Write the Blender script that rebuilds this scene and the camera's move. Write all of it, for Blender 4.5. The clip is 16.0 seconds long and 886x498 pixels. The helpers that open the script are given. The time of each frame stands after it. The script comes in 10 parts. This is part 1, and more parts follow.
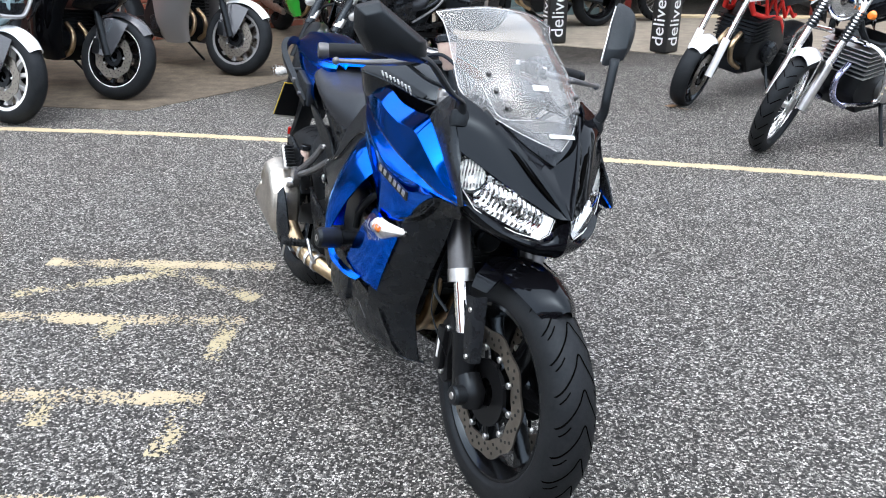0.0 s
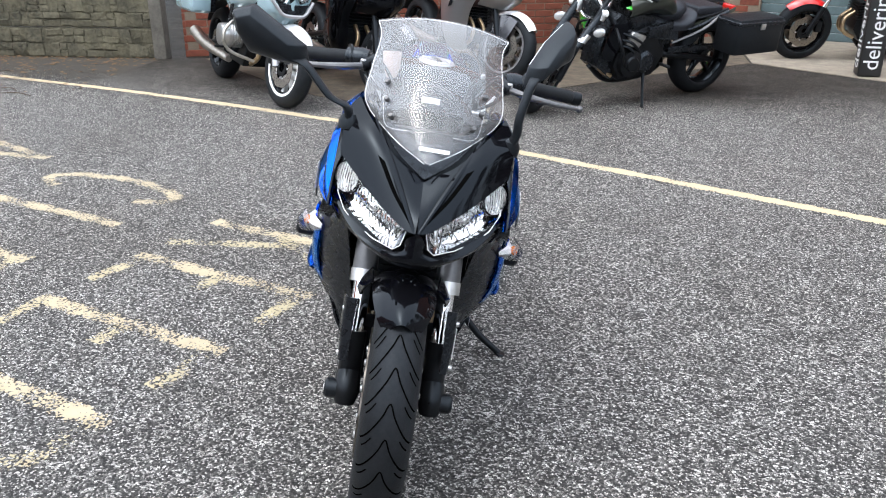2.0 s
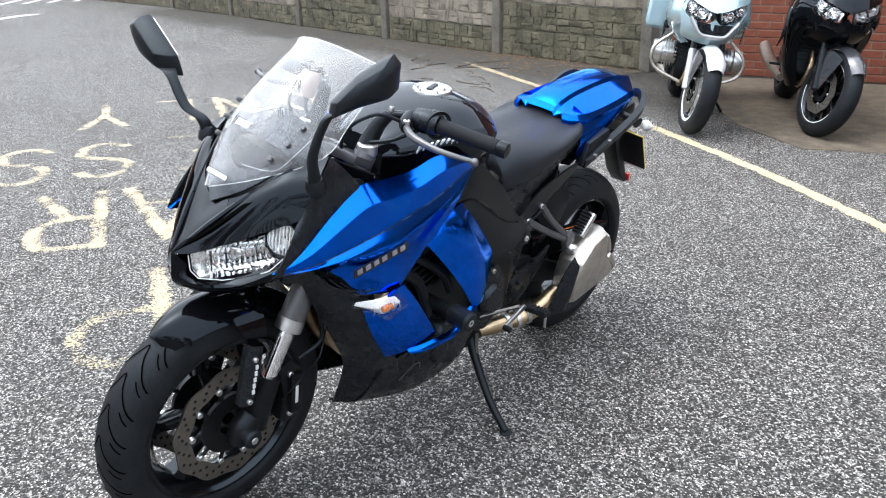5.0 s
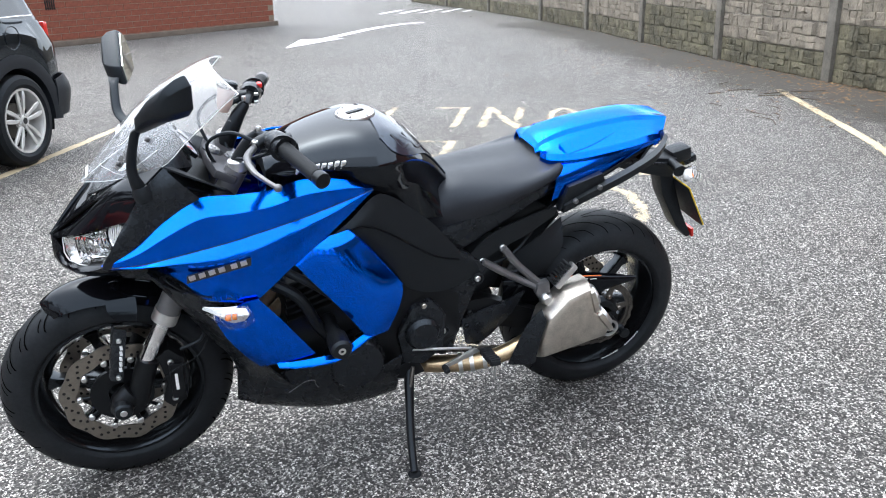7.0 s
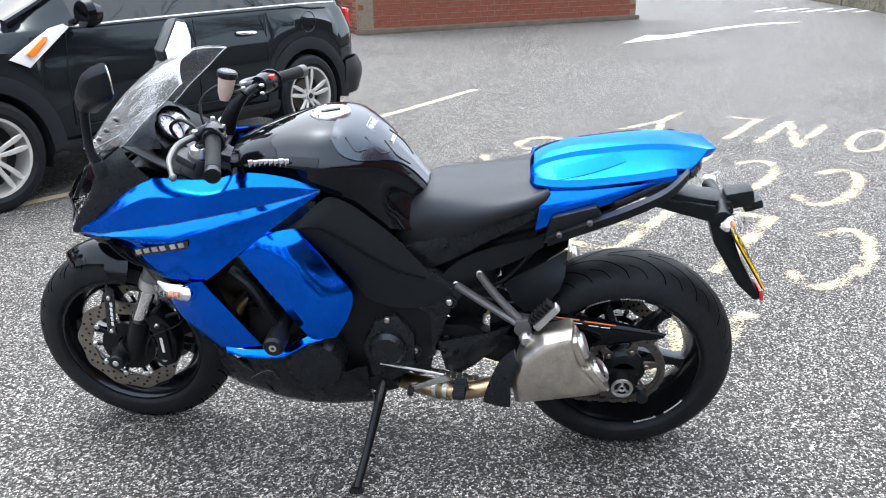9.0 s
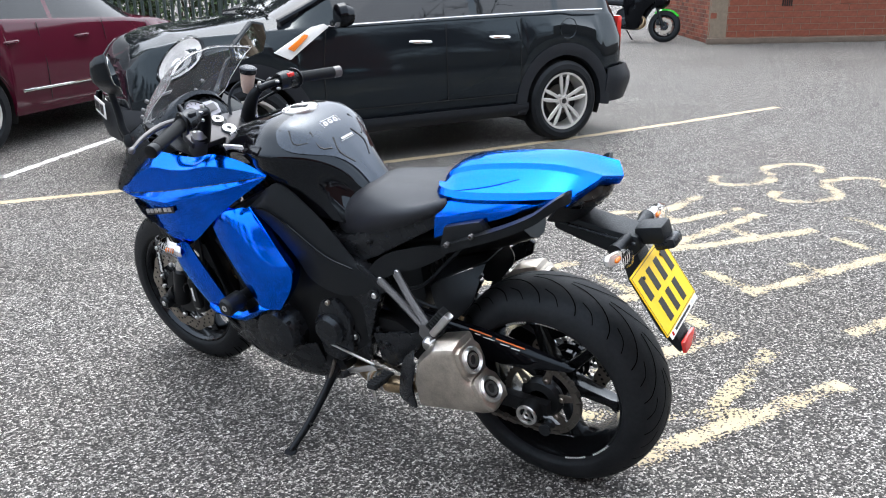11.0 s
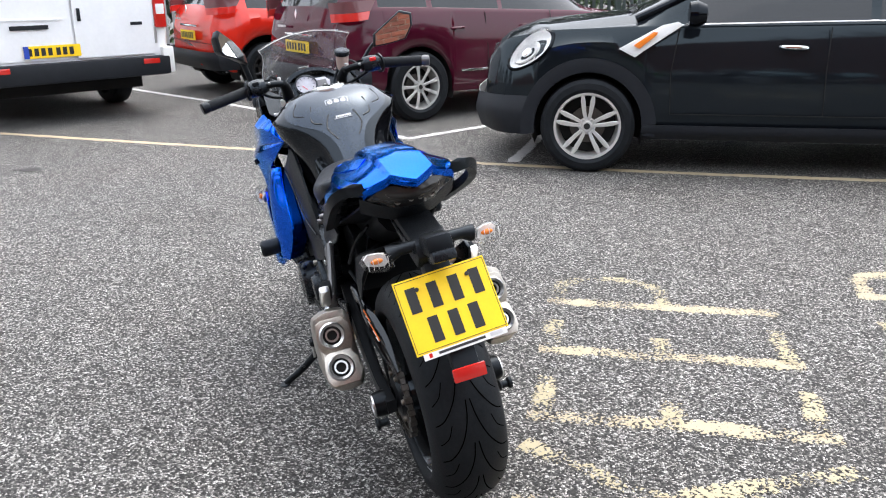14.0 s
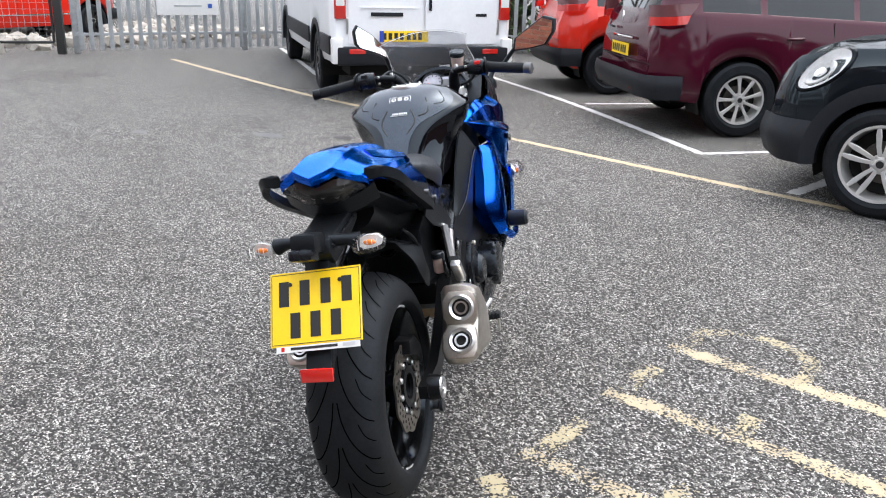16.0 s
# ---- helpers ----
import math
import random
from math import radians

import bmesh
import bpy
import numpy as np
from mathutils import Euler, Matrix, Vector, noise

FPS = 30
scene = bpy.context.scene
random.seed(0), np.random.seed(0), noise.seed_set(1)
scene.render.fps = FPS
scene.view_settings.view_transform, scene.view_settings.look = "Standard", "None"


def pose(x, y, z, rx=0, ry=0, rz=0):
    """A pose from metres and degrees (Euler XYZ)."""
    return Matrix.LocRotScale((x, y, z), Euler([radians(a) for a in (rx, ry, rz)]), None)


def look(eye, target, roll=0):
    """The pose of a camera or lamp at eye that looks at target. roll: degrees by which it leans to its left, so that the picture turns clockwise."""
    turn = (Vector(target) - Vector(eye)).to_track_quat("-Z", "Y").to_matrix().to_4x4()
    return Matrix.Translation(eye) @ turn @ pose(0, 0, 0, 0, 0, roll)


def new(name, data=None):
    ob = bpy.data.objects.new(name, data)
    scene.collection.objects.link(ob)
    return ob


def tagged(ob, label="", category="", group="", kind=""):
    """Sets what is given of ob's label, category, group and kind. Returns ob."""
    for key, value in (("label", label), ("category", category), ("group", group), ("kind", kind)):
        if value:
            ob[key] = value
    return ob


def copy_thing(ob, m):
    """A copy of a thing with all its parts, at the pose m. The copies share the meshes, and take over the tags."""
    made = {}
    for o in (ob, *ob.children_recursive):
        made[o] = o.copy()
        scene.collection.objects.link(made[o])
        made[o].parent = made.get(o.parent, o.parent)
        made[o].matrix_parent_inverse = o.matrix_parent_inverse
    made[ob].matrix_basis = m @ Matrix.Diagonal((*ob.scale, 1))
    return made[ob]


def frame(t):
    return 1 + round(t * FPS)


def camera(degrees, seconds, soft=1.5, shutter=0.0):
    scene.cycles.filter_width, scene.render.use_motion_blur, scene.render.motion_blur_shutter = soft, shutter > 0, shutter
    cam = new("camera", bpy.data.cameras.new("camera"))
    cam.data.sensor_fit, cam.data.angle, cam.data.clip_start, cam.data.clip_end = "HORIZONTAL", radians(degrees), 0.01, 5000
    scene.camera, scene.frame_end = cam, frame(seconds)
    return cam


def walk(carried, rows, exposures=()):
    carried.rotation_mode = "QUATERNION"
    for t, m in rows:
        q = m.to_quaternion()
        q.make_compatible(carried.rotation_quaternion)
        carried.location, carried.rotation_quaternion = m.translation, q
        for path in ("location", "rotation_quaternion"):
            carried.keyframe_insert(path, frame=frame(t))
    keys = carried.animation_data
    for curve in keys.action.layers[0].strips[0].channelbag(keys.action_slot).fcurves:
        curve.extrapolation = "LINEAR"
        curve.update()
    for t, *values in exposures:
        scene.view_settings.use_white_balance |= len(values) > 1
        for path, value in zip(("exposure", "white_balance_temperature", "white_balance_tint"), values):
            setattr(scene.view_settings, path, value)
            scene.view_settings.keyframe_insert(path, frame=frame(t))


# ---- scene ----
cam = camera(56.1, 16.0, 1.1)
PATH = [
    (0, (0.104, -0.008, 1.369), (0.045, 1.835, 0.594), 0.3),
    (0.5, (0.367, 0.031, 1.364), (0.122, 1.866, 0.608), 0.2),
    (1, (0.643, 0.052, 1.371), (0.219, 1.857, 0.622), 0.7),
    (1.5, (0.906, 0.102, 1.372), (0.225, 1.824, 0.615), 0.2),
    (2, (1.139, 0.236, 1.362), (0.266, 1.875, 0.619), 0.0),
    (2.5, (1.398, 0.387, 1.368), (0.319, 1.915, 0.66), 0.0),
    (3, (1.608, 0.58, 1.369), (0.328, 1.946, 0.665), 0.4),
    (3.2, (1.665, 0.677, 1.355), (0.316, 1.981, 0.662), -0.0),
    (5.3, (2.098, 1.844, 1.347), (0.282, 2.292, 0.639), -1.1),
    (5.5, (2.132, 1.975, 1.346), (0.29, 2.304, 0.638), -1.2),
    (6, (2.155, 2.264, 1.342), (0.287, 2.357, 0.633), -1.7),
    (6.5, (2.125, 2.551, 1.349), (0.248, 2.453, 0.666), -1.6),
    (7, (2.091, 2.872, 1.349), (0.223, 2.598, 0.691), -1.4),
    (7.5, (1.995, 3.099, 1.342), (0.183, 2.575, 0.677), -1.4),
    (8, (1.852, 3.33, 1.35), (0.117, 2.585, 0.689), -1.4),
    (8.2, (1.805, 3.409, 1.343), (0.094, 2.612, 0.682), -1.2),
    (10.3, (1.055, 4.358, 1.331), (-0.079, 2.837, 0.699), -1.1),
    (10.5, (0.974, 4.424, 1.318), (-0.104, 2.862, 0.688), -1.0),
    (11, (0.761, 4.597, 1.331), (-0.139, 2.926, 0.702), -1.1),
    (11.5, (0.538, 4.788, 1.33), (-0.215, 3.048, 0.693), -0.2),
    (12, (0.301, 4.871, 1.31), (-0.255, 3.061, 0.666), -0.8),
    (12.5, (0.034, 4.903, 1.315), (-0.271, 3.035, 0.669), -0.4),
    (13, (-0.275, 4.966, 1.316), (-0.316, 3.064, 0.699), -0.4),
    (13.5, (-0.553, 4.942, 1.291), (-0.435, 3.043, 0.675), -0.8),
    (14, (-0.849, 4.884, 1.296), (-0.495, 3.015, 0.681), -0.6),
    (14.5, (-1.152, 4.824, 1.295), (-0.575, 3.013, 0.674), 0.8),
    (15, (-1.353, 4.709, 1.286), (-0.643, 2.946, 0.664), 0.6),
    (15.5, (-1.574, 4.546, 1.307), (-0.613, 2.906, 0.685), 0.6),
    (16, (-1.832, 4.371, 1.324), (-0.629, 2.901, 0.697), 1.3),
]
walk(cam, [(t, look(eye, target, roll)) for t, eye, target, roll in PATH], [
    (0, 1.75, 6030, 7), (2.5, 1.8, 6080, 8), (4.2, 1.87, 6070, 7), (6, 1.98, 6070, 7), (8, 2.14, 6090, 7), (10, 2.0, 6150, 8), (11.5, 1.88, 6210, 8), (13, 1.88, 6250, 9), (14.5, 1.8, 6270, 9), (16, 1.72, 6270, 9)])

# ---- sky and light: a bright overcast day ----
world = bpy.data.worlds.new("world")
scene.world = world
world.use_nodes = True
wn = world.node_tree.nodes
sky = wn.new("ShaderNodeTexSky")
sky.sky_type, sky.sun_disc = "NISHITA", False
sky.sun_elevation, sky.sun_rotation = radians(68), radians(200)
sky.air_density, sky.dust_density, sky.ozone_density = 1.0, 6.0, 1.0
soft = wn.new("ShaderNodeHueSaturation")
soft.inputs["Saturation"].default_value = 0.52
world.node_tree.links.new(sky.outputs[0], soft.inputs["Color"])
cloud = wn.new("ShaderNodeMix")
cloud.data_type = "RGBA"
cloud.inputs[0].default_value = 0.5
cloud.inputs[7].default_value = (5.9, 6.0, 6.25, 1)
world.node_tree.links.new(soft.outputs[0], cloud.inputs[6])
world.node_tree.links.new(cloud.outputs[2], wn["Background"].inputs["Color"])
wn["Background"].inputs["Strength"].default_value = 0.15

sun_data = bpy.data.lights.new("sun", "SUN")
sun_data.energy, sun_data.angle, sun_data.color = 0.2, radians(120), (1.0, 0.97, 0.93)
sun = new("sun", sun_data)
sun.matrix_world = look((1, -3.5, 18), (0, 2, 0))


# ---- materials ----
def material(name, base=(0.5, 0.5, 0.5), rough=0.5, metal=0.0, coat=0.0, vary=0.0, scale=20.0, bump=0.0, bump_scale=200.0, spec=0.5, emit=None, bump_d=0.002):
    m = bpy.data.materials.new(name)
    m.use_nodes = True
    nt = m.node_tree
    b = nt.nodes["Principled BSDF"]
    b.inputs["Base Color"].default_value = (*base, 1)
    b.inputs["Roughness"].default_value = rough
    b.inputs["Metallic"].default_value = metal
    b.inputs["Coat Weight"].default_value = coat
    b.inputs["Coat Roughness"].default_value = 0.03
    b.inputs["Specular IOR Level"].default_value = spec
    co = nt.nodes.new("ShaderNodeTexCoord")
    if vary:
        n1 = node_noise(nt, co, scale, 6)
        n2 = node_noise(nt, co, scale * 7.3, 3)
        mx = math_node(nt, "MULTIPLY_ADD", n1, 0.65, None)
        add = nt.nodes.new("ShaderNodeMath")
        add.operation = "MULTIPLY_ADD"
        nt.links.new(n2, add.inputs[0])
        add.inputs[1].default_value = 0.35
        nt.links.new(mx, add.inputs[2])
        ramp = nt.nodes.new("ShaderNodeValToRGB")
        ramp.color_ramp.elements[0].position, ramp.color_ramp.elements[1].position = 0.3, 0.7
        ramp.color_ramp.elements[0].color = (*[max(0, c * (1 - vary)) for c in base], 1)
        ramp.color_ramp.elements[1].color = (*[min(1, c * (1 + vary)) for c in base], 1)
        nt.links.new(add.outputs[0], ramp.inputs[0])
        nt.links.new(ramp.outputs[0], b.inputs["Base Color"])
        rr = nt.nodes.new("ShaderNodeMapRange")
        rr.inputs["To Min"].default_value, rr.inputs["To Max"].default_value = max(0.02, rough - 0.12 * vary - 0.03), min(1, rough + 0.12 * vary + 0.05)
        nt.links.new(n1, rr.inputs[0])
        nt.links.new(rr.outputs[0], b.inputs["Roughness"])
    if bump:
        nb = node_noise(nt, co, bump_scale, 4)
        bp = nt.nodes.new("ShaderNodeBump")
        bp.inputs["Strength"].default_value, bp.inputs["Distance"].default_value = bump, bump_d
        nt.links.new(nb, bp.inputs["Height"])
        nt.links.new(bp.outputs[0], b.inputs["Normal"])
    if emit:
        b.inputs["Emission Color"].default_value = (*base, 1)
        b.inputs["Emission Strength"].default_value = emit
    return m


def node_noise(nt, co, scale, detail=4, space="Object"):
    n = nt.nodes.new("ShaderNodeTexNoise")
    n.inputs["Scale"].default_value, n.inputs["Detail"].default_value = scale, detail
    nt.links.new(co.outputs[space], n.inputs["Vector"])
    return n.outputs["Fac"]


def math_node(nt, op, a, b, c=None):
    n = nt.nodes.new("ShaderNodeMath")
    n.operation = op
    for i, v in enumerate((a, b, c)):
        if v is None:
            continue
        if isinstance(v, (int, float)):
            n.inputs[i].default_value = v
        else:
            nt.links.new(v, n.inputs[i])
    if c is None and op == "MULTIPLY_ADD":
        n.inputs[2].default_value = 0.0
    return n.outputs[0]


def ramp_node(nt, fac, stops):
    r = nt.nodes.new("ShaderNodeValToRGB")
    e = r.color_ramp.elements
    while len(e) < len(stops):
        e.new(0.5)
    for el, (p, c) in zip(e, stops):
        el.position, el.color = p, (*c, 1)
    nt.links.new(fac, r.inputs[0])
    return r.outputs[0]


def asphalt_material(name="asphalt"):
    """Old tarmac with light stone chips of 4 to 10 mm in dark binder, and broad stains."""
    m = bpy.data.materials.new(name)
    m.use_nodes = True
    nt = m.node_tree
    b = nt.nodes["Principled BSDF"]
    co = nt.nodes.new("ShaderNodeTexCoord")
    v = nt.nodes.new("ShaderNodeTexVoronoi")
    v.inputs["Scale"].default_value = 160
    v.inputs["Randomness"].default_value = 1.0
    wob = nt.nodes.new("ShaderNodeTexNoise")
    wob.inputs["Scale"].default_value, wob.inputs["Detail"].default_value = 130, 2
    nt.links.new(co.outputs["Object"], wob.inputs["Vector"])
    mixv = nt.nodes.new("ShaderNodeMix")
    mixv.data_type = "VECTOR"
    mixv.inputs[0].default_value = 0.006
    nt.links.new(co.outputs["Object"], mixv.inputs[4])
    nt.links.new(wob.outputs["Color"], mixv.inputs[5])
    nt.links.new(mixv.outputs[1], v.inputs["Vector"])
    sep = nt.nodes.new("ShaderNodeSeparateColor")
    nt.links.new(v.outputs["Color"], sep.inputs[0])
    stone = ramp_node(nt, sep.outputs[0], [(0.0, (0.012, 0.0116, 0.011)), (0.3, (0.037, 0.0355, 0.0338)), (0.5, (0.095, 0.0915, 0.087)), (0.72, (0.25, 0.241, 0.228)), (1.0, (0.56, 0.543, 0.515))])
    gap = nt.nodes.new("ShaderNodeTexVoronoi")
    gap.feature = "DISTANCE_TO_EDGE"
    gap.inputs["Scale"].default_value = 160
    gap.inputs["Randomness"].default_value = 1.0
    nt.links.new(mixv.outputs[1], gap.inputs["Vector"])
    edge = math_node(nt, "LESS_THAN", gap.outputs["Distance"], 0.085)
    broad = node_noise(nt, co, 0.55, 5)
    mid = node_noise(nt, co, 5.0, 5)
    binder = ramp_node(nt, mid, [(0.3, (0.015, 0.015, 0.015)), (0.7, (0.042, 0.041, 0.041))])
    mx = nt.nodes.new("ShaderNodeMix")
    mx.data_type = "RGBA"
    nt.links.new(edge, mx.inputs[0])
    nt.links.new(stone, mx.inputs[6])
    nt.links.new(binder, mx.inputs[7])
    stain = ramp_node(nt, broad, [(0.32, (0.8, 0.785, 0.77)), (0.5, (1, 1, 1)), (0.7, (1.0, 0.98, 0.97))])
    mu = nt.nodes.new("ShaderNodeMix")
    mu.data_type, mu.blend_type = "RGBA", "MULTIPLY"
    mu.inputs[0].default_value = 1.0
    nt.links.new(mx.outputs[2], mu.inputs[6])
    nt.links.new(stain, mu.inputs[7])
    # worn and gritty blotches a hand wide
    blotch = math_node(nt, "MULTIPLY_ADD", node_noise(nt, co, 62, 3), 0.75, math_node(nt, "MULTIPLY", node_noise(nt, co, 9, 4), 0.25))
    mottle = ramp_node(nt, blotch, [(0.37, (0.55, 0.545, 0.54)), (0.5, (0.92, 0.92, 0.915)), (0.62, (1.42, 1.42, 1.42))])
    mo = nt.nodes.new("ShaderNodeMix")
    mo.data_type, mo.blend_type = "RGBA", "MULTIPLY"
    mo.inputs[0].default_value = 1.0
    nt.links.new(mu.outputs[2], mo.inputs[6])
    nt.links.new(mottle, mo.inputs[7])
    mu = mo
    # darker, browner tarmac towards the panel wall and the building, with a noisy edge
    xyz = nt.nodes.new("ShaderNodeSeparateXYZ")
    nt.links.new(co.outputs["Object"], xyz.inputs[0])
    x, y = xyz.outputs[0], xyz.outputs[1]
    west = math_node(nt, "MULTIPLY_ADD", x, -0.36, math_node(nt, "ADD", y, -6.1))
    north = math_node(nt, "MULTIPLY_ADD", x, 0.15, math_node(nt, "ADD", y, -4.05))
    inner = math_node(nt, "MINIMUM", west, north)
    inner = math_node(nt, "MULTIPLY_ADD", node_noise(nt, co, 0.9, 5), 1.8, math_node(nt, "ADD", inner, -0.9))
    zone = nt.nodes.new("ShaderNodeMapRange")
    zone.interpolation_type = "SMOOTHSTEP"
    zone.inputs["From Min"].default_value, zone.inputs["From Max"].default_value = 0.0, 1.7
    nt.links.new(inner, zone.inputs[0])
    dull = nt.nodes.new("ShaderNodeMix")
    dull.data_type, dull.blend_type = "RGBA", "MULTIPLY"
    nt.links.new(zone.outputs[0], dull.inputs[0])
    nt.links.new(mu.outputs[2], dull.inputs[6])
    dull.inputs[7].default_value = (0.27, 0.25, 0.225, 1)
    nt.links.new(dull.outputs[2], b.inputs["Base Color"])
    b.inputs["Specular IOR Level"].default_value = 0.22
    rg = ramp_node(nt, mid, [(0.3, (0.62,) * 3), (0.7, (0.8,) * 3)])
    nt.links.new(rg, b.inputs["Roughness"])
    bp = nt.nodes.new("ShaderNodeBump")
    bp.inputs["Strength"].default_value, bp.inputs["Distance"].default_value = 0.55, 0.004
    bp.invert = True
    nt.links.new(v.outputs["Distance"], bp.inputs["Height"])
    nt.links.new(bp.outputs[0], b.inputs["Normal"])
    return m


def road_paint(name, base, wear):
    """Thermoplastic line paint, rubbed through to the tarmac where the noise is low."""
    m = bpy.data.materials.new(name)
    m.use_nodes = True
    nt = m.node_tree
    b = nt.nodes["Principled BSDF"]
    co = nt.nodes.new("ShaderNodeTexCoord")
    fine = node_noise(nt, co, 95, 3)
    coarse = node_noise(nt, co, 6.5, 4)
    b.inputs["Roughness"].default_value = 0.7
    tone = ramp_node(nt, node_noise(nt, co, 14, 5), [(0.3, tuple(c * 0.86 for c in base)), (0.7, base)])
    nt.links.new(tone, b.inputs["Base Color"])
    s = math_node(nt, "MULTIPLY_ADD", coarse, 0.85, math_node(nt, "MULTIPLY", fine, 1.05))
    # the paint thins out towards the edge of a stroke
    att = nt.nodes.new("ShaderNodeAttribute")
    att.attribute_name = "dry"
    limit = math_node(nt, "MULTIPLY_ADD", math_node(nt, "POWER", att.outputs["Fac"], 3.0), 0.34, math_node(nt, "ADD", wear, 0.0))
    keep = math_node(nt, "GREATER_THAN", s, limit)
    tr = nt.nodes.new("ShaderNodeBsdfTransparent")
    mix = nt.nodes.new("ShaderNodeMixShader")
    nt.links.new(keep, mix.inputs[0])
    nt.links.new(tr.outputs[0], mix.inputs[1])
    nt.links.new(b.outputs[0], mix.inputs[2])
    nt.links.new(mix.outputs[0], nt.nodes["Material Output"].inputs["Surface"])
    return m


def glass_material(name, tint=(1, 1, 1), rough=0.0, clear=0.9, haze=0.0):
    """Thin pane: mostly clear, with the gloss growing at grazing angles."""
    m = bpy.data.materials.new(name)
    m.use_nodes = True
    nt = m.node_tree
    nt.nodes.remove(nt.nodes["Principled BSDF"])
    tr = nt.nodes.new("ShaderNodeBsdfTransparent")
    tr.inputs[0].default_value = (*[c * clear for c in tint], 1)
    gl = nt.nodes.new("ShaderNodeBsdfGlossy")
    gl.inputs["Roughness"].default_value = rough
    lw = nt.nodes.new("ShaderNodeLayerWeight")
    lw.inputs["Blend"].default_value = 0.5
    fres = math_node(nt, "MULTIPLY_ADD", math_node(nt, "POWER", lw.outputs["Facing"], 4.0), 0.8, None)
    fres = math_node(nt, "ADD", fres, 0.035)
    mix = nt.nodes.new("ShaderNodeMixShader")
    nt.links.new(fres, mix.inputs[0])
    nt.links.new(tr.outputs[0], mix.inputs[1])
    nt.links.new(gl.outputs[0], mix.inputs[2])
    last = mix.outputs[0]
    if haze:
        # white diffuse for fine scratches and dust, and for a milky sky reflection
        df = nt.nodes.new("ShaderNodeBsdfDiffuse")
        df.inputs[0].default_value = (0.8, 0.8, 0.8, 1)
        co = nt.nodes.new("ShaderNodeTexCoord")
        mx2 = nt.nodes.new("ShaderNodeMixShader")
        rg = nt.nodes.new("ShaderNodeMapRange")
        rg.inputs["To Min"].default_value, rg.inputs["To Max"].default_value = haze * 0.6, haze * 1.4
        nt.links.new(node_noise(nt, co, 9, 6), rg.inputs[0])
        nt.links.new(rg.outputs[0], mx2.inputs[0])
        nt.links.new(last, mx2.inputs[1])
        nt.links.new(df.outputs[0], mx2.inputs[2])
        last = mx2.outputs[0]
    nt.links.new(last, nt.nodes["Material Output"].inputs["Surface"])
    return m


def brick_material(name, dark, light):
    m = bpy.data.materials.new(name)
    m.use_nodes = True
    nt = m.node_tree
    b = nt.nodes["Principled BSDF"]
    co = nt.nodes.new("ShaderNodeTexCoord")
    geo = nt.nodes.new("ShaderNodeNewGeometry")
    tone = ramp_node(nt, geo.outputs["Random Per Island"], [(0.0, dark), (0.55, tuple((a + c) / 2 for a, c in zip(dark, light))), (1.0, light)])
    mu = nt.nodes.new("ShaderNodeMix")
    mu.data_type, mu.blend_type = "RGBA", "MULTIPLY"
    mu.inputs[0].default_value = 1.0
    nt.links.new(tone, mu.inputs[6])
    nt.links.new(ramp_node(nt, node_noise(nt, co, 18, 6), [(0.3, (0.7, 0.68, 0.66)), (0.7, (1.1, 1.1, 1.1))]), mu.inputs[7])
    nt.links.new(mu.outputs[2], b.inputs["Base Color"])
    b.inputs["Roughness"].default_value = 0.85
    bp = nt.nodes.new("ShaderNodeBump")
    bp.inputs["Strength"].default_value, bp.inputs["Distance"].default_value = 0.5, 0.004
    nt.links.new(node_noise(nt, co, 90, 4), bp.inputs["Height"])
    nt.links.new(bp.outputs[0], b.inputs["Normal"])
    return m


M = {}
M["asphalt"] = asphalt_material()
M["yellow_line"] = road_paint("yellow_line_paint", (0.48, 0.392, 0.25), 0.7)
M["yellow_worn"] = road_paint("worn_yellow_paint", (0.42, 0.352, 0.235), 0.88)
M["yellow_faint"] = road_paint("faint_yellow_paint", (0.4, 0.345, 0.22), 0.945)
M["white_line"] = road_paint("white_line_paint", (0.62, 0.62, 0.61), 0.72)
M["concrete_slab"] = material("concrete_slab", (0.088, 0.07, 0.05), 0.8, vary=0.6, scale=9, bump=0.6, bump_scale=120)
M["pale_slab"] = material("pale_concrete", (0.21, 0.182, 0.145), 0.85, vary=0.3, scale=8, bump=0.4, bump_scale=60)
M["cast_stone"] = material("cast_stone", (0.17, 0.148, 0.117), 0.9, vary=0.45, scale=6, bump=0.9, bump_scale=22, bump_d=0.02)
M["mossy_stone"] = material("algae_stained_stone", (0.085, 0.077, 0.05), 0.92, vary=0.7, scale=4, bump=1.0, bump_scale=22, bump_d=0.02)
M["post"] = material("cast_concrete", (0.125, 0.115, 0.098), 0.9, vary=0.45, scale=5, bump=0.5, bump_scale=80)
M["brick"] = brick_material("red_brick", (0.1, 0.026, 0.016), (0.27, 0.075, 0.038))
M["mortar"] = material("mortar", (0.17, 0.135, 0.1), 0.95, vary=0.2, scale=20, bump=0.5, bump_scale=150)
M["blue"] = material("metallic_blue_paint", (0.0, 0.112, 0.8), 0.13, 1.0, 0.3)
M["blue"].node_tree.nodes["Principled BSDF"].inputs["Specular Tint"].default_value = (0.22, 0.63, 1.0, 1)
M["black_gloss"] = material("gloss_black_paint", (0.003, 0.003, 0.004), 0.03, 0.0, 0.0, spec=0.22)
M["tank_black"] = material("lacquered_black_paint", (0.003, 0.003, 0.004), 0.04, 0.0, 0.0, spec=0.4)
M["pad_black"] = material("moulded_pad", (0.014, 0.017, 0.028), 0.16, vary=0.35, scale=16, bump=0.05, bump_scale=60, spec=0.75)
M["black_satin"] = material("satin_black_plastic", (0.0085, 0.009, 0.0105), 0.26, vary=0.2, scale=30, bump=0.12, bump_scale=900, spec=0.36)
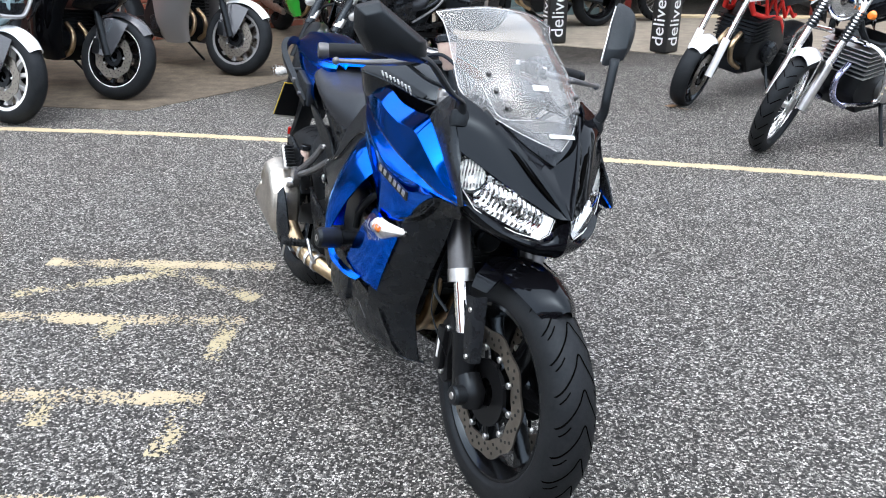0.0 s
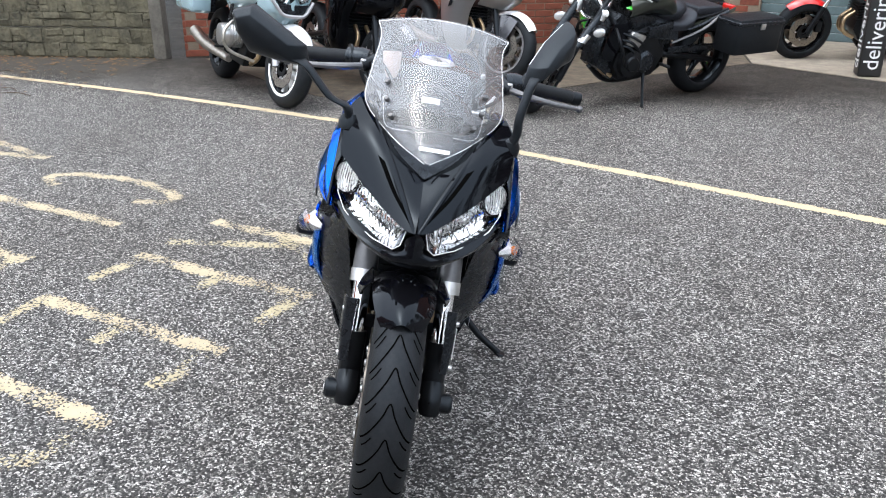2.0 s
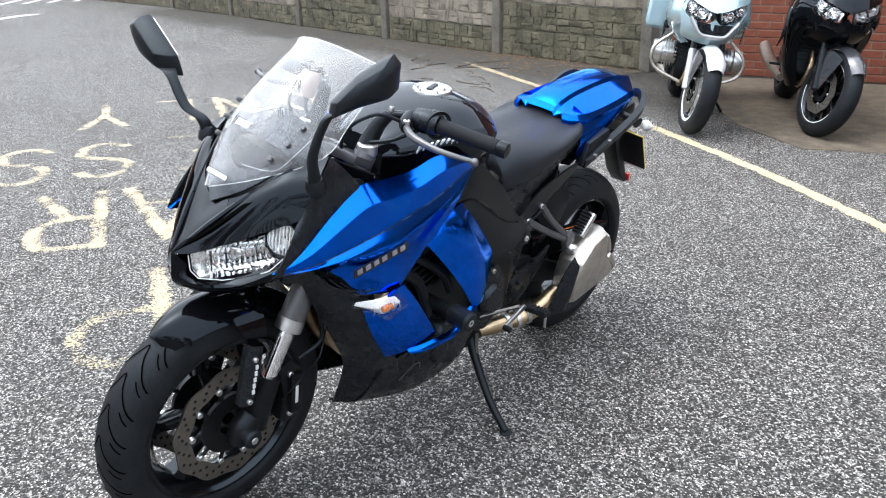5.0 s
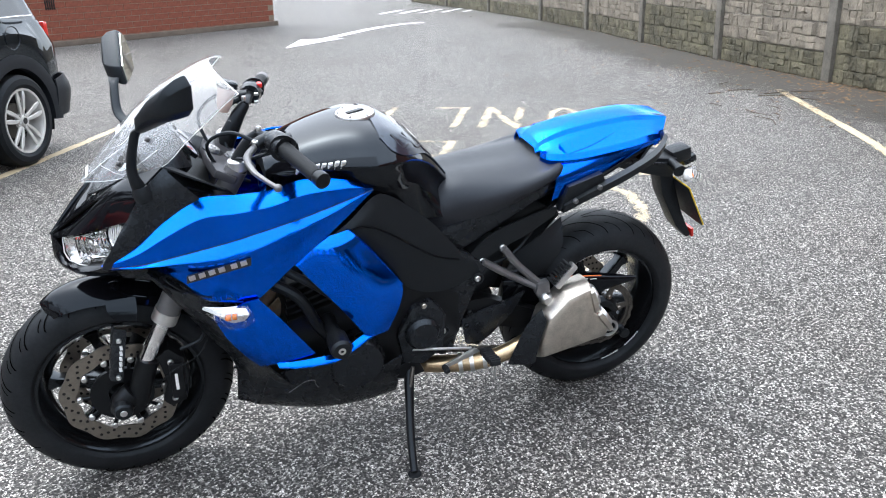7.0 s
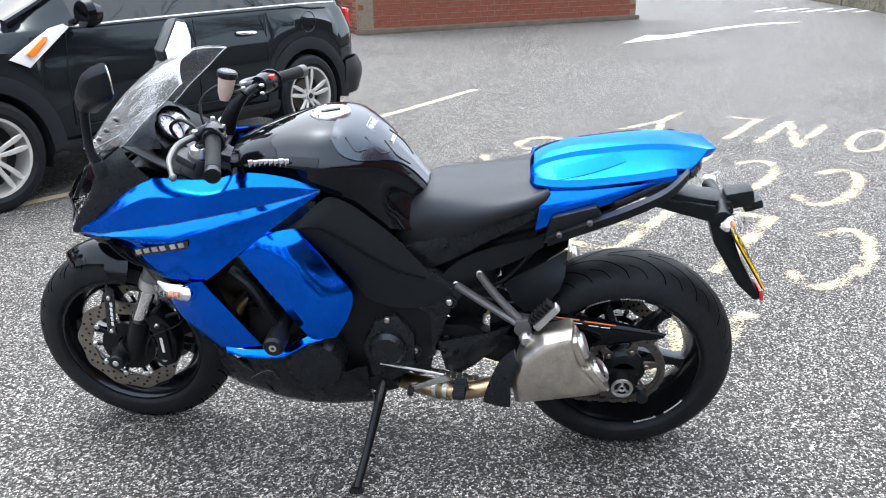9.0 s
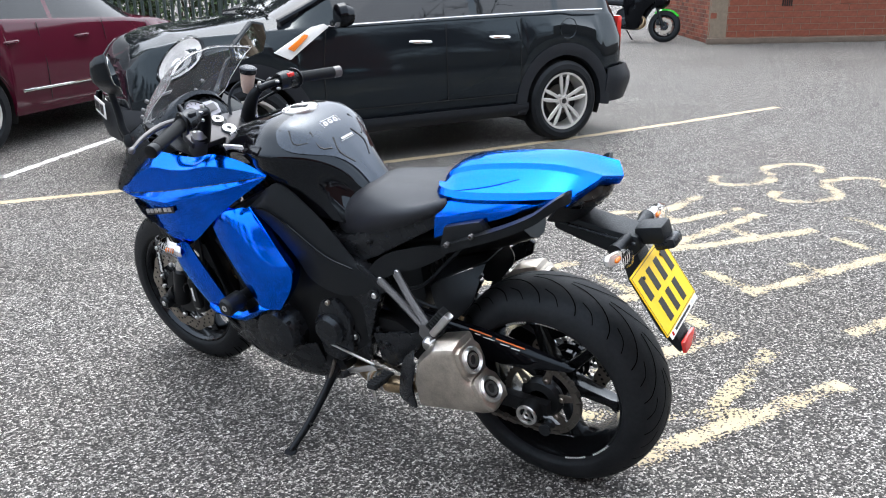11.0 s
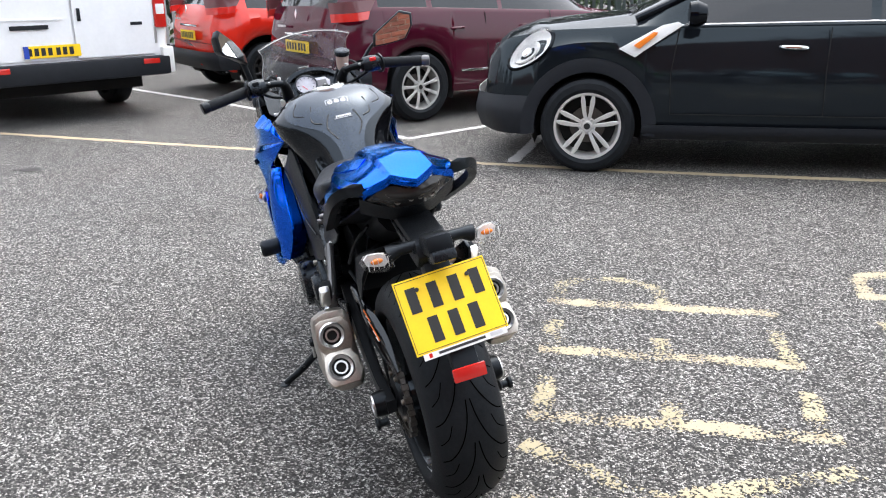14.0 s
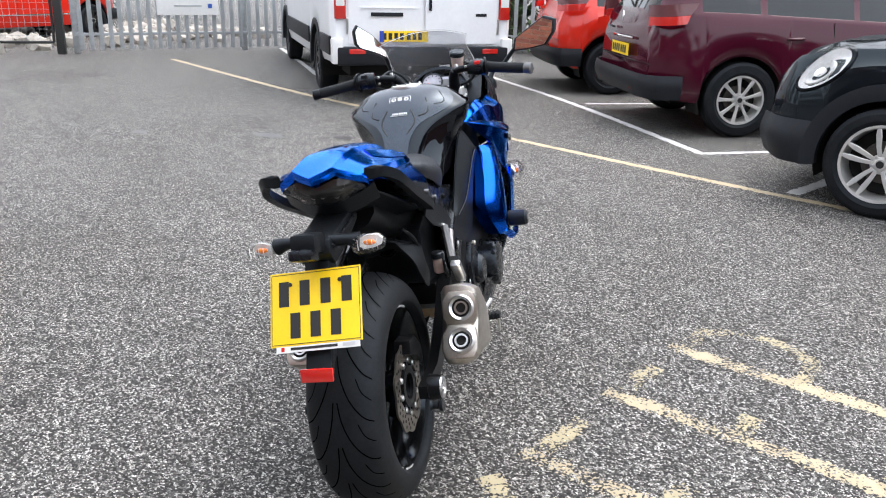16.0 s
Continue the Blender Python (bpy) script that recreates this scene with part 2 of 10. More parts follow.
M["black_matt"] = material("grained_black_plastic", (0.0065, 0.007, 0.008), 0.4, vary=0.2, scale=30, bump=0.25, bump_scale=700, spec=0.3)
M["black_metal"] = material("black_coated_metal", (0.007, 0.007, 0.0075), 0.3, 0.1, vary=0.25, scale=25, spec=0.22)
M["rim_black"] = material("black_wheel_paint", (0.004, 0.004, 0.0045), 0.15, spec=0.4)
M["rubber"] = material("tyre_rubber", (0.0105, 0.0108, 0.0118), 0.55, vary=0.45, scale=14, bump=0.2, bump_scale=420, spec=0.2)
M["groove"] = material("tyre_groove", (0.002, 0.002, 0.002), 0.9, spec=0.0)
M["grip"] = material("grip_rubber", (0.012, 0.012, 0.0125), 0.65, bump=0.5, bump_scale=380, spec=0.2)
M["vinyl"] = material("black_vinyl", (0.018, 0.0185, 0.022), 0.42, vary=0.15, scale=20, bump=0.3, bump_scale=600, spec=0.3)
# bluish specular tint paints sky colour into the gloss of the black parts
for k in ("pad_black", "tank_black", "black_gloss", "black_satin", "black_matt", "black_metal", "rim_black", "vinyl", "rubber", "grip"):
    M[k].node_tree.nodes["Principled BSDF"].inputs["Specular Tint"].default_value = (0.74, 0.87, 1.0, 1)
M["steel"] = material("brushed_stainless", (0.5, 0.465, 0.415), 0.36, 1.0, vary=0.25, scale=30)
M["alloy"] = material("bare_alloy", (0.62, 0.62, 0.62), 0.32, 1.0, vary=0.12, scale=40)
M["chrome"] = material("chrome", (0.85, 0.85, 0.86), 0.06, 1.0)
M["reflector"] = material("lamp_reflector", (0.9, 0.91, 0.92), 0.09, 1.0)
# non-metal white: the sky reflected in a silvered bowl is put into the colour
M["lamp_bowl"] = material("sky_white_lamp_bowl", (0.8, 0.8, 0.79), 0.2, 0.0, 0.6, vary=0.25, scale=14, bump=0.25, bump_scale=40)
M["clear_white"] = material("clear_lamp_plastic", (0.72, 0.72, 0.71), 0.12, 0.0, 0.6, vary=0.25, scale=60)
M["disc"] = material("brake_disc_steel", (0.27, 0.245, 0.215), 0.36, 1.0, vary=0.2, scale=50)
# near-black that paints the shade inside holes, gaps and wheel wells
M["dark_hole"] = material("recess_shade_black", (0.004, 0.004, 0.004), 0.9)
M["grey_metal"] = material("grey_cast_alloy", (0.13, 0.13, 0.135), 0.35, 0.6, vary=0.15, scale=30)
M["heat"] = material("heat_blued_steel", (0.5, 0.38, 0.24), 0.3, 1.0, vary=0.3, scale=25)
M["screen"] = glass_material("clear_screen", (0.97, 0.98, 1.0), 0.0, 0.95, 0.07)
M["lens"] = glass_material("clear_lens", (1, 1, 1), 0.0, 0.93)
M["red_lens"] = material("red_lens", (0.55, 0.02, 0.015), 0.15, 0.0, 1.0)
M["smoke_lens"] = material("smoked_lens", (0.02, 0.019, 0.018), 0.1, spec=0.5)
M["amber"] = material("amber_lens", (0.85, 0.22, 0.02), 0.2, 0.0, 0.8)
M["white_plastic"] = material("white_plastic", (0.78, 0.78, 0.77), 0.35, vary=0.05, scale=20)
M["plate_yellow"] = material("plate_yellow", (0.93, 0.62, 0.002), 0.45, vary=0.06, scale=25)
M["plate_white"] = material("plate_white", (0.75, 0.75, 0.74), 0.35, vary=0.06, scale=25)
M["print_black"] = material("black_print", (0.012, 0.012, 0.012), 0.5)
M["print_white"] = material("white_print", (0.72, 0.72, 0.72), 0.45)
M["print_orange"] = material("orange_print", (0.8, 0.16, 0.02), 0.5)
M["red_switch"] = material("red_switch", (0.65, 0.02, 0.02), 0.4)
M["brake_fluid"] = material("cloudy_reservoir", (0.55, 0.42, 0.36), 0.3, vary=0.15, scale=60)
M["mirror"] = material("mirror_glass", (0.85, 0.87, 0.88), 0.02, 1.0)
M["gauge"] = material("instrument_face", (0.42, 0.42, 0.48), 0.2, 0.0, 0.4, vary=0.15, scale=60)
M["yoke"] = material("dark_cast_yoke", (0.05, 0.05, 0.056), 0.3, 0.4, vary=0.2, scale=40)
M["chain"] = material("chain_steel", (0.12, 0.11, 0.1), 0.45, 0.9, vary=0.3, scale=200)


# ---- mesh helpers ----
def curve(points, n=4):
    """Catmull-Rom spline through the points, n steps a span."""
    p = np.array(points, float)
    if len(p) < 3 or n < 2:
        return p
    q = np.vstack([2 * p[0] - p[1], p, 2 * p[-1] - p[-2]])
    out = []
    for i in range(len(p) - 1):
        a, b, c, d = q[i], q[i + 1], q[i + 2], q[i + 3]
        for k in range(n):
            t = k / n
            out.append(0.5 * (2 * b + (c - a) * t + (2 * a - 5 * b + 4 * c - d) * t * t + (3 * b - a - 3 * c + d) * t ** 3))
    out.append(p[-1])
    return np.array(out)


def skin(rows, wrap=False, caps=False):
    """Faces between rows of points; wrap closes each row into a ring."""
    bm = bmesh.new()
    vs = [[bm.verts.new(p) for p in row] for row in rows]
    m = len(vs[0])
    for a, b in zip(vs, vs[1:]):
        for i in range(m if wrap else m - 1):
            j = (i + 1) % m
            try:
                bm.faces.new((a[i], a[j], b[j], b[i]))
            except ValueError:
                pass
    if caps:
        bm.faces.new(vs[0][::-1])
        bm.faces.new(vs[-1])
    bmesh.ops.remove_doubles(bm, verts=bm.verts, dist=1e-5)
    bmesh.ops.recalc_face_normals(bm, faces=bm.faces)
    return bm


def sheet(rows, nu=4, nv=4, th=0.004):
    """A smooth curved panel through a grid of control points, th metres thick."""
    a = np.array(rows, float)
    a = np.stack([curve(r, nv) for r in a])
    a = np.stack([curve(a[:, j], nu) for j in range(a.shape[1])], axis=1)
    du, dv = np.gradient(a, axis=0), np.gradient(a, axis=1)
    nrm = np.cross(du, dv)
    nrm /= np.linalg.norm(nrm, axis=2, keepdims=True) + 1e-9
    b = a - nrm * th
    bm = bmesh.new()
    r, c = a.shape[:2]
    va = [[bm.verts.new(p) for p in row] for row in a]
    vb = [[bm.verts.new(p) for p in row] for row in b]
    for i in range(r - 1):
        for j in range(c - 1):
            bm.faces.new((va[i][j], va[i + 1][j], va[i + 1][j + 1], va[i][j + 1]))
            bm.faces.new((vb[i][j], vb[i][j + 1], vb[i + 1][j + 1], vb[i + 1][j]))
    for i in range(r - 1):
        bm.faces.new((va[i][0], vb[i][0], vb[i + 1][0], va[i + 1][0]))
        bm.faces.new((va[i][-1], va[i + 1][-1], vb[i + 1][-1], vb[i][-1]))
    for j in range(c - 1):
        bm.faces.new((va[0][j], va[0][j + 1], vb[0][j + 1], vb[0][j]))
        bm.faces.new((va[-1][j], vb[-1][j], vb[-1][j + 1], va[-1][j + 1]))
    bmesh.ops.remove_doubles(bm, verts=bm.verts, dist=1e-5)
    bmesh.ops.recalc_face_normals(bm, faces=bm.faces)
    return bm


def bevelled(bm, w, seg=2, deg=30):
    if w > 0:
        es = [e for e in bm.edges if len(e.link_faces) == 2 and e.calc_face_angle(0) > radians(deg)]
        bmesh.ops.bevel(bm, geom=es, offset=w, offset_type="OFFSET", segments=seg, profile=0.6, affect="EDGES", clamp_overlap=True)
    return bm


def box(sx, sy, sz, at=(0, 0, 0), bev=0.0, rot=(0, 0, 0), seg=2):
    bm = bmesh.new()
    bmesh.ops.create_cube(bm, size=1)
    bm.transform(Matrix.Diagonal((sx, sy, sz, 1)))
    bevelled(bm, bev, seg)
    bm.transform(pose(*at, *rot))
    return bm


def prism(outline, depth, at=(0, 0, 0), bev=0.0):
    """A polygon in 3D, extruded by the vector depth."""
    bm = bmesh.new()
    d = Vector(depth)
    o = Vector(at)
    a = [bm.verts.new(Vector(p) + o) for p in outline]
    b = [bm.verts.new(Vector(p) + o + d) for p in outline]
    bm.faces.new(a[::-1])
    bm.faces.new(b)
    for i in range(len(a)):
        j = (i + 1) % len(a)
        bm.faces.new((a[i], a[j], b[j], b[i]))
    bmesh.ops.recalc_face_normals(bm, faces=bm.faces)
    return bevelled(bm, bev)


def slab(outline, y0, y1, bev=0.004):
    """A side-view outline of (x, z), from y0 to y1."""
    return prism([(x, y0, z) for x, z in outline], (0, y1 - y0, 0), bev=bev)


def tube(points, r, n=10, k=4):
    """A round bar along a smooth line; r is one radius or one for each point."""
    p = curve(points, k)
    rs = np.full(len(p), r) if np.isscalar(r) else np.interp(np.linspace(0, 1, len(p)), np.linspace(0, 1, len(r)), r)
    rings, ref = [], None
    for i in range(len(p)):
        t = Vector(p[min(i + 1, len(p) - 1)] - p[max(i - 1, 0)]).normalized()
        if ref is None:
            ref = t.orthogonal().normalized()
        ref = (ref - t * ref.dot(t)).normalized()
        s = t.cross(ref)
        rings.append([Vector(p[i]) + (ref * math.cos(a) + s * math.sin(a)) * rs[i] for a in np.linspace(0, 2 * math.pi, n, endpoint=False)])
    return skin(rings, True, True)


def lathe(profile, n=40, at=(0, 0, 0), axis="y", closed=True):
    """Turns (radius, along) round an axis through at."""
    rows = []
    for a in np.linspace(0, 2 * math.pi, n, endpoint=False):
        c, s = math.cos(a), math.sin(a)
        if axis == "y":
            rows.append([(r * c, h, r * s) for r, h in profile])
        elif axis == "x":
            rows.append([(h, r * c, r * s) for r, h in profile])
        else:
            rows.append([(r * c, r * s, h) for r, h in profile])
    rows.append(rows[0])
    bm = skin(rows, wrap=closed)
    bm.transform(Matrix.Translation(at))
    return bm


def rod(r, h, at=(0, 0, 0), axis="y", n=20, bev=0.0):
    """A solid cylinder of length h about at."""
    b = min(bev, r * 0.5, h * 0.4)
    prof = [(0, -h / 2), (r - b, -h / 2), (r, -h / 2 + b), (r, h / 2 - b), (r - b, h / 2), (0, h / 2)] if b else [(0, -h / 2), (r, -h / 2), (r, h / 2), (0, h / 2)]
    return lathe(prof, n, at, axis, closed=False)


def merged(*bms):
    out = bmesh.new()
    for b in bms:
        me = bpy.data.meshes.new("tmp")
        b.to_mesh(me)
        b.free()
        out.from_mesh(me)
        bpy.data.meshes.remove(me)
    return out


def flipped(bm):
    bm.transform(Matrix.Diagonal((1, -1, 1, 1)))
    bmesh.ops.reverse_faces(bm, faces=bm.faces)
    return bm


def moved(bm, *p):
    bm.transform(pose(*p))
    return bm


def part(name, bm, mat, parent=None, label="", deg=32):
    me = bpy.data.meshes.new(name)
    bm.to_mesh(me)
    bm.free()
    me.polygons.foreach_set("use_smooth", [True] * len(me.polygons))
    me.set_sharp_from_angle(angle=radians(deg))
    me.materials.append(M[mat] if isinstance(mat, str) else mat)
    ob = new(name, me)
    if parent:
        ob.parent = parent
    if label:
        ob["label"] = label
    return ob


def thing(name, m, label, category, group="", kind=""):
    ob = new(name)
    ob.empty_display_size = 0.2
    ob.matrix_world = m
    return tagged(ob, label, category, group, kind)


def both(name, make, mat, parent, label=""):
    """The same part on the left and, mirrored, on the right."""
    return part(name, make(), mat, parent, label), part(name, flipped(make()), mat, parent, label)


# ---- ground, markings, walls ----
def flat(points, z=0.0):
    bm = bmesh.new()
    bm.faces.new([bm.verts.new((x, y, z)) for x, y in points])
    return bm


def ribbon(points, w, z):
    p = np.array(points, float)
    t = np.gradient(p, axis=0)
    t /= np.linalg.norm(t, axis=1, keepdims=True)
    nn = np.stack([-t[:, 1], t[:, 0]], 1) * w / 2
    return skin([[(*a, z) for a in (q - m, q + m)] for q, m in zip(p, nn)])


def worn_stroke(points, w, z):
    """Hand-laid stroke with an uneven edge, five points across."""
    p = []
    for a, b in zip(points, points[1:]):
        k = max(1, int(math.dist(a, b) / 0.03))
        p += [(a[0] + (b[0] - a[0]) * i / k, a[1] + (b[1] - a[1]) * i / k) for i in range(k)]
    p = np.array(p + [points[-1]], float)
    t = np.gradient(p, axis=0)
    t /= np.linalg.norm(t, axis=1, keepdims=True)
    nn = np.stack([-t[:, 1], t[:, 0]], 1) * w / 2
    rng = random.Random(int(1000 * (p[0][0] + 9) + 77 * p[0][1]))
    rows = []
    for q, m in zip(p, nn):
        l, r = 1.06 + rng.uniform(-0.1, 0.1), 1.06 + rng.uniform(-0.1, 0.1)
        rows.append([(*(q + m * k), z) for k in (-l, -0.5, 0, 0.5, r)])
    return skin(rows)


def set_edge(ob):
    a = ob.data.attributes.new("dry", "FLOAT", "POINT")
    a.data.foreach_set("value", [abs(i % 5 - 2) / 2 for i in range(len(ob.data.vertices))])


bm = bmesh.new()
bmesh.ops.create_grid(bm, x_segments=40, y_segments=40, size=150)
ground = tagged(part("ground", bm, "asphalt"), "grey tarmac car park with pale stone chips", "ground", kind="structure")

for name, pts, mat, w in (
    ("yellow_line", [(-6.95, 5.08), (-5.5, 5.12), (-4.1, 5.14), (-1.84, 5.03), (0.64, 4.64), (2.34, 4.33), (5.0, 3.8)], "yellow_line", 0.085),
    ("yellow_line", [(-6.15, -1.13), (-4.5, -1.0), (-2.4, -0.95), (-0.3, -1.09), (2.25, -1.46), (4.39, -1.79), (5.92, -2.07), (9.67, -3.02)], "yellow_line", 0.085),
    ("white_line", [(0.75, -2.04), (2.94, -3.66), (4.69, -4.78), (6.6, -6.0)], "white_line", 0.085),
    ("white_line", [(0.77, -2.02), (0.16, -2.8), (-0.9, -4.1)], "white_line", 0.085),
    ("white_line", [(2.83, -3.75), (1.95, -4.75), (0.4, -6.4)], "white_line", 0.085),
    ("white_line", [(-0.23, -1.2), (-0.33, -2.1), (-0.4, -3.6)], "white_line", 0.1),
    ("white_line", [(5.9, -2.85), (6.6, -3.25), (8.5, -4.5), (10.2, -5.6)], "white_line", 0.085),
):
    seg = curve(pts, 6)
    line = part(name, worn_stroke([tuple(s) for s in seg], w, 0.0024), mat, ground, "painted " + name.replace("_", " ") + " on tarmac")
    set_edge(line)

# letters of the painted words, drawn in a unit cell: u along the reading direction, v from the top down
ARC = lambda cx, cy, rx, ry, a0, a1, n=12: [(cx + rx * math.cos(radians(a)), cy - ry * math.sin(radians(a))) for a in np.linspace(a0, a1, n)]
GLYPHS = {
    "K": [[(0.1, 0), (0.1, 1)], [(0.95, 0), (0.15, 0.55)], [(0.35, 0.45), (0.95, 1)]],
    "E": [[(0.1, 0), (0.1, 1)], [(0.1, 0.05), (0.9, 0.05)], [(0.1, 0.48), (0.55, 0.48)], [(0.1, 0.95), (0.95, 0.95)]],
    "P": [[(0.1, 0), (0.1, 1)], [(0.1, 0.05), *ARC(0.55, 0.28, 0.35, 0.23, 90, -90), (0.1, 0.51)]],
    "R": [[(0.1, 0), (0.1, 1)], [(0.1, 0.05), *ARC(0.55, 0.28, 0.35, 0.23, 90, -90), (0.1, 0.51)], [(0.5, 0.51), (0.95, 1)]],
    "C": [ARC(0.52, 0.5, 0.42, 0.45, 40, 320, 24)],
    "L": [[(0.1, 0), (0.1, 1)], [(0.1, 0.95), (0.95, 0.95)]],
    "A": [[(0.02, 1), (0.5, 0)], [(0.5, 0), (0.98, 1)], [(0.22, 0.65), (0.78, 0.65)]],
    "S": [[*ARC(0.5, 0.27, 0.4, 0.22, 20, 250, 16), *ARC(0.5, 0.73, 0.4, 0.22, 100, -160, 18)]],
    "O": [ARC(0.5, 0.5, 0.4, 0.45, 0, 360, 30)],
    "N": [[(0.1, 1), (0.1, 0)], [(0.1, 0.02), (0.9, 0.98)], [(0.9, 1), (0.9, 0)]],
    "Y": [[(0.05, 0), (0.5, 0.5)], [(0.95, 0), (0.5, 0.5)], [(0.5, 0.5), (0.5, 1)]],
}
for x_top, x_end, cells in (
    (-0.67, -1.6, (("K", 3.07, 2.72), ("E", 2.59, 2.25), ("E", 2.1, 1.75), ("P", 1.62, 1.24))),
    (-1.96, -2.98, (("C", 3.36, 3.02), ("L", 2.82, 2.5), ("E", 2.33, 1.95), ("A", 1.84, 1.46), ("R", 1.36, 0.97))),
    (-3.27, -4.3, (("A", 3.6, 3.24), ("C", 3.1, 2.74), ("C", 2.6, 2.22), ("E", 2.06, 1.72), ("S", 1.5, 1.12), ("S", 1.0, 0.62))),
    (-4.83, -5.85, (("O", 3.08, 2.72), ("N", 2.53, 2.17), ("L", 2.0, 1.66), ("Y", 1.46, 1.1))),
):
    for ch, y0, y1 in cells:
        bms = [worn_stroke([(x_top + v * (x_end - x_top), y0 + u * (y1 - y0)) for u, v in stroke], 0.096, 0.0022 + 0.0006 * i) for i, stroke in enumerate(GLYPHS[ch])]
        stem = part("painted_letter", bms[0], "yellow_worn", ground, "worn yellow painted letter on tarmac")
        set_edge(stem)
        if bms[1:]:
            set_edge(part("letter_arms", merged(*bms[1:]), "yellow_faint" if ch in "EPK" else "yellow_worn", stem))

# curved white arrow and lettering far down the drive
arrow = merged(
    ribbon(curve([(-12.4, -1.62), (-14.2, -1.35), (-15.6, -1.1), (-16.6, -0.75), (-17.2, -0.3)], 6), 0.22, 0.005),
    flat([(-11.6, -1.72), (-13.4, -1.15), (-13.2, -1.95)], 0.0056))
part("white_arrow", arrow, "white_line", ground, "curved white arrow painted on tarmac")
for i in range(5):
    part("white_mark", ribbon([(-20.5 - 0.1 * i, -2.0 + 0.55 * i), (-22.2 - 0.1 * i, -1.7 + 0.55 * i)], 0.14, 0.005), "white_line", ground, "worn white painted stroke on tarmac")

slab_edge = [(-5.1, 6.75), (-3.6, 5.98), (-2.94, 5.72), (-2.2, 5.64), (-1.9, 6.04), (-1.5, 6.6), (-0.9, 7.8), (-0.1, 9.07), (-0.7, 11.1)]
tagged(part("concrete_apron", prism([(x, y, -0.05) for x, y in slab_edge], (0, 0, 0.0545), bev=0.001), "concrete_slab"), "stained brown concrete apron before the building", "apron", kind="structure")
pale_edge = [(-0.08, 9.08), (1.05, 8.62), (2.1, 8.17), (3.6, 7.6), (8.0, 6.4), (8.0, 11.1), (-0.68, 11.1)]
tagged(part("pale_apron", prism([(x, y, -0.05) for x, y in pale_edge], (0, 0, 0.0575), bev=0.001), "pale_slab"), "pale concrete apron before the workshop door", "apron", kind="structure")


def along(a, b):
    """Pose with x running from a to b on the ground; and the length."""
    d = Vector((b[0] - a[0], b[1] - a[1], 0))
    return pose(a[0], a[1], 0, 0, 0, math.degrees(math.atan2(d.y, d.x))), d.length


# concrete post-and-panel wall
rng = random.Random(4)


def stone_panel(seed, w, h):
    r = random.Random(seed)
    bms = [box(w, 0.035, h - 0.006, (w / 2, 0, h / 2))]
    z = 0.008
    for row in range(2):
        x, rh = 0.01, (h - 0.02) / 2
        while x < w - 0.06:
            sw = min(r.uniform(0.05, 0.22), w - 0.01 - x)
            split = sw > 0.08 and r.random() < 0.55
            for k in range(2 if split else 1):
                hh = rh / 2 if split else rh
                d = r.uniform(0.012, 0.02)
                b = box(sw - 0.006, d, hh - 0.007, bev=0.006, seg=1)
                for v in b.verts:
                    if v.co.y > 0:
                        v.co += Vector((r.uniform(-0.012, 0.012), r.uniform(-0.006, 0.004), r.uniform(-0.01, 0.01)))
                b.transform(pose(x + sw / 2, 0.0175 + d / 2 - 0.004, z + hh / 2 + k * hh, r.uniform(-4, 4), 0, r.uniform(-3, 3)))
                bms.append(b)
            x += sw
        z += rh
    return merged(*bms)


PANEL_H = 0.305
panel_meshes = []
for i in range(5):
    o = part("stone_panel", stone_panel(i, 2.2, PANEL_H), "cast_stone")
    panel_meshes.append(o.data)
    bpy.data.objects.remove(o)
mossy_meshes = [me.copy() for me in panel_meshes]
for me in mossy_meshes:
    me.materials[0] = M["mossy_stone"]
POSTS = [(-5.5, 6.56), (-7.46, 5.73), (-9.65, 4.95), (-12.05, 4.16), (-14.7, 3.35), (-17.3, 2.4), (-20.6, 0.95), (-23.8, -0.6), (-27.0, -2.2)]
panel_wall = thing("wall_west", pose(0, 0, 0), "weathered stone-faced concrete panel wall with concrete posts", "wall", kind="structure")
for i, (a, b) in enumerate(zip(POSTS, POSTS[1:])):
    m, ln = along(b, a)
    for k in range(6):
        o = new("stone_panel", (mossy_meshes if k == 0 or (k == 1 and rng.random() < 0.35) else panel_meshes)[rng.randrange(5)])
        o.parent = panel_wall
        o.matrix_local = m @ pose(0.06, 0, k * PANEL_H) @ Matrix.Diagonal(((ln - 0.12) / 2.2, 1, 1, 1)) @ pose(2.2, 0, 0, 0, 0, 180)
for i, a in enumerate(POSTS):
    b = POSTS[min(i + 1, len(POSTS) - 1)]
    m, ln = along(POSTS[max(i - 1, 0)], b)
    o = part("post", box(0.13, 0.14, 1.95, (0, 0, 0.975), 0.012), "post", panel_wall)
    o.matrix_local = Matrix.Translation((a[0], a[1], 0)) @ m.to_3x3().to_4x4()


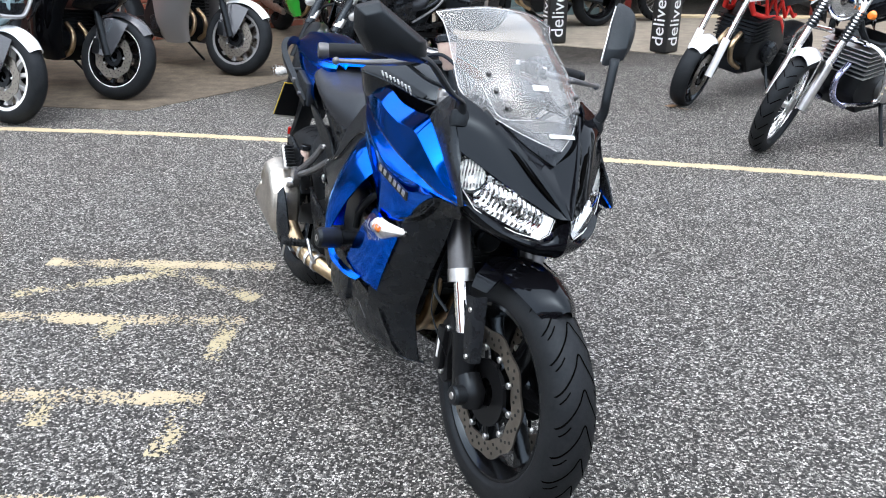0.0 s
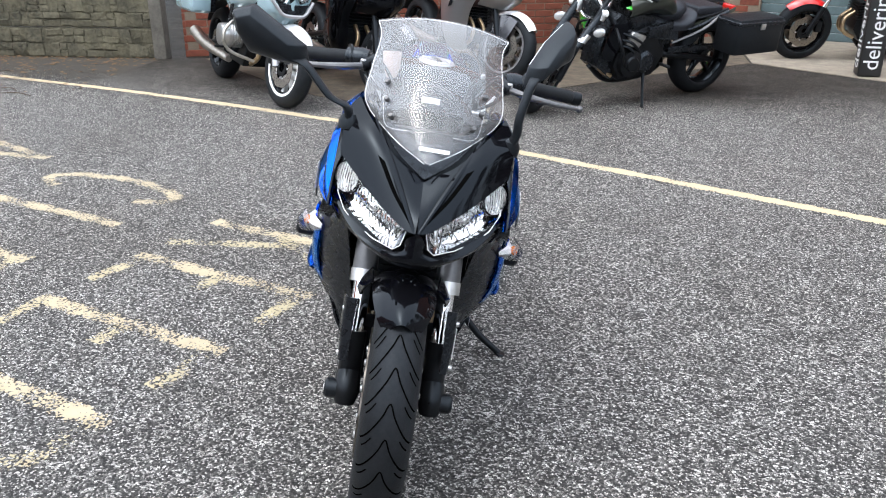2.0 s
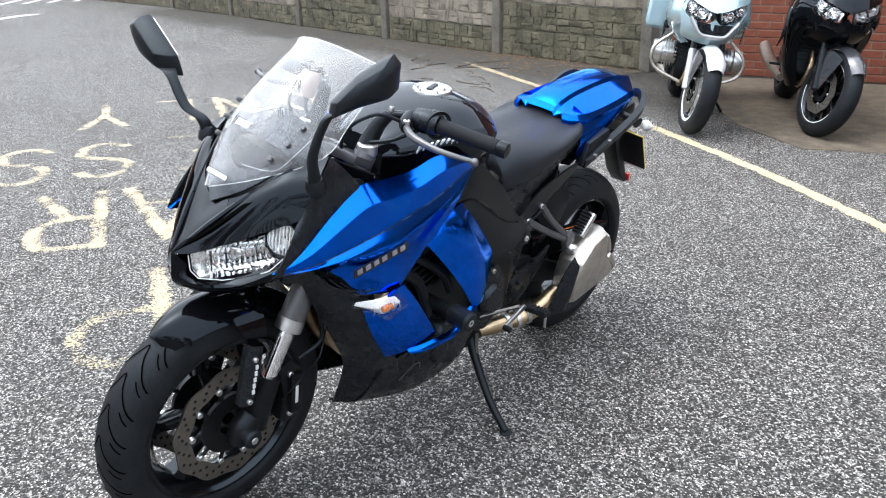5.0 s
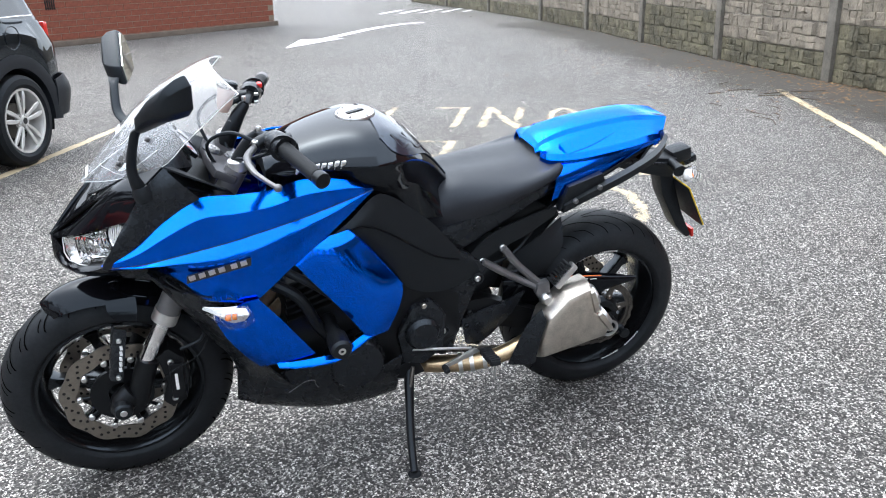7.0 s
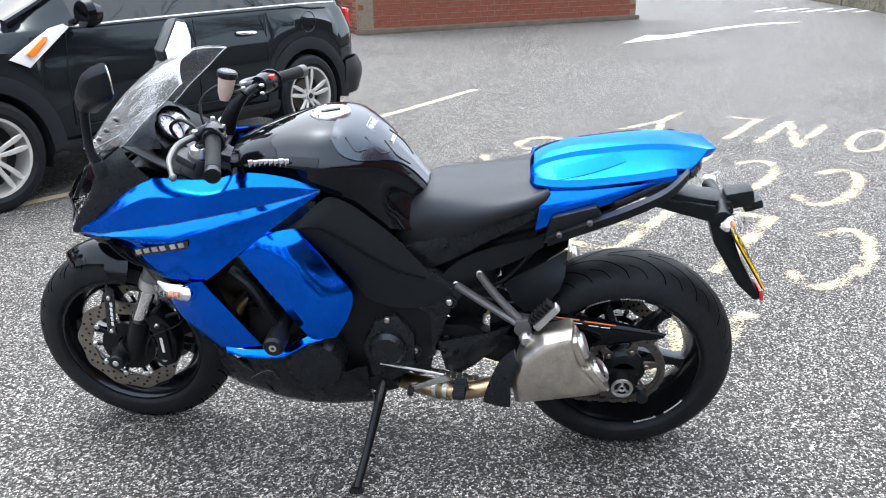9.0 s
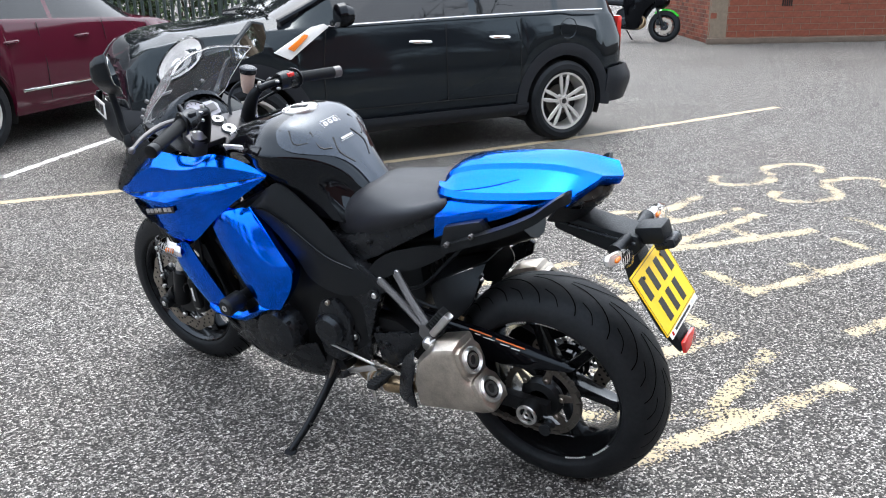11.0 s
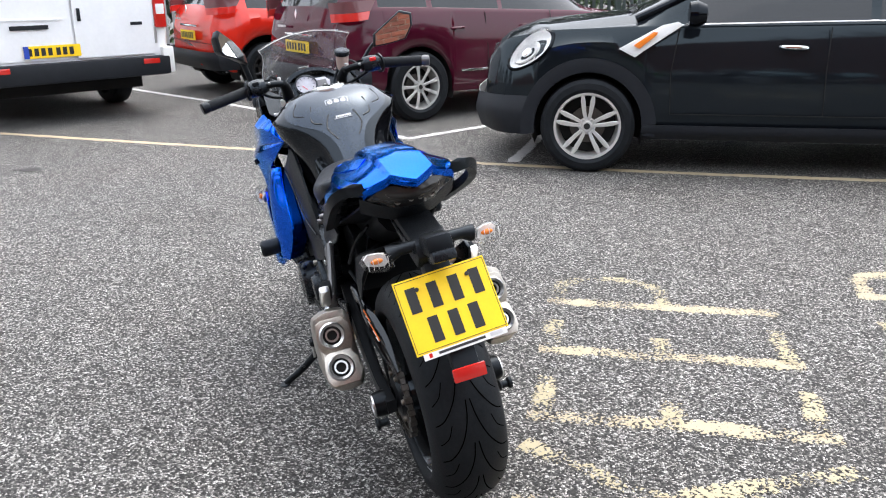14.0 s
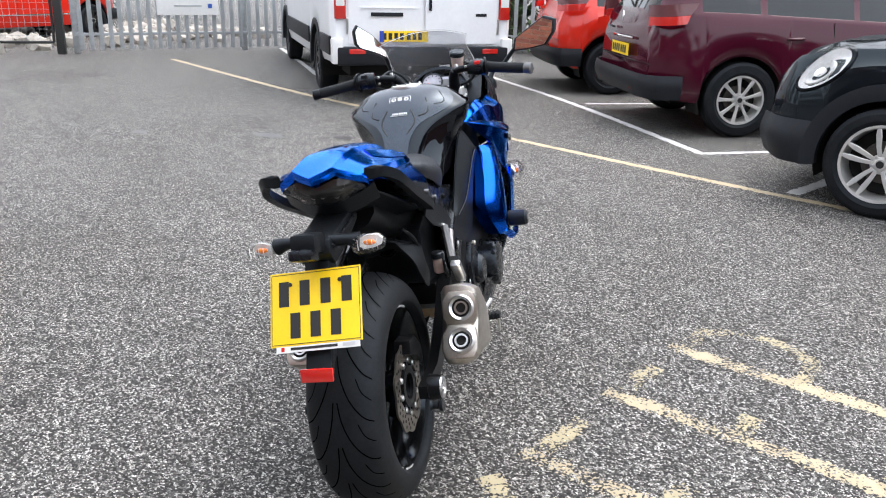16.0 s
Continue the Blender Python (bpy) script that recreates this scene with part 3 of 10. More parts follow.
# brickwork: each brick a body of its own, set proud of the mortar
def brick_wall(name, a, b, height, label, singles=0, openings=(), thick=0.3, course=0.075):
    m, ln = along(a, b)
    root = thing(name, m, label, "wall", kind="structure")
    segs, x = [], 0.0
    for o0, o1, oh in openings:
        segs.append((x, o0, 0, height))
        segs.append((o0, o1, oh, height))
        x = o1
    segs.append((x, ln, 0, height))
    core = merged(*[box(s1 - s0, thick, z1 - z0, ((s0 + s1) / 2, thick / 2 + 0.006, (z0 + z1) / 2)) for s0, s1, z0, z1 in segs if s1 - s0 > 0.01 and z1 > z0])
    part("mortar_core", core, "mortar", root)
    k = course / 0.075
    one = part("brick", box(0.225 * k - 0.01, 0.1, course - 0.01, (0, 0.05, course / 2 - 0.005), 0.004, seg=1), "brick", root)
    me = one.data
    bpy.data.objects.remove(one)
    r = random.Random(7)
    verts, faces, count = [], [], 0
    base = [(v.co.x, v.co.y, v.co.z) for v in me.vertices]
    base_f = [tuple(p.vertices) for p in me.polygons]
    rows = int(height / course)
    for j in range(rows):
        z = j * course + 0.005
        xx = 0.11 * k if j % 2 == 0 else 0.0
        while xx < ln - 0.1:
            inside = any(o0 - 0.1 < xx < o1 + 0.1 and z < oh for o0, o1, oh in openings)
            if not inside and 0.1 <= xx:
                dy = r.uniform(-0.004, 0.003)
                if count < singles and j < 16:
                    o = new("brick", me)
                    o.parent = root
                    o.location = (xx, dy, z)
                    count += 1
                else:
                    n0 = len(verts)
                    verts += [(p[0] + xx, p[1] + dy, p[2] + z) for p in base]
                    faces += [tuple(i + n0 for i in f) for f in base_f]
            xx += 0.225 * k
    rest = bpy.data.meshes.new("brickwork")
    rest.from_pydata(verts, [], faces)
    rest.materials.append(M["brick"])
    ob = new("brickwork", rest)
    ob.parent = root
    ob["kind"] = "stuff"
    return root


M["plinth"] = material("plinth_stone", (0.11, 0.085, 0.066), 0.9, vary=0.3, scale=5, bump=0.5, bump_scale=60)
M["shutter"] = material("grey_green_steel_shutter", (0.09, 0.13, 0.14), 0.5, 0.2, vary=0.2, scale=6)
M["frame_red"] = material("dark_red_frame_paint", (0.22, 0.03, 0.025), 0.5, vary=0.2, scale=10)
M["interior"] = material("dim_workshop_wall", (0.12, 0.11, 0.1), 0.9, vary=0.2, scale=3)


# ---- motorcycles: shared pieces ----
def tyre_profile(R, W, rim):
    """Half-round section of a tyre: (radius, along the axle)."""
    pts = []
    for a in np.linspace(-100, 100, 21):
        c, s = math.cos(radians(a)), math.sin(radians(a))
        pts.append((R - (R - rim) * 0.9 + (R - rim) * 0.9 * max(c, -0.1) ** 0.8 if c > 0 else rim + 0.004, W / 2 * s))
    pts += [(rim - 0.006, W * 0.4), (rim - 0.006, -W * 0.4)]
    return pts


def tread(R, W, rim, pitch_deg, shape, w=0.004):
    """Grooves as thin dark ribbons that follow the tyre's crown; shape is a list of (degrees, share of half width)."""
    bms = []
    prof = tyre_profile(R, W, rim)[:21]
    ys, rs = [p[1] for p in prof], [p[0] for p in prof]
    for a0 in np.arange(0, 360, pitch_deg):
        for sgn in (1, -1):
            off = 0 if sgn == 1 else pitch_deg * 0.0
            line = curve([(a + a0 + off, sgn * s * W / 2) for a, s in shape], 4)
            rows = []
            for i, (a, y) in enumerate(line):
                a2, y2 = line[min(i + 1, len(line) - 1)] - line[max(i - 1, 0)]
                t = np.array([radians(a2) * R, y2])
                t /= np.linalg.norm(t) + 1e-9
                nn = np.array([-t[1], t[0]]) * w / 2
                row = []
                for sg in (-1, 1):
                    aa, yy = a + math.degrees(nn[0] * sg / R), y + nn[1] * sg
                    rr = np.interp(yy, ys, rs) + 0.0012
                    row.append((rr * math.cos(radians(aa)), yy, rr * math.sin(radians(aa))))
                rows.append(row)
            bms.append(skin(rows))
    return merged(*bms)


def disc_bm(r0, r1, th, waves, y):
    """Wavy-edged brake disc with drilled rows left as through holes in its outline look."""
    n = waves * 8
    rows = []
    for i in range(n + 1):
        a = 2 * math.pi * i / n
        ro = r1 + 0.004 * math.sin(a * waves)
        ri = r0 + 0.003 * math.sin(a * waves + 1)
        rows.append([(r * math.cos(a), y + h, r * math.sin(a)) for r, h in ((ri, -th / 2), (ro, -th / 2), (ro, th / 2), (ri, th / 2))])
    return skin(rows, wrap=True)


def disc_holes(r0, r1, y, waves, th):
    bms = []
    for i in range(waves * 2):
        for k in range(3):
            a = 2 * math.pi * (i + 0.33 * k) / (waves * 2)
            rr = r0 + (r1 - r0) * (0.25 + 0.25 * k)
            bms.append(rod(0.0042, th + 0.0012, (rr * math.cos(a), y, rr * math.sin(a)), "y", 8))
    return merged(*bms)


def wheel(parent, x, z, R, W, rim, spokes, steer=None, front=True, discs=(), rim_mat="rim_black", detail=True, hub_w=0.1, spoke_mat=None):
    m = pose(x, 0, z)
    w = new("front_wheel" if front else "rear_wheel")
    w.parent, w.matrix_local = parent, m
    part("tyre", lathe(tyre_profile(R, W, rim), 64), "rubber", w, deg=60)
    if detail:
        if front:
            shape = [(0, 0.0), (-1.2, 0.07), (-5, 0.2), (-9.5, 0.42), (-14.5, 0.7), (-17, 0.88)]
            part("tread_groove", tread(R, W, rim, 14.4, shape, 0.0034), "groove", w)["kind"] = "stuff"
            part("tread_groove", tread(R, W, rim, 14.4, [(-15, 0.5), (-18, 0.66), (-20, 0.8)], 0.0028), "groove", w)["kind"] = "stuff"
        else:
            part("tread_groove", tread(R, W, rim, 20, [(0, 0.05), (9, 0.13), (19, 0.33), (27, 0.62), (30, 0.84)], 0.003), "groove", w)["kind"] = "stuff"
            part("tread_groove", tread(R, W, rim, 20, [(10, 0.5), (16, 0.62), (20, 0.82)], 0.0022), "groove", w)["kind"] = "stuff"
    hw = W * 0.36
    part("rim", lathe([(rim + 0.006, -hw - 0.006), (rim + 0.008, -hw), (rim - 0.012, -hw + 0.006), (rim - 0.026, -hw * 0.5), (rim - 0.03, 0), (rim - 0.026, hw * 0.5), (rim - 0.012, hw - 0.006), (rim + 0.008, hw), (rim + 0.006, hw + 0.006), (rim - 0.012, hw + 0.008), (rim - 0.036, hw * 0.5), (rim - 0.042, 0), (rim - 0.036, -hw * 0.5), (rim - 0.012, -hw - 0.008)], 64), rim_mat, w)
    part("hub", lathe([(0.016, -hub_w / 2), (0.045, -hub_w / 2), (0.05, -hub_w * 0.3), (0.034, -hub_w * 0.15), (0.034, hub_w * 0.15), (0.05, hub_w * 0.3), (0.045, hub_w / 2), (0.016, hub_w / 2)], 24), rim_mat, w)
    for i in range(spokes):
        a = 360 / spokes * i + 12
        sp = skin([[(r, sy * ww, sz * tt) for sy, sz in ((-1, -1), (1, -1), (1, 1), (-1, 1))] for r, ww, tt in ((0.03, 0.03, 0.022), (0.09, 0.022, 0.014), (rim - 0.06, 0.018, 0.012), (rim - 0.03, 0.024, 0.022))], True, True)
        bevelled(sp, 0.004)
        sp.transform(pose(0, 0, 0, 0, -a, 0))
        part("spoke", sp, spoke_mat or rim_mat, w)
    for y, r0, r1, waves in discs:
        d = part("brake_disc", disc_bm(r0, r1, 0.005, waves, y), "disc", w, "drilled wavy steel brake disc")
        if detail or front:
            part("drilled_hole", disc_holes(r0, r1, y, waves, 0.005), "dark_hole", d)
        part("disc_carrier", lathe([(0.035, y - 0.005), (r0 * 0.72, y - 0.005), (r0 * 0.72, y + 0.005), (0.035, y + 0.005)], 30), "black_metal", d)
        for i in range(10 if detail else 5):
            a = 2 * math.pi * i / (10 if detail else 5)
            s = 1 if y > 0 else -1
            part("disc_bobbin", rod(0.008, 0.012, ((r0 - 0.006) * math.cos(a), y + s * 0.001, (r0 - 0.006) * math.sin(a)), "y", 12, 0.002), "alloy", d)
            arm = box(r0 - r0 * 0.66, 0.006, 0.011, ((r0 + r0 * 0.66) / 2 - 0.004, y, 0), 0.002, seg=1)
            arm.transform(pose(0, 0, 0, 0, -math.degrees(a), 0))
            part("disc_arm", arm, "black_metal", d)
    return w


def bolt(parent, at, r=0.007, axis="y", mat="alloy", out=1):
    s = [0, 0, 0]
    s["xyz".index(axis)] = 0.004 * out
    o = part("bolt", lathe([(0, -0.006), (r, -0.006), (r, 0.003), (r * 0.8, 0.005), (r * 0.45, 0.005), (r * 0.42, 0.001), (0, 0.001)] if out > 0 else [(0, 0.006), (r, 0.006), (r, -0.003), (r * 0.8, -0.005), (r * 0.45, -0.005), (r * 0.42, -0.001), (0, -0.001)], 14, at, axis, closed=False), mat, parent)
    return o


# ---- the blue sports tourer ----
# local axes: x forward from the rear axle, y to its left, z up; it leans to its left on the side stand
YAW, LEAN_DEG = radians(28.2), radians(9.5)
ahead = Vector((math.sin(YAW), -math.cos(YAW), 0))
left = Vector((math.cos(LEAN_DEG) * math.cos(YAW), math.cos(LEAN_DEG) * math.sin(YAW), -math.sin(LEAN_DEG)))
up = ahead.cross(left)
bike_m = Matrix((ahead, left, up)).transposed().to_4x4()
bike_m.translation = (-0.510, 2.940, 0.0)
bike = thing("motorcycle", bike_m, "metallic blue and black sports tourer motorcycle leaning on its side stand", "motorcycle")

FX, FZ, FR = 1.43, 0.292, 0.297
RZ, RR = 0.298, 0.303
fw = wheel(bike, FX, FZ, FR, 0.12, 0.216, 6, discs=((0.062, 0.112, 0.153, 10), (-0.062, 0.112, 0.153, 10)))
rw = wheel(bike, 0, RZ, RR, 0.19, 0.216, 6, front=False, discs=((-0.085, 0.075, 0.118, 10),), hub_w=0.16)
for y in (0.047, -0.047):
    for a0 in (205, 228):
        pts = [(0.207 * math.cos(radians(a)), y, 0.207 * math.sin(radians(a))) for a in np.linspace(a0, a0 + 17, 8)]
        rows = [[Vector(p) * k + Vector((0, y * (1 - k), 0)) for k in (0.985, 1.02)] for p in pts]
        part("rim_print", merged(skin([[(a.x, y * 1.02, a.z), (b.x, y * 1.02, b.z)] for a, b in rows])), "print_white", fw, "white printed strip on the rim")
for y in (0.078, -0.078):
    for a0 in (215, 240, 60, 85):
        marks = []
        for k in range(9):
            pts = [(math.cos(radians(a)), math.sin(radians(a))) for a in (a0 + 2 * k, a0 + 2 * k + 1.3)]
            marks.append(skin([[(0.206 * c, y, 0.206 * s), (0.2125 * c, y, 0.2125 * s)] for c, s in pts]))
        part("rim_print", merged(*marks), "print_white", rw, "white printed lettering shown as bars on the rim")

# fork
FTOP = (1.088, 0.914)
for s in (1, -1):
    y = 0.103 * s
    fork = part("fork_leg", tube([(FX - 0.035, y, FZ - 0.005), (1.352, y, 0.415)], 0.029, 16, 1), "black_metal", bike, "black lower fork leg")
    part("stanchion", tube([(1.362, y, 0.40), (1.255, y, 0.62)], 0.0215, 16, 1), "chrome", fork, "bright fork tube")
    part("fork_outer", tube([(1.292, y, 0.54), (1.285, y, 0.555), (1.25, y, 0.63), (FTOP[0], y, FTOP[1])], [0.031, 0.031, 0.029, 0.027], 16, 1), "grey_metal", fork, "grey upper fork tube")
    part("fork_seal", tube([(1.301, y, 0.522), (1.288, y, 0.55)], 0.033, 16, 1), "alloy", fork)
    part("fork_cap", rod(0.024, 0.03, (FTOP[0] - 0.004, y, FTOP[1] + 0.01), "z", 16, 0.004), "alloy", fork)
    part("axle_lug", tube([(FX - 0.03, y, FZ + 0.03), (FX, y, FZ), (FX + 0.012, y, FZ - 0.03)], [0.03, 0.034, 0.024], 14, 2), "black_metal", fork)
    bob = part("axle_protector", lathe([(0, 0.155 * s), (0.02, 0.155 * s), (0.024, 0.149 * s), (0.024, 0.118 * s), (0.016, 0.114 * s), (0.016, 0.09 * s), (0, 0.09 * s)], 20, (FX, 0, FZ), closed=False), "black_matt", fork, "round black axle protector")
    part("protector_bolt", rod(0.009, 0.004, (FX, 0.1555 * s, FZ), "y", 12, 0.001), "alloy", bob)
    guard = part("fork_guard", sheet([[(1.425, 0.105 * s, 0.535), (1.418, 0.127 * s, 0.532), (1.392, 0.134 * s, 0.528)], [(1.44, 0.108 * s, 0.46), (1.434, 0.129 * s, 0.455), (1.405, 0.135 * s, 0.45)], [(1.452, 0.11 * s, 0.385), (1.446, 0.126 * s, 0.38), (1.42, 0.13 * s, 0.375)]], 4, 4, 0.004), "black_satin", fork, "black plastic fork guard")
    for z in (0.39, 0.5):
        bolt(guard, (1.428 - (z - 0.39) * 0.14, 0.133 * s, z), 0.0065, out=s)
    for i in range(5):
        part("print_bar", box(0.007, 0.002, 0.012, (1.42 - 0.0025 * i, 0.1345 * s, 0.415 + 0.016 * i)), "print_white", guard)
    cal = part("brake_caliper", slab([(1.335, 0.42), (1.30, 0.44), (1.265, 0.405), (1.255, 0.34), (1.27, 0.27), (1.31, 0.255), (1.33, 0.275), (1.315, 0.33), (1.325, 0.385)], s * 0.05, s * 0.115, 0.008), "black_metal", bike, "black four-piston brake caliper")
    part("caliper_bridge", box(0.035, 0.02, 0.11, (1.288, 0.12 * s, 0.345), 0.006), "black_metal", cal)
    part("print_bar", box(0.008, 0.002, 0.05, (1.29, 0.131 * s, 0.345), 0.0005), "print_white", cal)
    for z in (0.285, 0.40):
        bolt(cal, (1.30, 0.117 * s, z), 0.008, out=s)
    part("brake_hose", tube([(1.27, 0.11 * s, 0.43), (1.21, 0.12 * s, 0.47), (1.215, 0.1 * s, 0.58), (1.2, 0.06 * s, 0.66), (1.12, 0.03 * s, 0.8)], 0.005, 7, 5), "black_matt", bike)
    part("hose_clip", tube([(1.335, 0.13 * s, 0.345), (1.30, 0.145 * s, 0.39), (1.225, 0.13 * s, 0.42), (1.19, 0.11 * s, 0.48)], 0.002, 6, 4), "black_metal", bike)

# front mudguard
rows = []
for a, hw, r in ((60, 0.03, 0.316), (63, 0.046, 0.32), (69, 0.06, 0.324), (80, 0.072, 0.326), (94, 0.077, 0.324), (108, 0.077, 0.322), (122, 0.07, 0.322), (136, 0.055, 0.325)):
    c, sn = math.cos(radians(a)), math.sin(radians(a))
    rows.append([(FX + (r - 0.042 * k * k) * c, hw * k, FZ + (r - 0.042 * k * k) * sn) for k in (-1, -0.75, -0.35, 0, 0.35, 0.75, 1)])
mud = part("front_mudguard", sheet(rows[::-1], 3, 3, 0.003), "black_gloss", bike, "gloss black front mudguard with a pointed tip")
for s in (1, -1):
    part("mudguard_bracket", sheet([[(1.43, 0.074 * s, 0.585), (1.36, 0.08 * s, 0.59)], [(1.43, 0.092 * s, 0.565), (1.36, 0.1 * s, 0.56)], [(1.415, 0.1 * s, 0.54), (1.365, 0.11 * s, 0.535)]], 3, 3, 0.004), "black_gloss", mud)

# nose cowl: upper shell, recessed centre, chin, side strips
def cowl_left():
    return sheet([
        [(1.530, 0.0, 0.750), (1.505, 0.030, 0.752), (1.445, 0.100, 0.790), (1.345, 0.190, 0.848)],
        [(1.480, 0.0, 0.790), (1.462, 0.040, 0.808), (1.405, 0.115, 0.852), (1.325, 0.192, 0.888)],
        [(1.440, 0.0, 0.822), (1.425, 0.055, 0.846), (1.372, 0.125, 0.895), (1.302, 0.192, 0.925)],
        [(1.425, 0.0, 0.836), (1.398, 0.068, 0.870), (1.330, 0.132, 0.928), (1.255, 0.168, 0.960)]], 4, 5, 0.005)


both("nose_cowl", cowl_left, "black_gloss", bike, "gloss black nose cowl with a centre ridge")
for s in (1, -1):
    part("cowl_ridge", tube([(1.528, 0.004 * s, 0.752), (1.468, 0.042 * s, 0.812), (1.40, 0.082 * s, 0.872), (1.318, 0.128 * s, 0.934)], [0.003, 0.007, 0.008, 0.004], 8, 4), "black_gloss", bike)
# the channel's shade is a raised black sheet, no groove is cut
both("cowl_channel", lambda: sheet([[(1.512, 0.012, 0.768), (1.47, 0.052, 0.812), (1.41, 0.092, 0.868), (1.338, 0.134, 0.926)], [(1.510, 0.018, 0.765), (1.468, 0.062, 0.814), (1.404, 0.106, 0.872), (1.328, 0.150, 0.928)]], 2, 5, 0.003), "groove", bike, "raised black sheet painting the shaded channel beside the nose ridge")
part("cowl_centre", sheet([[(1.43, -0.002, 0.842), (1.43, 0.0, 0.842), (1.43, 0.002, 0.842)], [(1.385, -0.07, 0.884), (1.405, 0.0, 0.865), (1.385, 0.07, 0.884)], [(1.30, -0.125, 0.945), (1.36, 0.0, 0.9), (1.30, 0.125, 0.945)]], 4, 4, 0.004), "black_satin", bike, "satin black panel below the screen")


def chin_left():
    return sheet([
        [(1.530, 0.0, 0.748), (1.518, 0.014, 0.738), (1.512, 0.02, 0.728), (1.508, 0.022, 0.722)],
        [(1.532, 0.0, 0.712), (1.514, 0.022, 0.704), (1.502, 0.03, 0.69), (1.498, 0.034, 0.688)],
        [(1.53, 0.0, 0.682), (1.505, 0.06, 0.684), (1.45, 0.135, 0.706), (1.37, 0.196, 0.755)],
        [(1.50, 0.0, 0.655), (1.47, 0.06, 0.66), (1.41, 0.135, 0.688), (1.345, 0.19, 0.735)],
        [(1.44, 0.0, 0.648), (1.41, 0.06, 0.655), (1.36, 0.12, 0.68), (1.30, 0.17, 0.715)]], 3, 4, 0.005)


both("chin_cowl", chin_left, "black_gloss", bike, "gloss black chin below the headlights")


def strip_left():
    return sheet([
        [(1.345, 0.190, 0.848), (1.385, 0.200, 0.795), (1.415, 0.200, 0.745), (1.375, 0.200, 0.742)],
        [(1.325, 0.193, 0.888), (1.330, 0.200, 0.840), (1.345, 0.201, 0.790), (1.345, 0.199, 0.780)],
        [(1.302, 0.193, 0.925), (1.290, 0.198, 0.890), (1.270, 0.198, 0.850), (1.268, 0.197, 0.843)],
        [(1.255, 0.170, 0.960), (1.225, 0.188, 0.930), (1.190, 0.190, 0.892), (1.188, 0.189, 0.886)]], 4, 4, 0.004)


both("cowl_side", strip_left, "black_satin", bike, "black side strip of the nose")
for s in (1, -1):
    part("inner_cowl", sheet([[(1.255, 0.165 * s, 0.958), (1.2, 0.17 * s, 0.93), (1.12, 0.172 * s, 0.89)], [(1.23, 0.12 * s, 0.935), (1.17, 0.125 * s, 0.90), (1.1, 0.13 * s, 0.85)], [(1.2, 0.07 * s, 0.88), (1.14, 0.08 * s, 0.84), (1.08, 0.085 * s, 0.78)]], 3, 3, 0.004), "black_matt", bike, "matt black inner cowl panel")

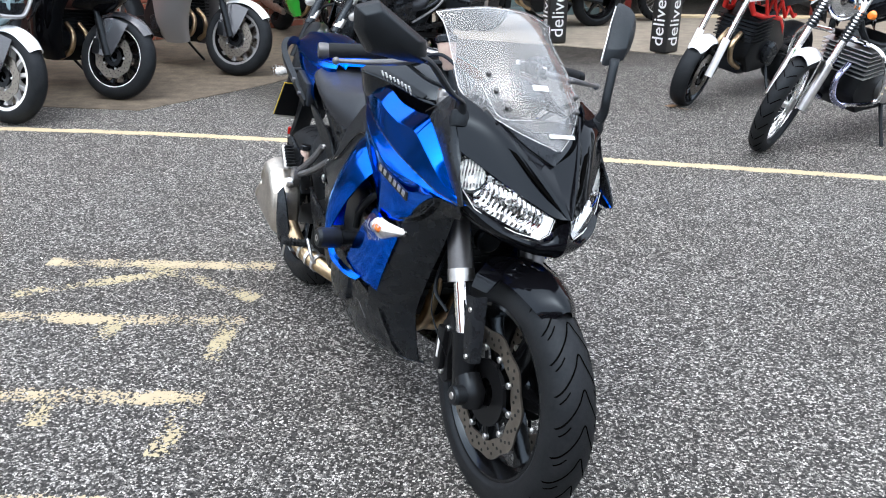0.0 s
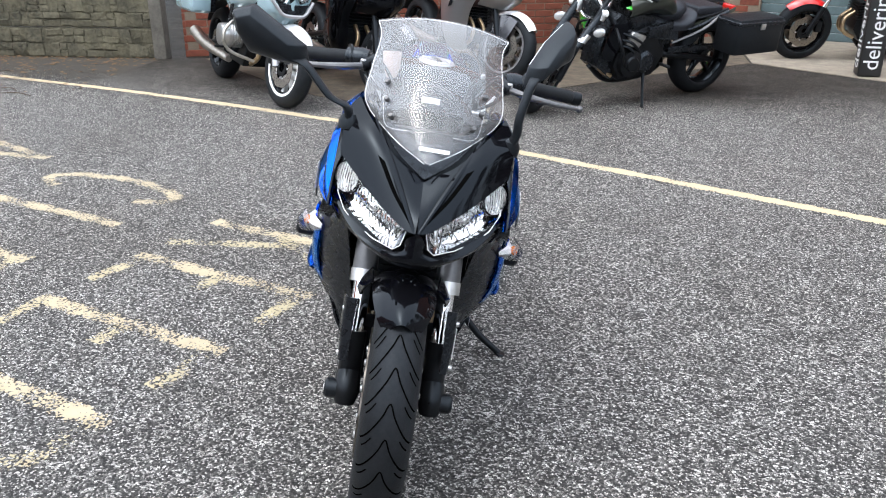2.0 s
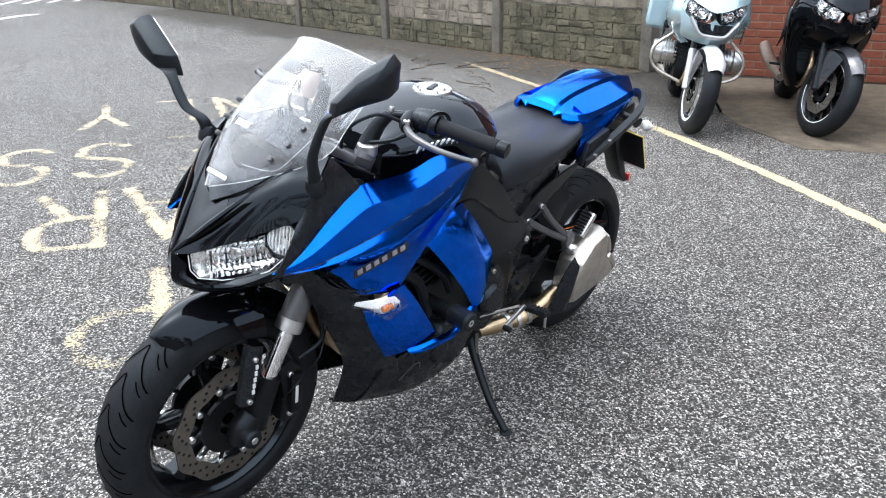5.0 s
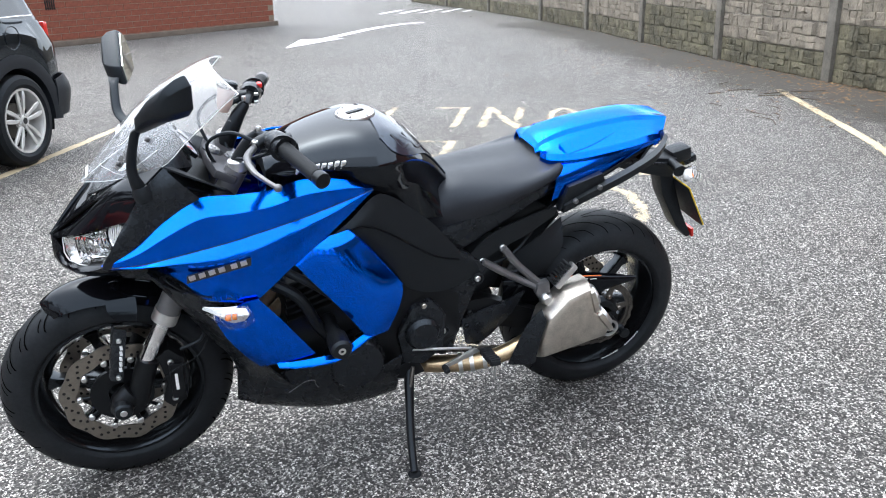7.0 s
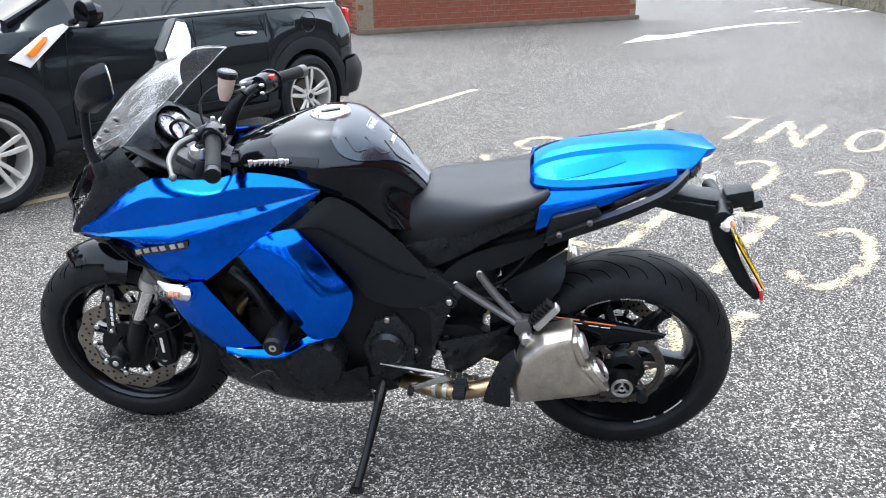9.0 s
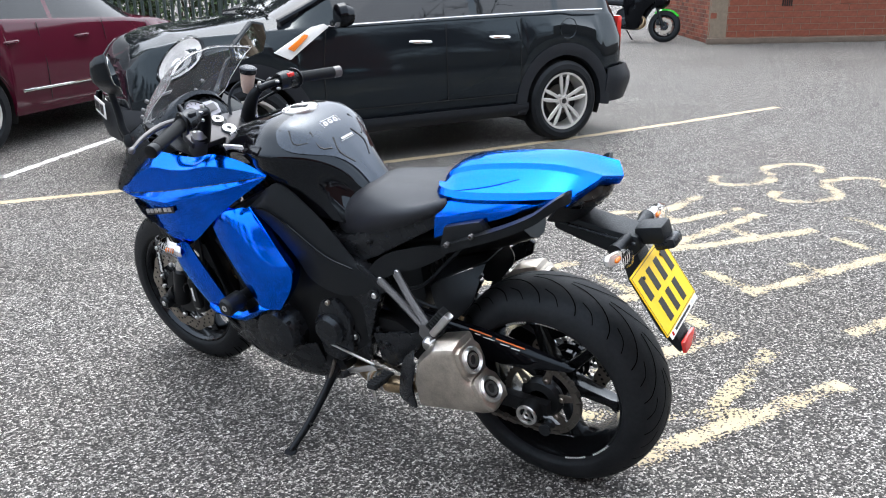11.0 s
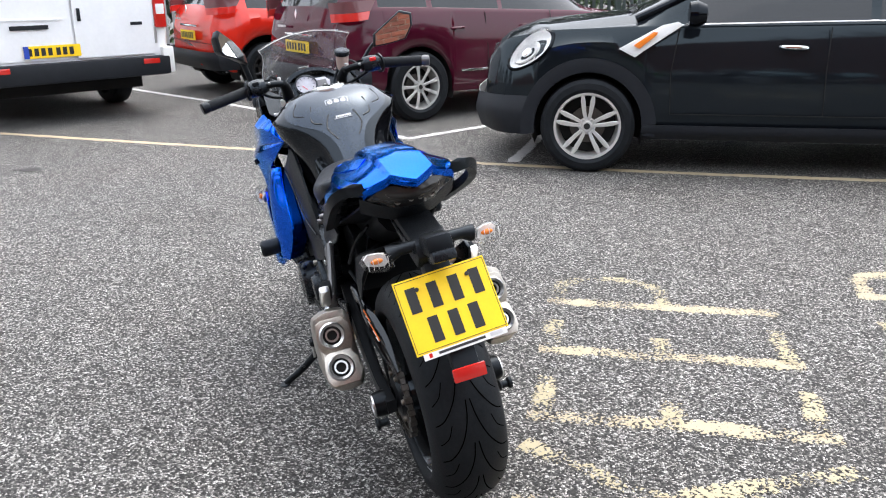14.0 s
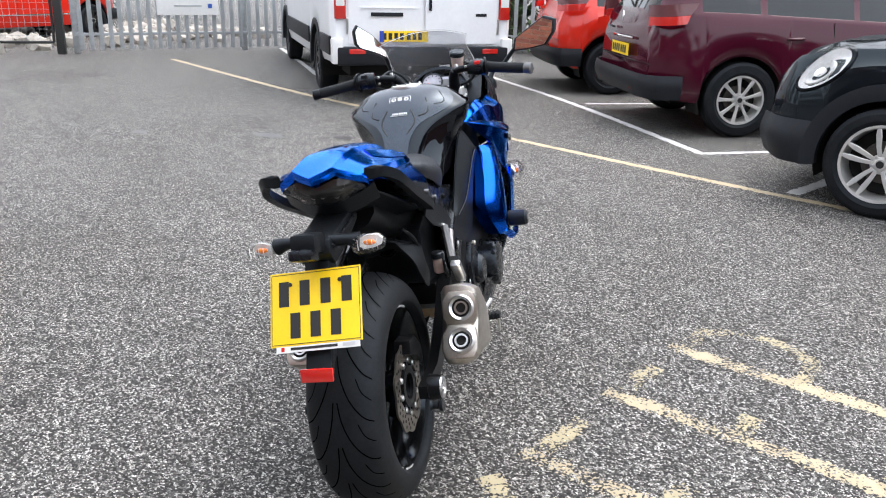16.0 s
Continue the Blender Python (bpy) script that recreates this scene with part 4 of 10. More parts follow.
# headlights: reflector bowl, projector ring, bulb and a clear cover
for s in (1, -1):
    edge = [(1.503, 0.022, 0.745), (1.462, 0.070, 0.771), (1.409, 0.130, 0.806), (1.347, 0.190, 0.847), (1.355, 0.196, 0.815), (1.377, 0.187, 0.772), (1.402, 0.165, 0.737), (1.430, 0.135, 0.718), (1.466, 0.090, 0.703), (1.495, 0.045, 0.697), (1.504, 0.03, 0.712)]
    lamp = part("headlight", prism([(x - 0.058, y * s * 0.97, z) for x, y, z in edge], (-0.03, 0, 0), bev=0.0), "black_satin", bike, "clear headlight with chrome reflectors")
    c = np.mean(edge, axis=0)
    rings = []
    for k, back in ((1.0, 0.004), (0.9, 0.02), (0.66, 0.034), (0.3, 0.04), (0.02, 0.04)):
        rings.append([(c[0] + (x - c[0]) * k - back, s * (c[1] + (y - c[1]) * k), c[2] + (z - c[2]) * k) for x, y, z in edge])
    part("reflector", skin(rings, True), "reflector", lamp, "bright reflector")
    # ribbed side lamp at the outer end, main bowl with upright facets, dark lower shelf
    side = part("side_lamp", moved(lathe([(0.036, 0.006), (0.034, 0.008), (0.031, 0.002), (0.02, -0.008), (0.003, -0.011)], 26, axis="x", closed=False), 1.366, 0.166 * s, 0.802, 0, -8, 38 * s), "reflector", lamp, "round ribbed side lamp")
    for i in range(9):
        q = -0.028 + 0.007 * i
        h = math.sqrt(max(0.031 ** 2 - q * q, 1e-5))
        part("lens_rib", moved(tube([(0.004, q, -h), (0.007, q, 0), (0.004, q, h)], 0.0016, 5, 2), 1.368, 0.166 * s, 0.802, 0, -8, 38 * s), "clear_white", side)
    part("lamp_ring", moved(lathe([(0.034, 0.008), (0.039, 0.01), (0.039, 0.0), (0.034, 0.0)], 28, axis="x"), 1.366, 0.166 * s, 0.802, 0, -8, 38 * s), "black_gloss", side)
    for i in range(13):
        y = 0.044 + 0.0082 * i
        x, z = 1.470 - 0.85 * (y - 0.05), 0.737 + 0.42 * (y - 0.05)
        h = 0.029 - 0.0006 * i
        part("reflector_flute", skin([[(x - 0.012 * k * k, (y - 0.0042) * s, z + h * k), (x + 0.004 - 0.012 * k * k, y * s, z + h * k), (x - 0.012 * k * k, (y + 0.0042) * s, z + h * k)] for k in (-1, -0.5, 0, 0.5, 1)]), "reflector", lamp)
        if i % 3 == 1:
            part("flute_gap", tube([(x + 0.002, (y + 0.004) * s, z - h), (x + 0.006, (y + 0.004) * s, z + h * 0.8)], 0.0012, 5, 1), "dark_hole", lamp)
    part("bulb_cap", moved(box(0.014, 0.034, 0.012, bev=0.003), 1.432, 0.098 * s, 0.768, 0, -10, 34 * s), "chrome", lamp, "bright bulb cap")
    part("bulb", moved(rod(0.008, 0.026, axis="x", n=14, bev=0.003), 1.428, 0.098 * s, 0.764, 0, 0, 34 * s), "alloy", lamp)
    rings = []
    for k, out in ((1.0, 0.0), (0.8, 0.007), (0.45, 0.013), (0.05, 0.015)):
        rings.append([(c[0] + (x - c[0]) * k + out, s * (c[1] + (y - c[1]) * k), c[2] + (z - c[2]) * k) for x, y, z in edge])
    cover = part("lens_cover", skin(rings, True), "lens", lamp, "clear polycarbonate cover")
    cover.visible_shadow = False
    # glint of the cover's lower edge, painted as a thin white tube
    part("lens_trim", tube([(x + 0.001, y * s, z) for x, y, z in edge[5:] + edge[:1]], 0.0011, 6, 1), "white_plastic", lamp, "white line painting the glint on the lens edge")

# screen
def srow(cx, cz, ex, ey, ez):
    return [(ex + (cx - ex) * (1 - k * k), ey * k, ez + (cz - ez) * (1 - k * k)) for k in (-1, -0.8, -0.5, -0.2, 0.2, 0.5, 0.8, 1)]


screen_rows = [srow(1.442, 0.880, 1.44, 0.006, 0.880), srow(1.405, 0.925, 1.365, 0.082, 0.908), srow(1.362, 0.974, 1.262, 0.156, 0.955), srow(1.305, 1.035, 1.195, 0.157, 1.015), srow(1.235, 1.092, 1.13, 0.149, 1.068), srow(1.18, 1.123, 1.10, 0.15, 1.095), srow(1.128, 1.143, 1.078, 0.16, 1.114), srow(1.118, 1.144, 1.074, 0.156, 1.115)]
scr = part("windscreen", sheet(screen_rows, 4, 4, 0.003), "screen", bike, "clear double-bubble windscreen with a flared lip")
scr.visible_shadow = False
edge = [r[-1] for r in screen_rows]
# thin white tubes paint the glint along the clear screen's edges and creases
for s in (1, -1):
    part("screen_edge", tube([(x, y * s, z) for x, y, z in edge], 0.0009, 6, 4), "white_plastic", scr, "white line painting the glint of the polished edge")
    for x, y, z in ((1.344, 0.093, 0.952), (1.311, 0.108, 0.981), (1.275, 0.113, 1.012)):
        b = lathe([(0, 0.003), (0.002, 0.005), (0.004, 0.005), (0.006, 0.002), (0.006, -0.006), (0, -0.006)], 14, axis="x", closed=False)
        part("screen_bolt", moved(b, x + 0.006, y * s, z, 0, -38, 26 * s), "grey_metal", scr)
    part("screen_fold", tube([(1.262, 0.118 * s, 0.985), (1.31, 0.112 * s, 0.95), (1.345, 0.098 * s, 0.925), (1.388, 0.05 * s, 0.933)], 0.0005, 5, 3), "print_white", scr, "white line painting the glint of a moulded crease")
part("screen_edge", tube(screen_rows[-1], 0.0009, 6, 3), "white_plastic", scr)
part("print_bar", moved(box(0.0015, 0.066, 0.009), 1.424, 0.012, 0.908, 0, -40, 0), "print_white", scr, "white maker's lettering shown as a bar")
part("sticker", moved(box(0.0015, 0.04, 0.014), 1.342, -0.011, 0.997, 0, -44, 0), "print_white", scr, "small white sticker")

# mirrors
for s, foot, knee, head in (
    (1, (1.306, 0.186, 0.915), (1.302, 0.207, 1.062), [(1.29, 0.195, 1.055), (1.24, 0.235, 1.088), (1.2, 0.278, 1.112), (1.19, 0.288, 1.13), (1.19, 0.289, 1.18), (1.2, 0.277, 1.2), (1.25, 0.232, 1.152), (1.288, 0.2, 1.095)]),
    (-1, (1.312, -0.186, 0.915), (1.34, -0.29, 1.03), [(1.335, -0.287, 1.022), (1.325, -0.34, 1.022), (1.31, -0.415, 1.03), (1.302, -0.45, 1.075), (1.3, -0.458, 1.12), (1.305, -0.415, 1.137), (1.33, -0.297, 1.068)])):
    mid = tuple(np.array(foot) * 0.5 + np.array(knee) * 0.5 + np.array((0.016, -0.004 * s, 0.0)))
    line = curve([foot, (foot[0] + 0.012, foot[1] + 0.008 * s, foot[2] + 0.035), mid, knee, tuple(np.array(knee) * 0.6 + np.mean(head, axis=0) * 0.4)], 5)
    wide = np.interp(np.linspace(0, 1, len(line)), (0, 0.3, 0.7, 1), (0.017, 0.0115, 0.0115, 0.022))
    mir = part("mirror", skin([[(p[0] + w * math.cos(q), p[1] + 0.0105 * math.sin(q), p[2] - 0.3 * w * math.cos(q)) for q in np.linspace(0, 2 * math.pi, 14, endpoint=False)] for p, w in zip(line, wide)], True, True), "black_matt", bike, "black mirror on a curved stalk")
    part("mirror_base", moved(lathe([(0, -0.02), (0.022, -0.018), (0.023, 0.0), (0.017, 0.016), (0, 0.02)], 18, axis="z", closed=False), *foot, 0, 12 * s, 0), "black_matt", mir)
    h = np.array(head)
    c = h.mean(0)
    if s < 0:
        h[:, 0] += 0.3 * (h[:, 2] - c[2])
    rings = []
    out = np.array([0.8, 0.6, 0]) if s > 0 else np.array([0.96, -0.28, 0])
    for k, dx in ((0.1, 0.046), (0.4, 0.044), (0.72, 0.036), (0.92, 0.018), (1.0, -0.004), (0.985, -0.012), (0.9, -0.013)):
        rings.append([tuple(c + (p - c) * k + out * dx) for p in h])
    hd = part("mirror_housing", bevelled(skin(rings, True, True), 0.003), "black_matt", mir, "rounded black mirror housing", 40)
    part("mirror_glass", prism([tuple(c + (p - c) * 0.88 - out * 0.0145) for p in h], tuple(-out * 0.002)), "mirror", hd, "mirror glass")

# side fairing in blue: upper and lower panel about one crease
CREASE = [(1.400, 0.203, 0.742), (1.326, 0.226, 0.751), (1.250, 0.238, 0.766), (1.180, 0.244, 0.779), (1.120, 0.246, 0.790), (1.040, 0.242, 0.806), (0.960, 0.233, 0.821), (0.870, 0.212, 0.837), (0.768, 0.178, 0.853)]
TOPL = [(1.418, 0.196, 0.748), (1.345, 0.198, 0.786), (1.270, 0.198, 0.844), (1.190, 0.190, 0.886), (1.100, 0.184, 0.882), (1.020, 0.190, 0.888), (0.945, 0.190, 0.905), (0.850, 0.183, 0.892), (0.768, 0.172, 0.856)]
LOWL = [(1.392, 0.203, 0.737), (1.310, 0.216, 0.732), (1.245, 0.222, 0.690), (1.203, 0.228, 0.640), (1.100, 0.242, 0.620), (1.046, 0.234, 0.646), (0.990, 0.228, 0.692), (0.900, 0.222, 0.760), (0.768, 0.178, 0.849)]


def mix(a, b, t, out=0.0):
    return tuple(p + (q - p) * t + (out if i == 1 else 0) for i, (p, q) in enumerate(zip(a, b)))


SWELL = [math.sin(math.pi * i / 8) ** 0.7 for i in range(9)]
INSET = [(x, y - 0.009 * k, z) for (x, y, z), k in zip(CREASE, SWELL)]
both("upper_fairing", lambda: sheet([TOPL, [mix(a, b, 0.28, 0.02 * k) for a, b, k in zip(TOPL, CREASE, SWELL)], [mix(a, b, 0.4, 0.018 * k) for a, b, k in zip(TOPL, CREASE, SWELL)], INSET], 3, 4, 0.004), "blue", bike, "metallic blue upper side fairing")
both("side_fairing", lambda: sheet([INSET, [mix(a, b, 0.17, 0.011 * k) for a, b, k in zip(CREASE, LOWL, SWELL)], [mix(a, b, 0.27, 0.011 * k) for a, b, k in zip(CREASE, LOWL, SWELL)], [mix(a, b, 0.65, 0.001) for a, b in zip(CREASE, LOWL)], LOWL], 4, 4, 0.004), "blue", bike, "metallic blue main side fairing")
both("fairing_seam", lambda: tube([mix(a, (a[0], a[1] + 0.001, a[2]), 1) for a in INSET], 0.0012, 5, 4), "black_satin", bike)


def badge(s):
    b = part("name_badge", prism([(1.238, 0.245 * s, 0.700), (1.090, 0.258 * s, 0.733), (1.088, 0.258 * s, 0.752), (1.236, 0.245 * s, 0.720)], (0, 0.004 * s, 0)), "print_black", bike, "silver and black model badge shown as bars")
    for i in range(6):
        x = 1.225 - 0.0225 * i - (0.006 if i > 3 else 0)
        part("print_bar", moved(box(0.015, 0.002, 0.013, bev=0.001), x, (0.2475 + (1.238 - x) * 0.088 + 0.0035) * s, 0.7125 + (1.238 - x) * 0.222, 0, 12, 0), "alloy", b)


badge(1)
badge(-1)

# black gill panel with slats, below the fairing's front
both("gill_panel", lambda: sheet([[(1.39, 0.195, 0.735), (1.31, 0.212, 0.73), (1.245, 0.222, 0.69), (1.205, 0.23, 0.64), (1.16, 0.235, 0.628)], [(1.375, 0.175, 0.70), (1.31, 0.185, 0.685), (1.25, 0.195, 0.645), (1.2, 0.205, 0.61), (1.16, 0.21, 0.6)]], 3, 3, 0.004), "black_satin", bike, "black air outlet with slats")
for s in (1, -1):
    for i in range(4):
        part("gill_slat", sheet([[(1.325 - 0.035 * i, 0.222 * s, 0.727 - 0.022 * i), (1.29 - 0.035 * i, 0.229 * s, 0.69 - 0.018 * i), (1.245 - 0.03 * i, 0.234 * s, 0.663 - 0.01 * i)], [(1.315 - 0.035 * i, 0.195 * s, 0.722 - 0.022 * i), (1.28 - 0.035 * i, 0.20 * s, 0.685 - 0.018 * i), (1.24 - 0.03 * i, 0.205 * s, 0.655 - 0.01 * i)]], 2, 2, 0.003), "black_satin", bike)

# lower black cowl beside the radiator, and the belly
both("lower_cowl", lambda: sheet([
    [(1.330, 0.165, 0.700), (1.265, 0.195, 0.670), (1.200, 0.225, 0.632), (1.130, 0.246, 0.590)],
    [(1.270, 0.150, 0.600), (1.225, 0.190, 0.575), (1.170, 0.222, 0.540), (1.115, 0.242, 0.510)],
    [(1.200, 0.140, 0.480), (1.160, 0.180, 0.460), (1.115, 0.212, 0.440), (1.070, 0.236, 0.420)],
    [(1.140, 0.125, 0.370), (1.105, 0.160, 0.350), (1.060, 0.180, 0.325), (1.000, 0.196, 0.310)],
    [(1.136, 0.110, 0.290), (1.095, 0.142, 0.272), (1.045, 0.165, 0.255), (0.970, 0.182, 0.245)],
    [(1.138, 0.094, 0.222), (1.085, 0.118, 0.215), (1.030, 0.132, 0.204), (0.960, 0.142, 0.190)]], 4, 4, 0.005), "black_satin", bike, "black lower front cowl")
both("belly_cowl", lambda: sheet([
    [(1.060, 0.195, 0.350), (0.960, 0.214, 0.385), (0.860, 0.216, 0.380), (0.760, 0.205, 0.330), (0.690, 0.190, 0.340)],
    [(1.075, 0.170, 0.290), (0.960, 0.195, 0.280), (0.860, 0.198, 0.275), (0.760, 0.190, 0.272), (0.690, 0.175, 0.290)],
    [(1.085, 0.125, 0.216), (0.960, 0.146, 0.192), (0.860, 0.150, 0.178), (0.760, 0.142, 0.174), (0.690, 0.134, 0.18)],
    [(1.130, 0.070, 0.212), (0.960, 0.070, 0.168), (0.860, 0.070, 0.148), (0.760, 0.065, 0.142), (0.690, 0.060, 0.145)]], 4, 4, 0.005), "black_satin", bike, "black belly cowl")

both("cowl_print", lambda: tube([(1.013, 0.207, 0.300), (0.989, 0.211, 0.318), (0.966, 0.213, 0.331), (0.945, 0.214, 0.330), (0.941, 0.210, 0.314), (0.933, 0.207, 0.300)], 0.0012, 6, 4), "grey_metal", bike, "faint grey moulded curl on the belly cowl")

# lower blue panels round the opening, and the radiator side panel
def b_panel():
    return sheet([
        [(1.188, 0.232, 0.592), (1.165, 0.247, 0.594), (1.12, 0.255, 0.626), (1.078, 0.252, 0.632)],
        [(1.162, 0.236, 0.528), (1.132, 0.25, 0.534), (1.080, 0.261, 0.556), (1.030, 0.258, 0.570)],
        [(1.122, 0.23, 0.462), (1.092, 0.25, 0.474), (1.040, 0.26, 0.486), (0.985, 0.258, 0.505)],
        [(1.084, 0.218, 0.41), (1.058, 0.246, 0.428), (1.005, 0.257, 0.438), (0.945, 0.256, 0.446)]], 4, 4, 0.005)


both("lower_fairing", b_panel, "blue", bike, "metallic blue lower fairing panel")
both("fairing_lip", lambda: sheet([
    [(1.045, 0.252, 0.436), (1.000, 0.262, 0.437), (0.945, 0.266, 0.440), (0.885, 0.266, 0.446), (0.820, 0.258, 0.480), (0.790, 0.252, 0.478)],
    [(1.040, 0.262, 0.424), (1.000, 0.274, 0.423), (0.945, 0.279, 0.424), (0.885, 0.279, 0.430), (0.815, 0.270, 0.466), (0.780, 0.258, 0.472)],
    [(1.022, 0.250, 0.412), (0.990, 0.258, 0.409), (0.945, 0.262, 0.409), (0.885, 0.262, 0.414), (0.815, 0.252, 0.452), (0.775, 0.245, 0.466)]], 3, 4, 0.004), "blue", bike, "blue lip along the fairing's lower edge")
both("radiator_panel", lambda: sheet([
    [(0.995, 0.206, 0.706), (0.938, 0.214, 0.752), (0.885, 0.211, 0.757), (0.837, 0.197, 0.760)],
    [(0.975, 0.227, 0.690), (0.917, 0.236, 0.724), (0.866, 0.231, 0.734), (0.814, 0.209, 0.735)],
    [(0.940, 0.243, 0.648), (0.884, 0.252, 0.671), (0.832, 0.244, 0.683), (0.777, 0.212, 0.690)],
    [(0.903, 0.252, 0.603), (0.855, 0.261, 0.615), (0.802, 0.252, 0.626), (0.738, 0.216, 0.638)],
    [(0.868, 0.258, 0.558), (0.830, 0.266, 0.563), (0.778, 0.257, 0.571), (0.702, 0.219, 0.588)],
    [(0.838, 0.261, 0.515), (0.808, 0.268, 0.516), (0.766, 0.259, 0.520), (0.712, 0.230, 0.532)],
    [(0.815, 0.262, 0.482), (0.795, 0.266, 0.479), (0.772, 0.259, 0.476), (0.748, 0.247, 0.473)]], 4, 5, 0.005), "blue", bike, "metallic blue radiator side panel")
both("panel_return", lambda: sheet([[(0.838, 0.196, 0.759), (0.846, 0.165, 0.757)], [(0.777, 0.212, 0.690), (0.786, 0.168, 0.69)], [(0.738, 0.216, 0.638), (0.748, 0.168, 0.64)], [(0.702, 0.219, 0.588), (0.714, 0.17, 0.59)], [(0.712, 0.230, 0.532), (0.724, 0.182, 0.534)], [(0.748, 0.247, 0.473), (0.758, 0.2, 0.476)]], 4, 3, 0.004), "blue", bike, "blue return edge of the side panel")
part("blue_edge", tube([(0.838, 0.197, 0.761), (0.788, 0.206, 0.706), (0.743, 0.213, 0.647), (0.699, 0.215, 0.588)], 0.003, 6, 3), "blue", bike)

# radiator, engine, frame
part("radiator", box(0.04, 0.32, 0.27, (1.085, 0, 0.515), 0.006, (0, 18, 0)), "black_metal", bike, "black radiator behind the front wheel")
for i in range(22):
    part("radiator_fin", box(0.004, 0.3, 0.003, (1.108 + 0.0037 * (11 - i) * -0.9, 0, 0.405 + 0.0105 * i), 0, (0, 18, 0)), "black_satin", bike) if i % 2 == 0 else None
engine = part("engine", slab([(1.02, 0.42), (1.0, 0.60), (0.9, 0.70), (0.72, 0.68), (0.62, 0.58), (0.5, 0.5), (0.5, 0.36), (0.62, 0.27), (0.8, 0.25), (0.95, 0.27), (1.0, 0.34)], -0.16, 0.16, 0.02), "black_metal", bike, "black four-cylinder engine block")
for i in range(6):
    part("cooling_fin", slab([(1.0, 0.50 + 0.022 * i), (0.86, 0.545 + 0.022 * i), (0.86, 0.551 + 0.022 * i), (1.0, 0.506 + 0.022 * i)], -0.18, 0.18, 0.001), "black_metal", engine)
for s in (1, -1):
    part("engine_cover", lathe([(0, 0.226 * s), (0.04, 0.226 * s), (0.07, 0.22 * s), (0.08, 0.205 * s), (0.082, 0.15 * s), (0, 0.15 * s)], 30, (0.825, 0, 0.355), closed=False), "black_satin", engine, "round black engine cover")
    for k in range(6):
        a = k * 60 + 20
        bolt(engine, (0.825 + 0.075 * math.cos(radians(a)), 0.212 * s, 0.355 + 0.075 * math.sin(radians(a))), 0.006, mat="black_metal", out=s)
    part("engine_cover", lathe([(0, 0.205 * s), (0.04, 0.203 * s), (0.05, 0.19 * s), (0.052, 0.14 * s), (0, 0.14 * s)], 24, (0.63, 0, 0.40), closed=False), "black_satin", engine)
    cr = part("crash_protector", lathe([(0, 0.325 * s), (0.022, 0.325 * s), (0.028, 0.317 * s), (0.028, 0.262 * s), (0.02, 0.256 * s), (0.016, 0.15 * s), (0, 0.15 * s)], 22, (0.892, 0, 0.487), closed=False), "black_matt", bike, "round black crash protector")
    part("protector_bolt", lathe([(0.004, 0.3255 * s), (0.01, 0.3255 * s), (0.01, 0.324 * s), (0.004, 0.324 * s)], 14, (0.892, 0, 0.487)), "alloy", cr)
    part("coolant_hose", tube([(1.03, 0.17 * s, 0.62), (0.97, 0.19 * s, 0.58), (0.93, 0.195 * s, 0.5), (0.9, 0.18 * s, 0.45)], 0.016, 10, 4), "black_matt", bike)
    part("coolant_hose", tube([(1.01, 0.17 * s, 0.66), (0.94, 0.195 * s, 0.62), (0.87, 0.2 * s, 0.56), (0.83, 0.19 * s, 0.5)], 0.011, 10, 4), "black_matt", bike)
    part("throttle_body", rod(0.03, 0.05, (0.78, 0.12 * s, 0.72), "z", 16, 0.006), "black_metal", bike)
for y in (-0.12, -0.04, 0.04, 0.12):
    part("exhaust_header", tube([(1.0, y, 0.53), (1.055, y, 0.47), (1.06, y * 0.95, 0.38), (1.0, y * 0.7, 0.27), (0.86, y * 0.5, 0.215), (0.72, y * 0.4, 0.22)], 0.019, 12, 4), "heat", bike, "heat-tinted exhaust header pipe")
both("frame_cover", lambda: sheet([
    [(0.930, 0.185, 0.718), (0.845, 0.180, 0.762), (0.765, 0.165, 0.826), (0.716, 0.160, 0.820), (0.655, 0.158, 0.774), (0.590, 0.158, 0.716), (0.505, 0.152, 0.612)],
    [(0.885, 0.190, 0.735), (0.835, 0.190, 0.745), (0.775, 0.184, 0.760), (0.715, 0.182, 0.715), (0.650, 0.178, 0.664), (0.575, 0.172, 0.622), (0.503, 0.160, 0.606)],
    [(0.855, 0.180, 0.742), (0.805, 0.180, 0.712), (0.760, 0.180, 0.672), (0.710, 0.178, 0.610), (0.665, 0.176, 0.545), (0.560, 0.172, 0.520), (0.430, 0.155, 0.560)]], 5, 4, 0.006), "black_matt", bike, "matt black frame cover")
both("frame_spar", lambda: slab([(0.69, 0.56), (0.62, 0.49), (0.632, 0.35), (0.56, 0.29), (0.525, 0.30), (0.50, 0.40), (0.455, 0.52), (0.42, 0.563), (0.5, 0.62), (0.6, 0.64)], 0.12, 0.158, 0.008), "black_satin", bike, "black alloy frame spar")
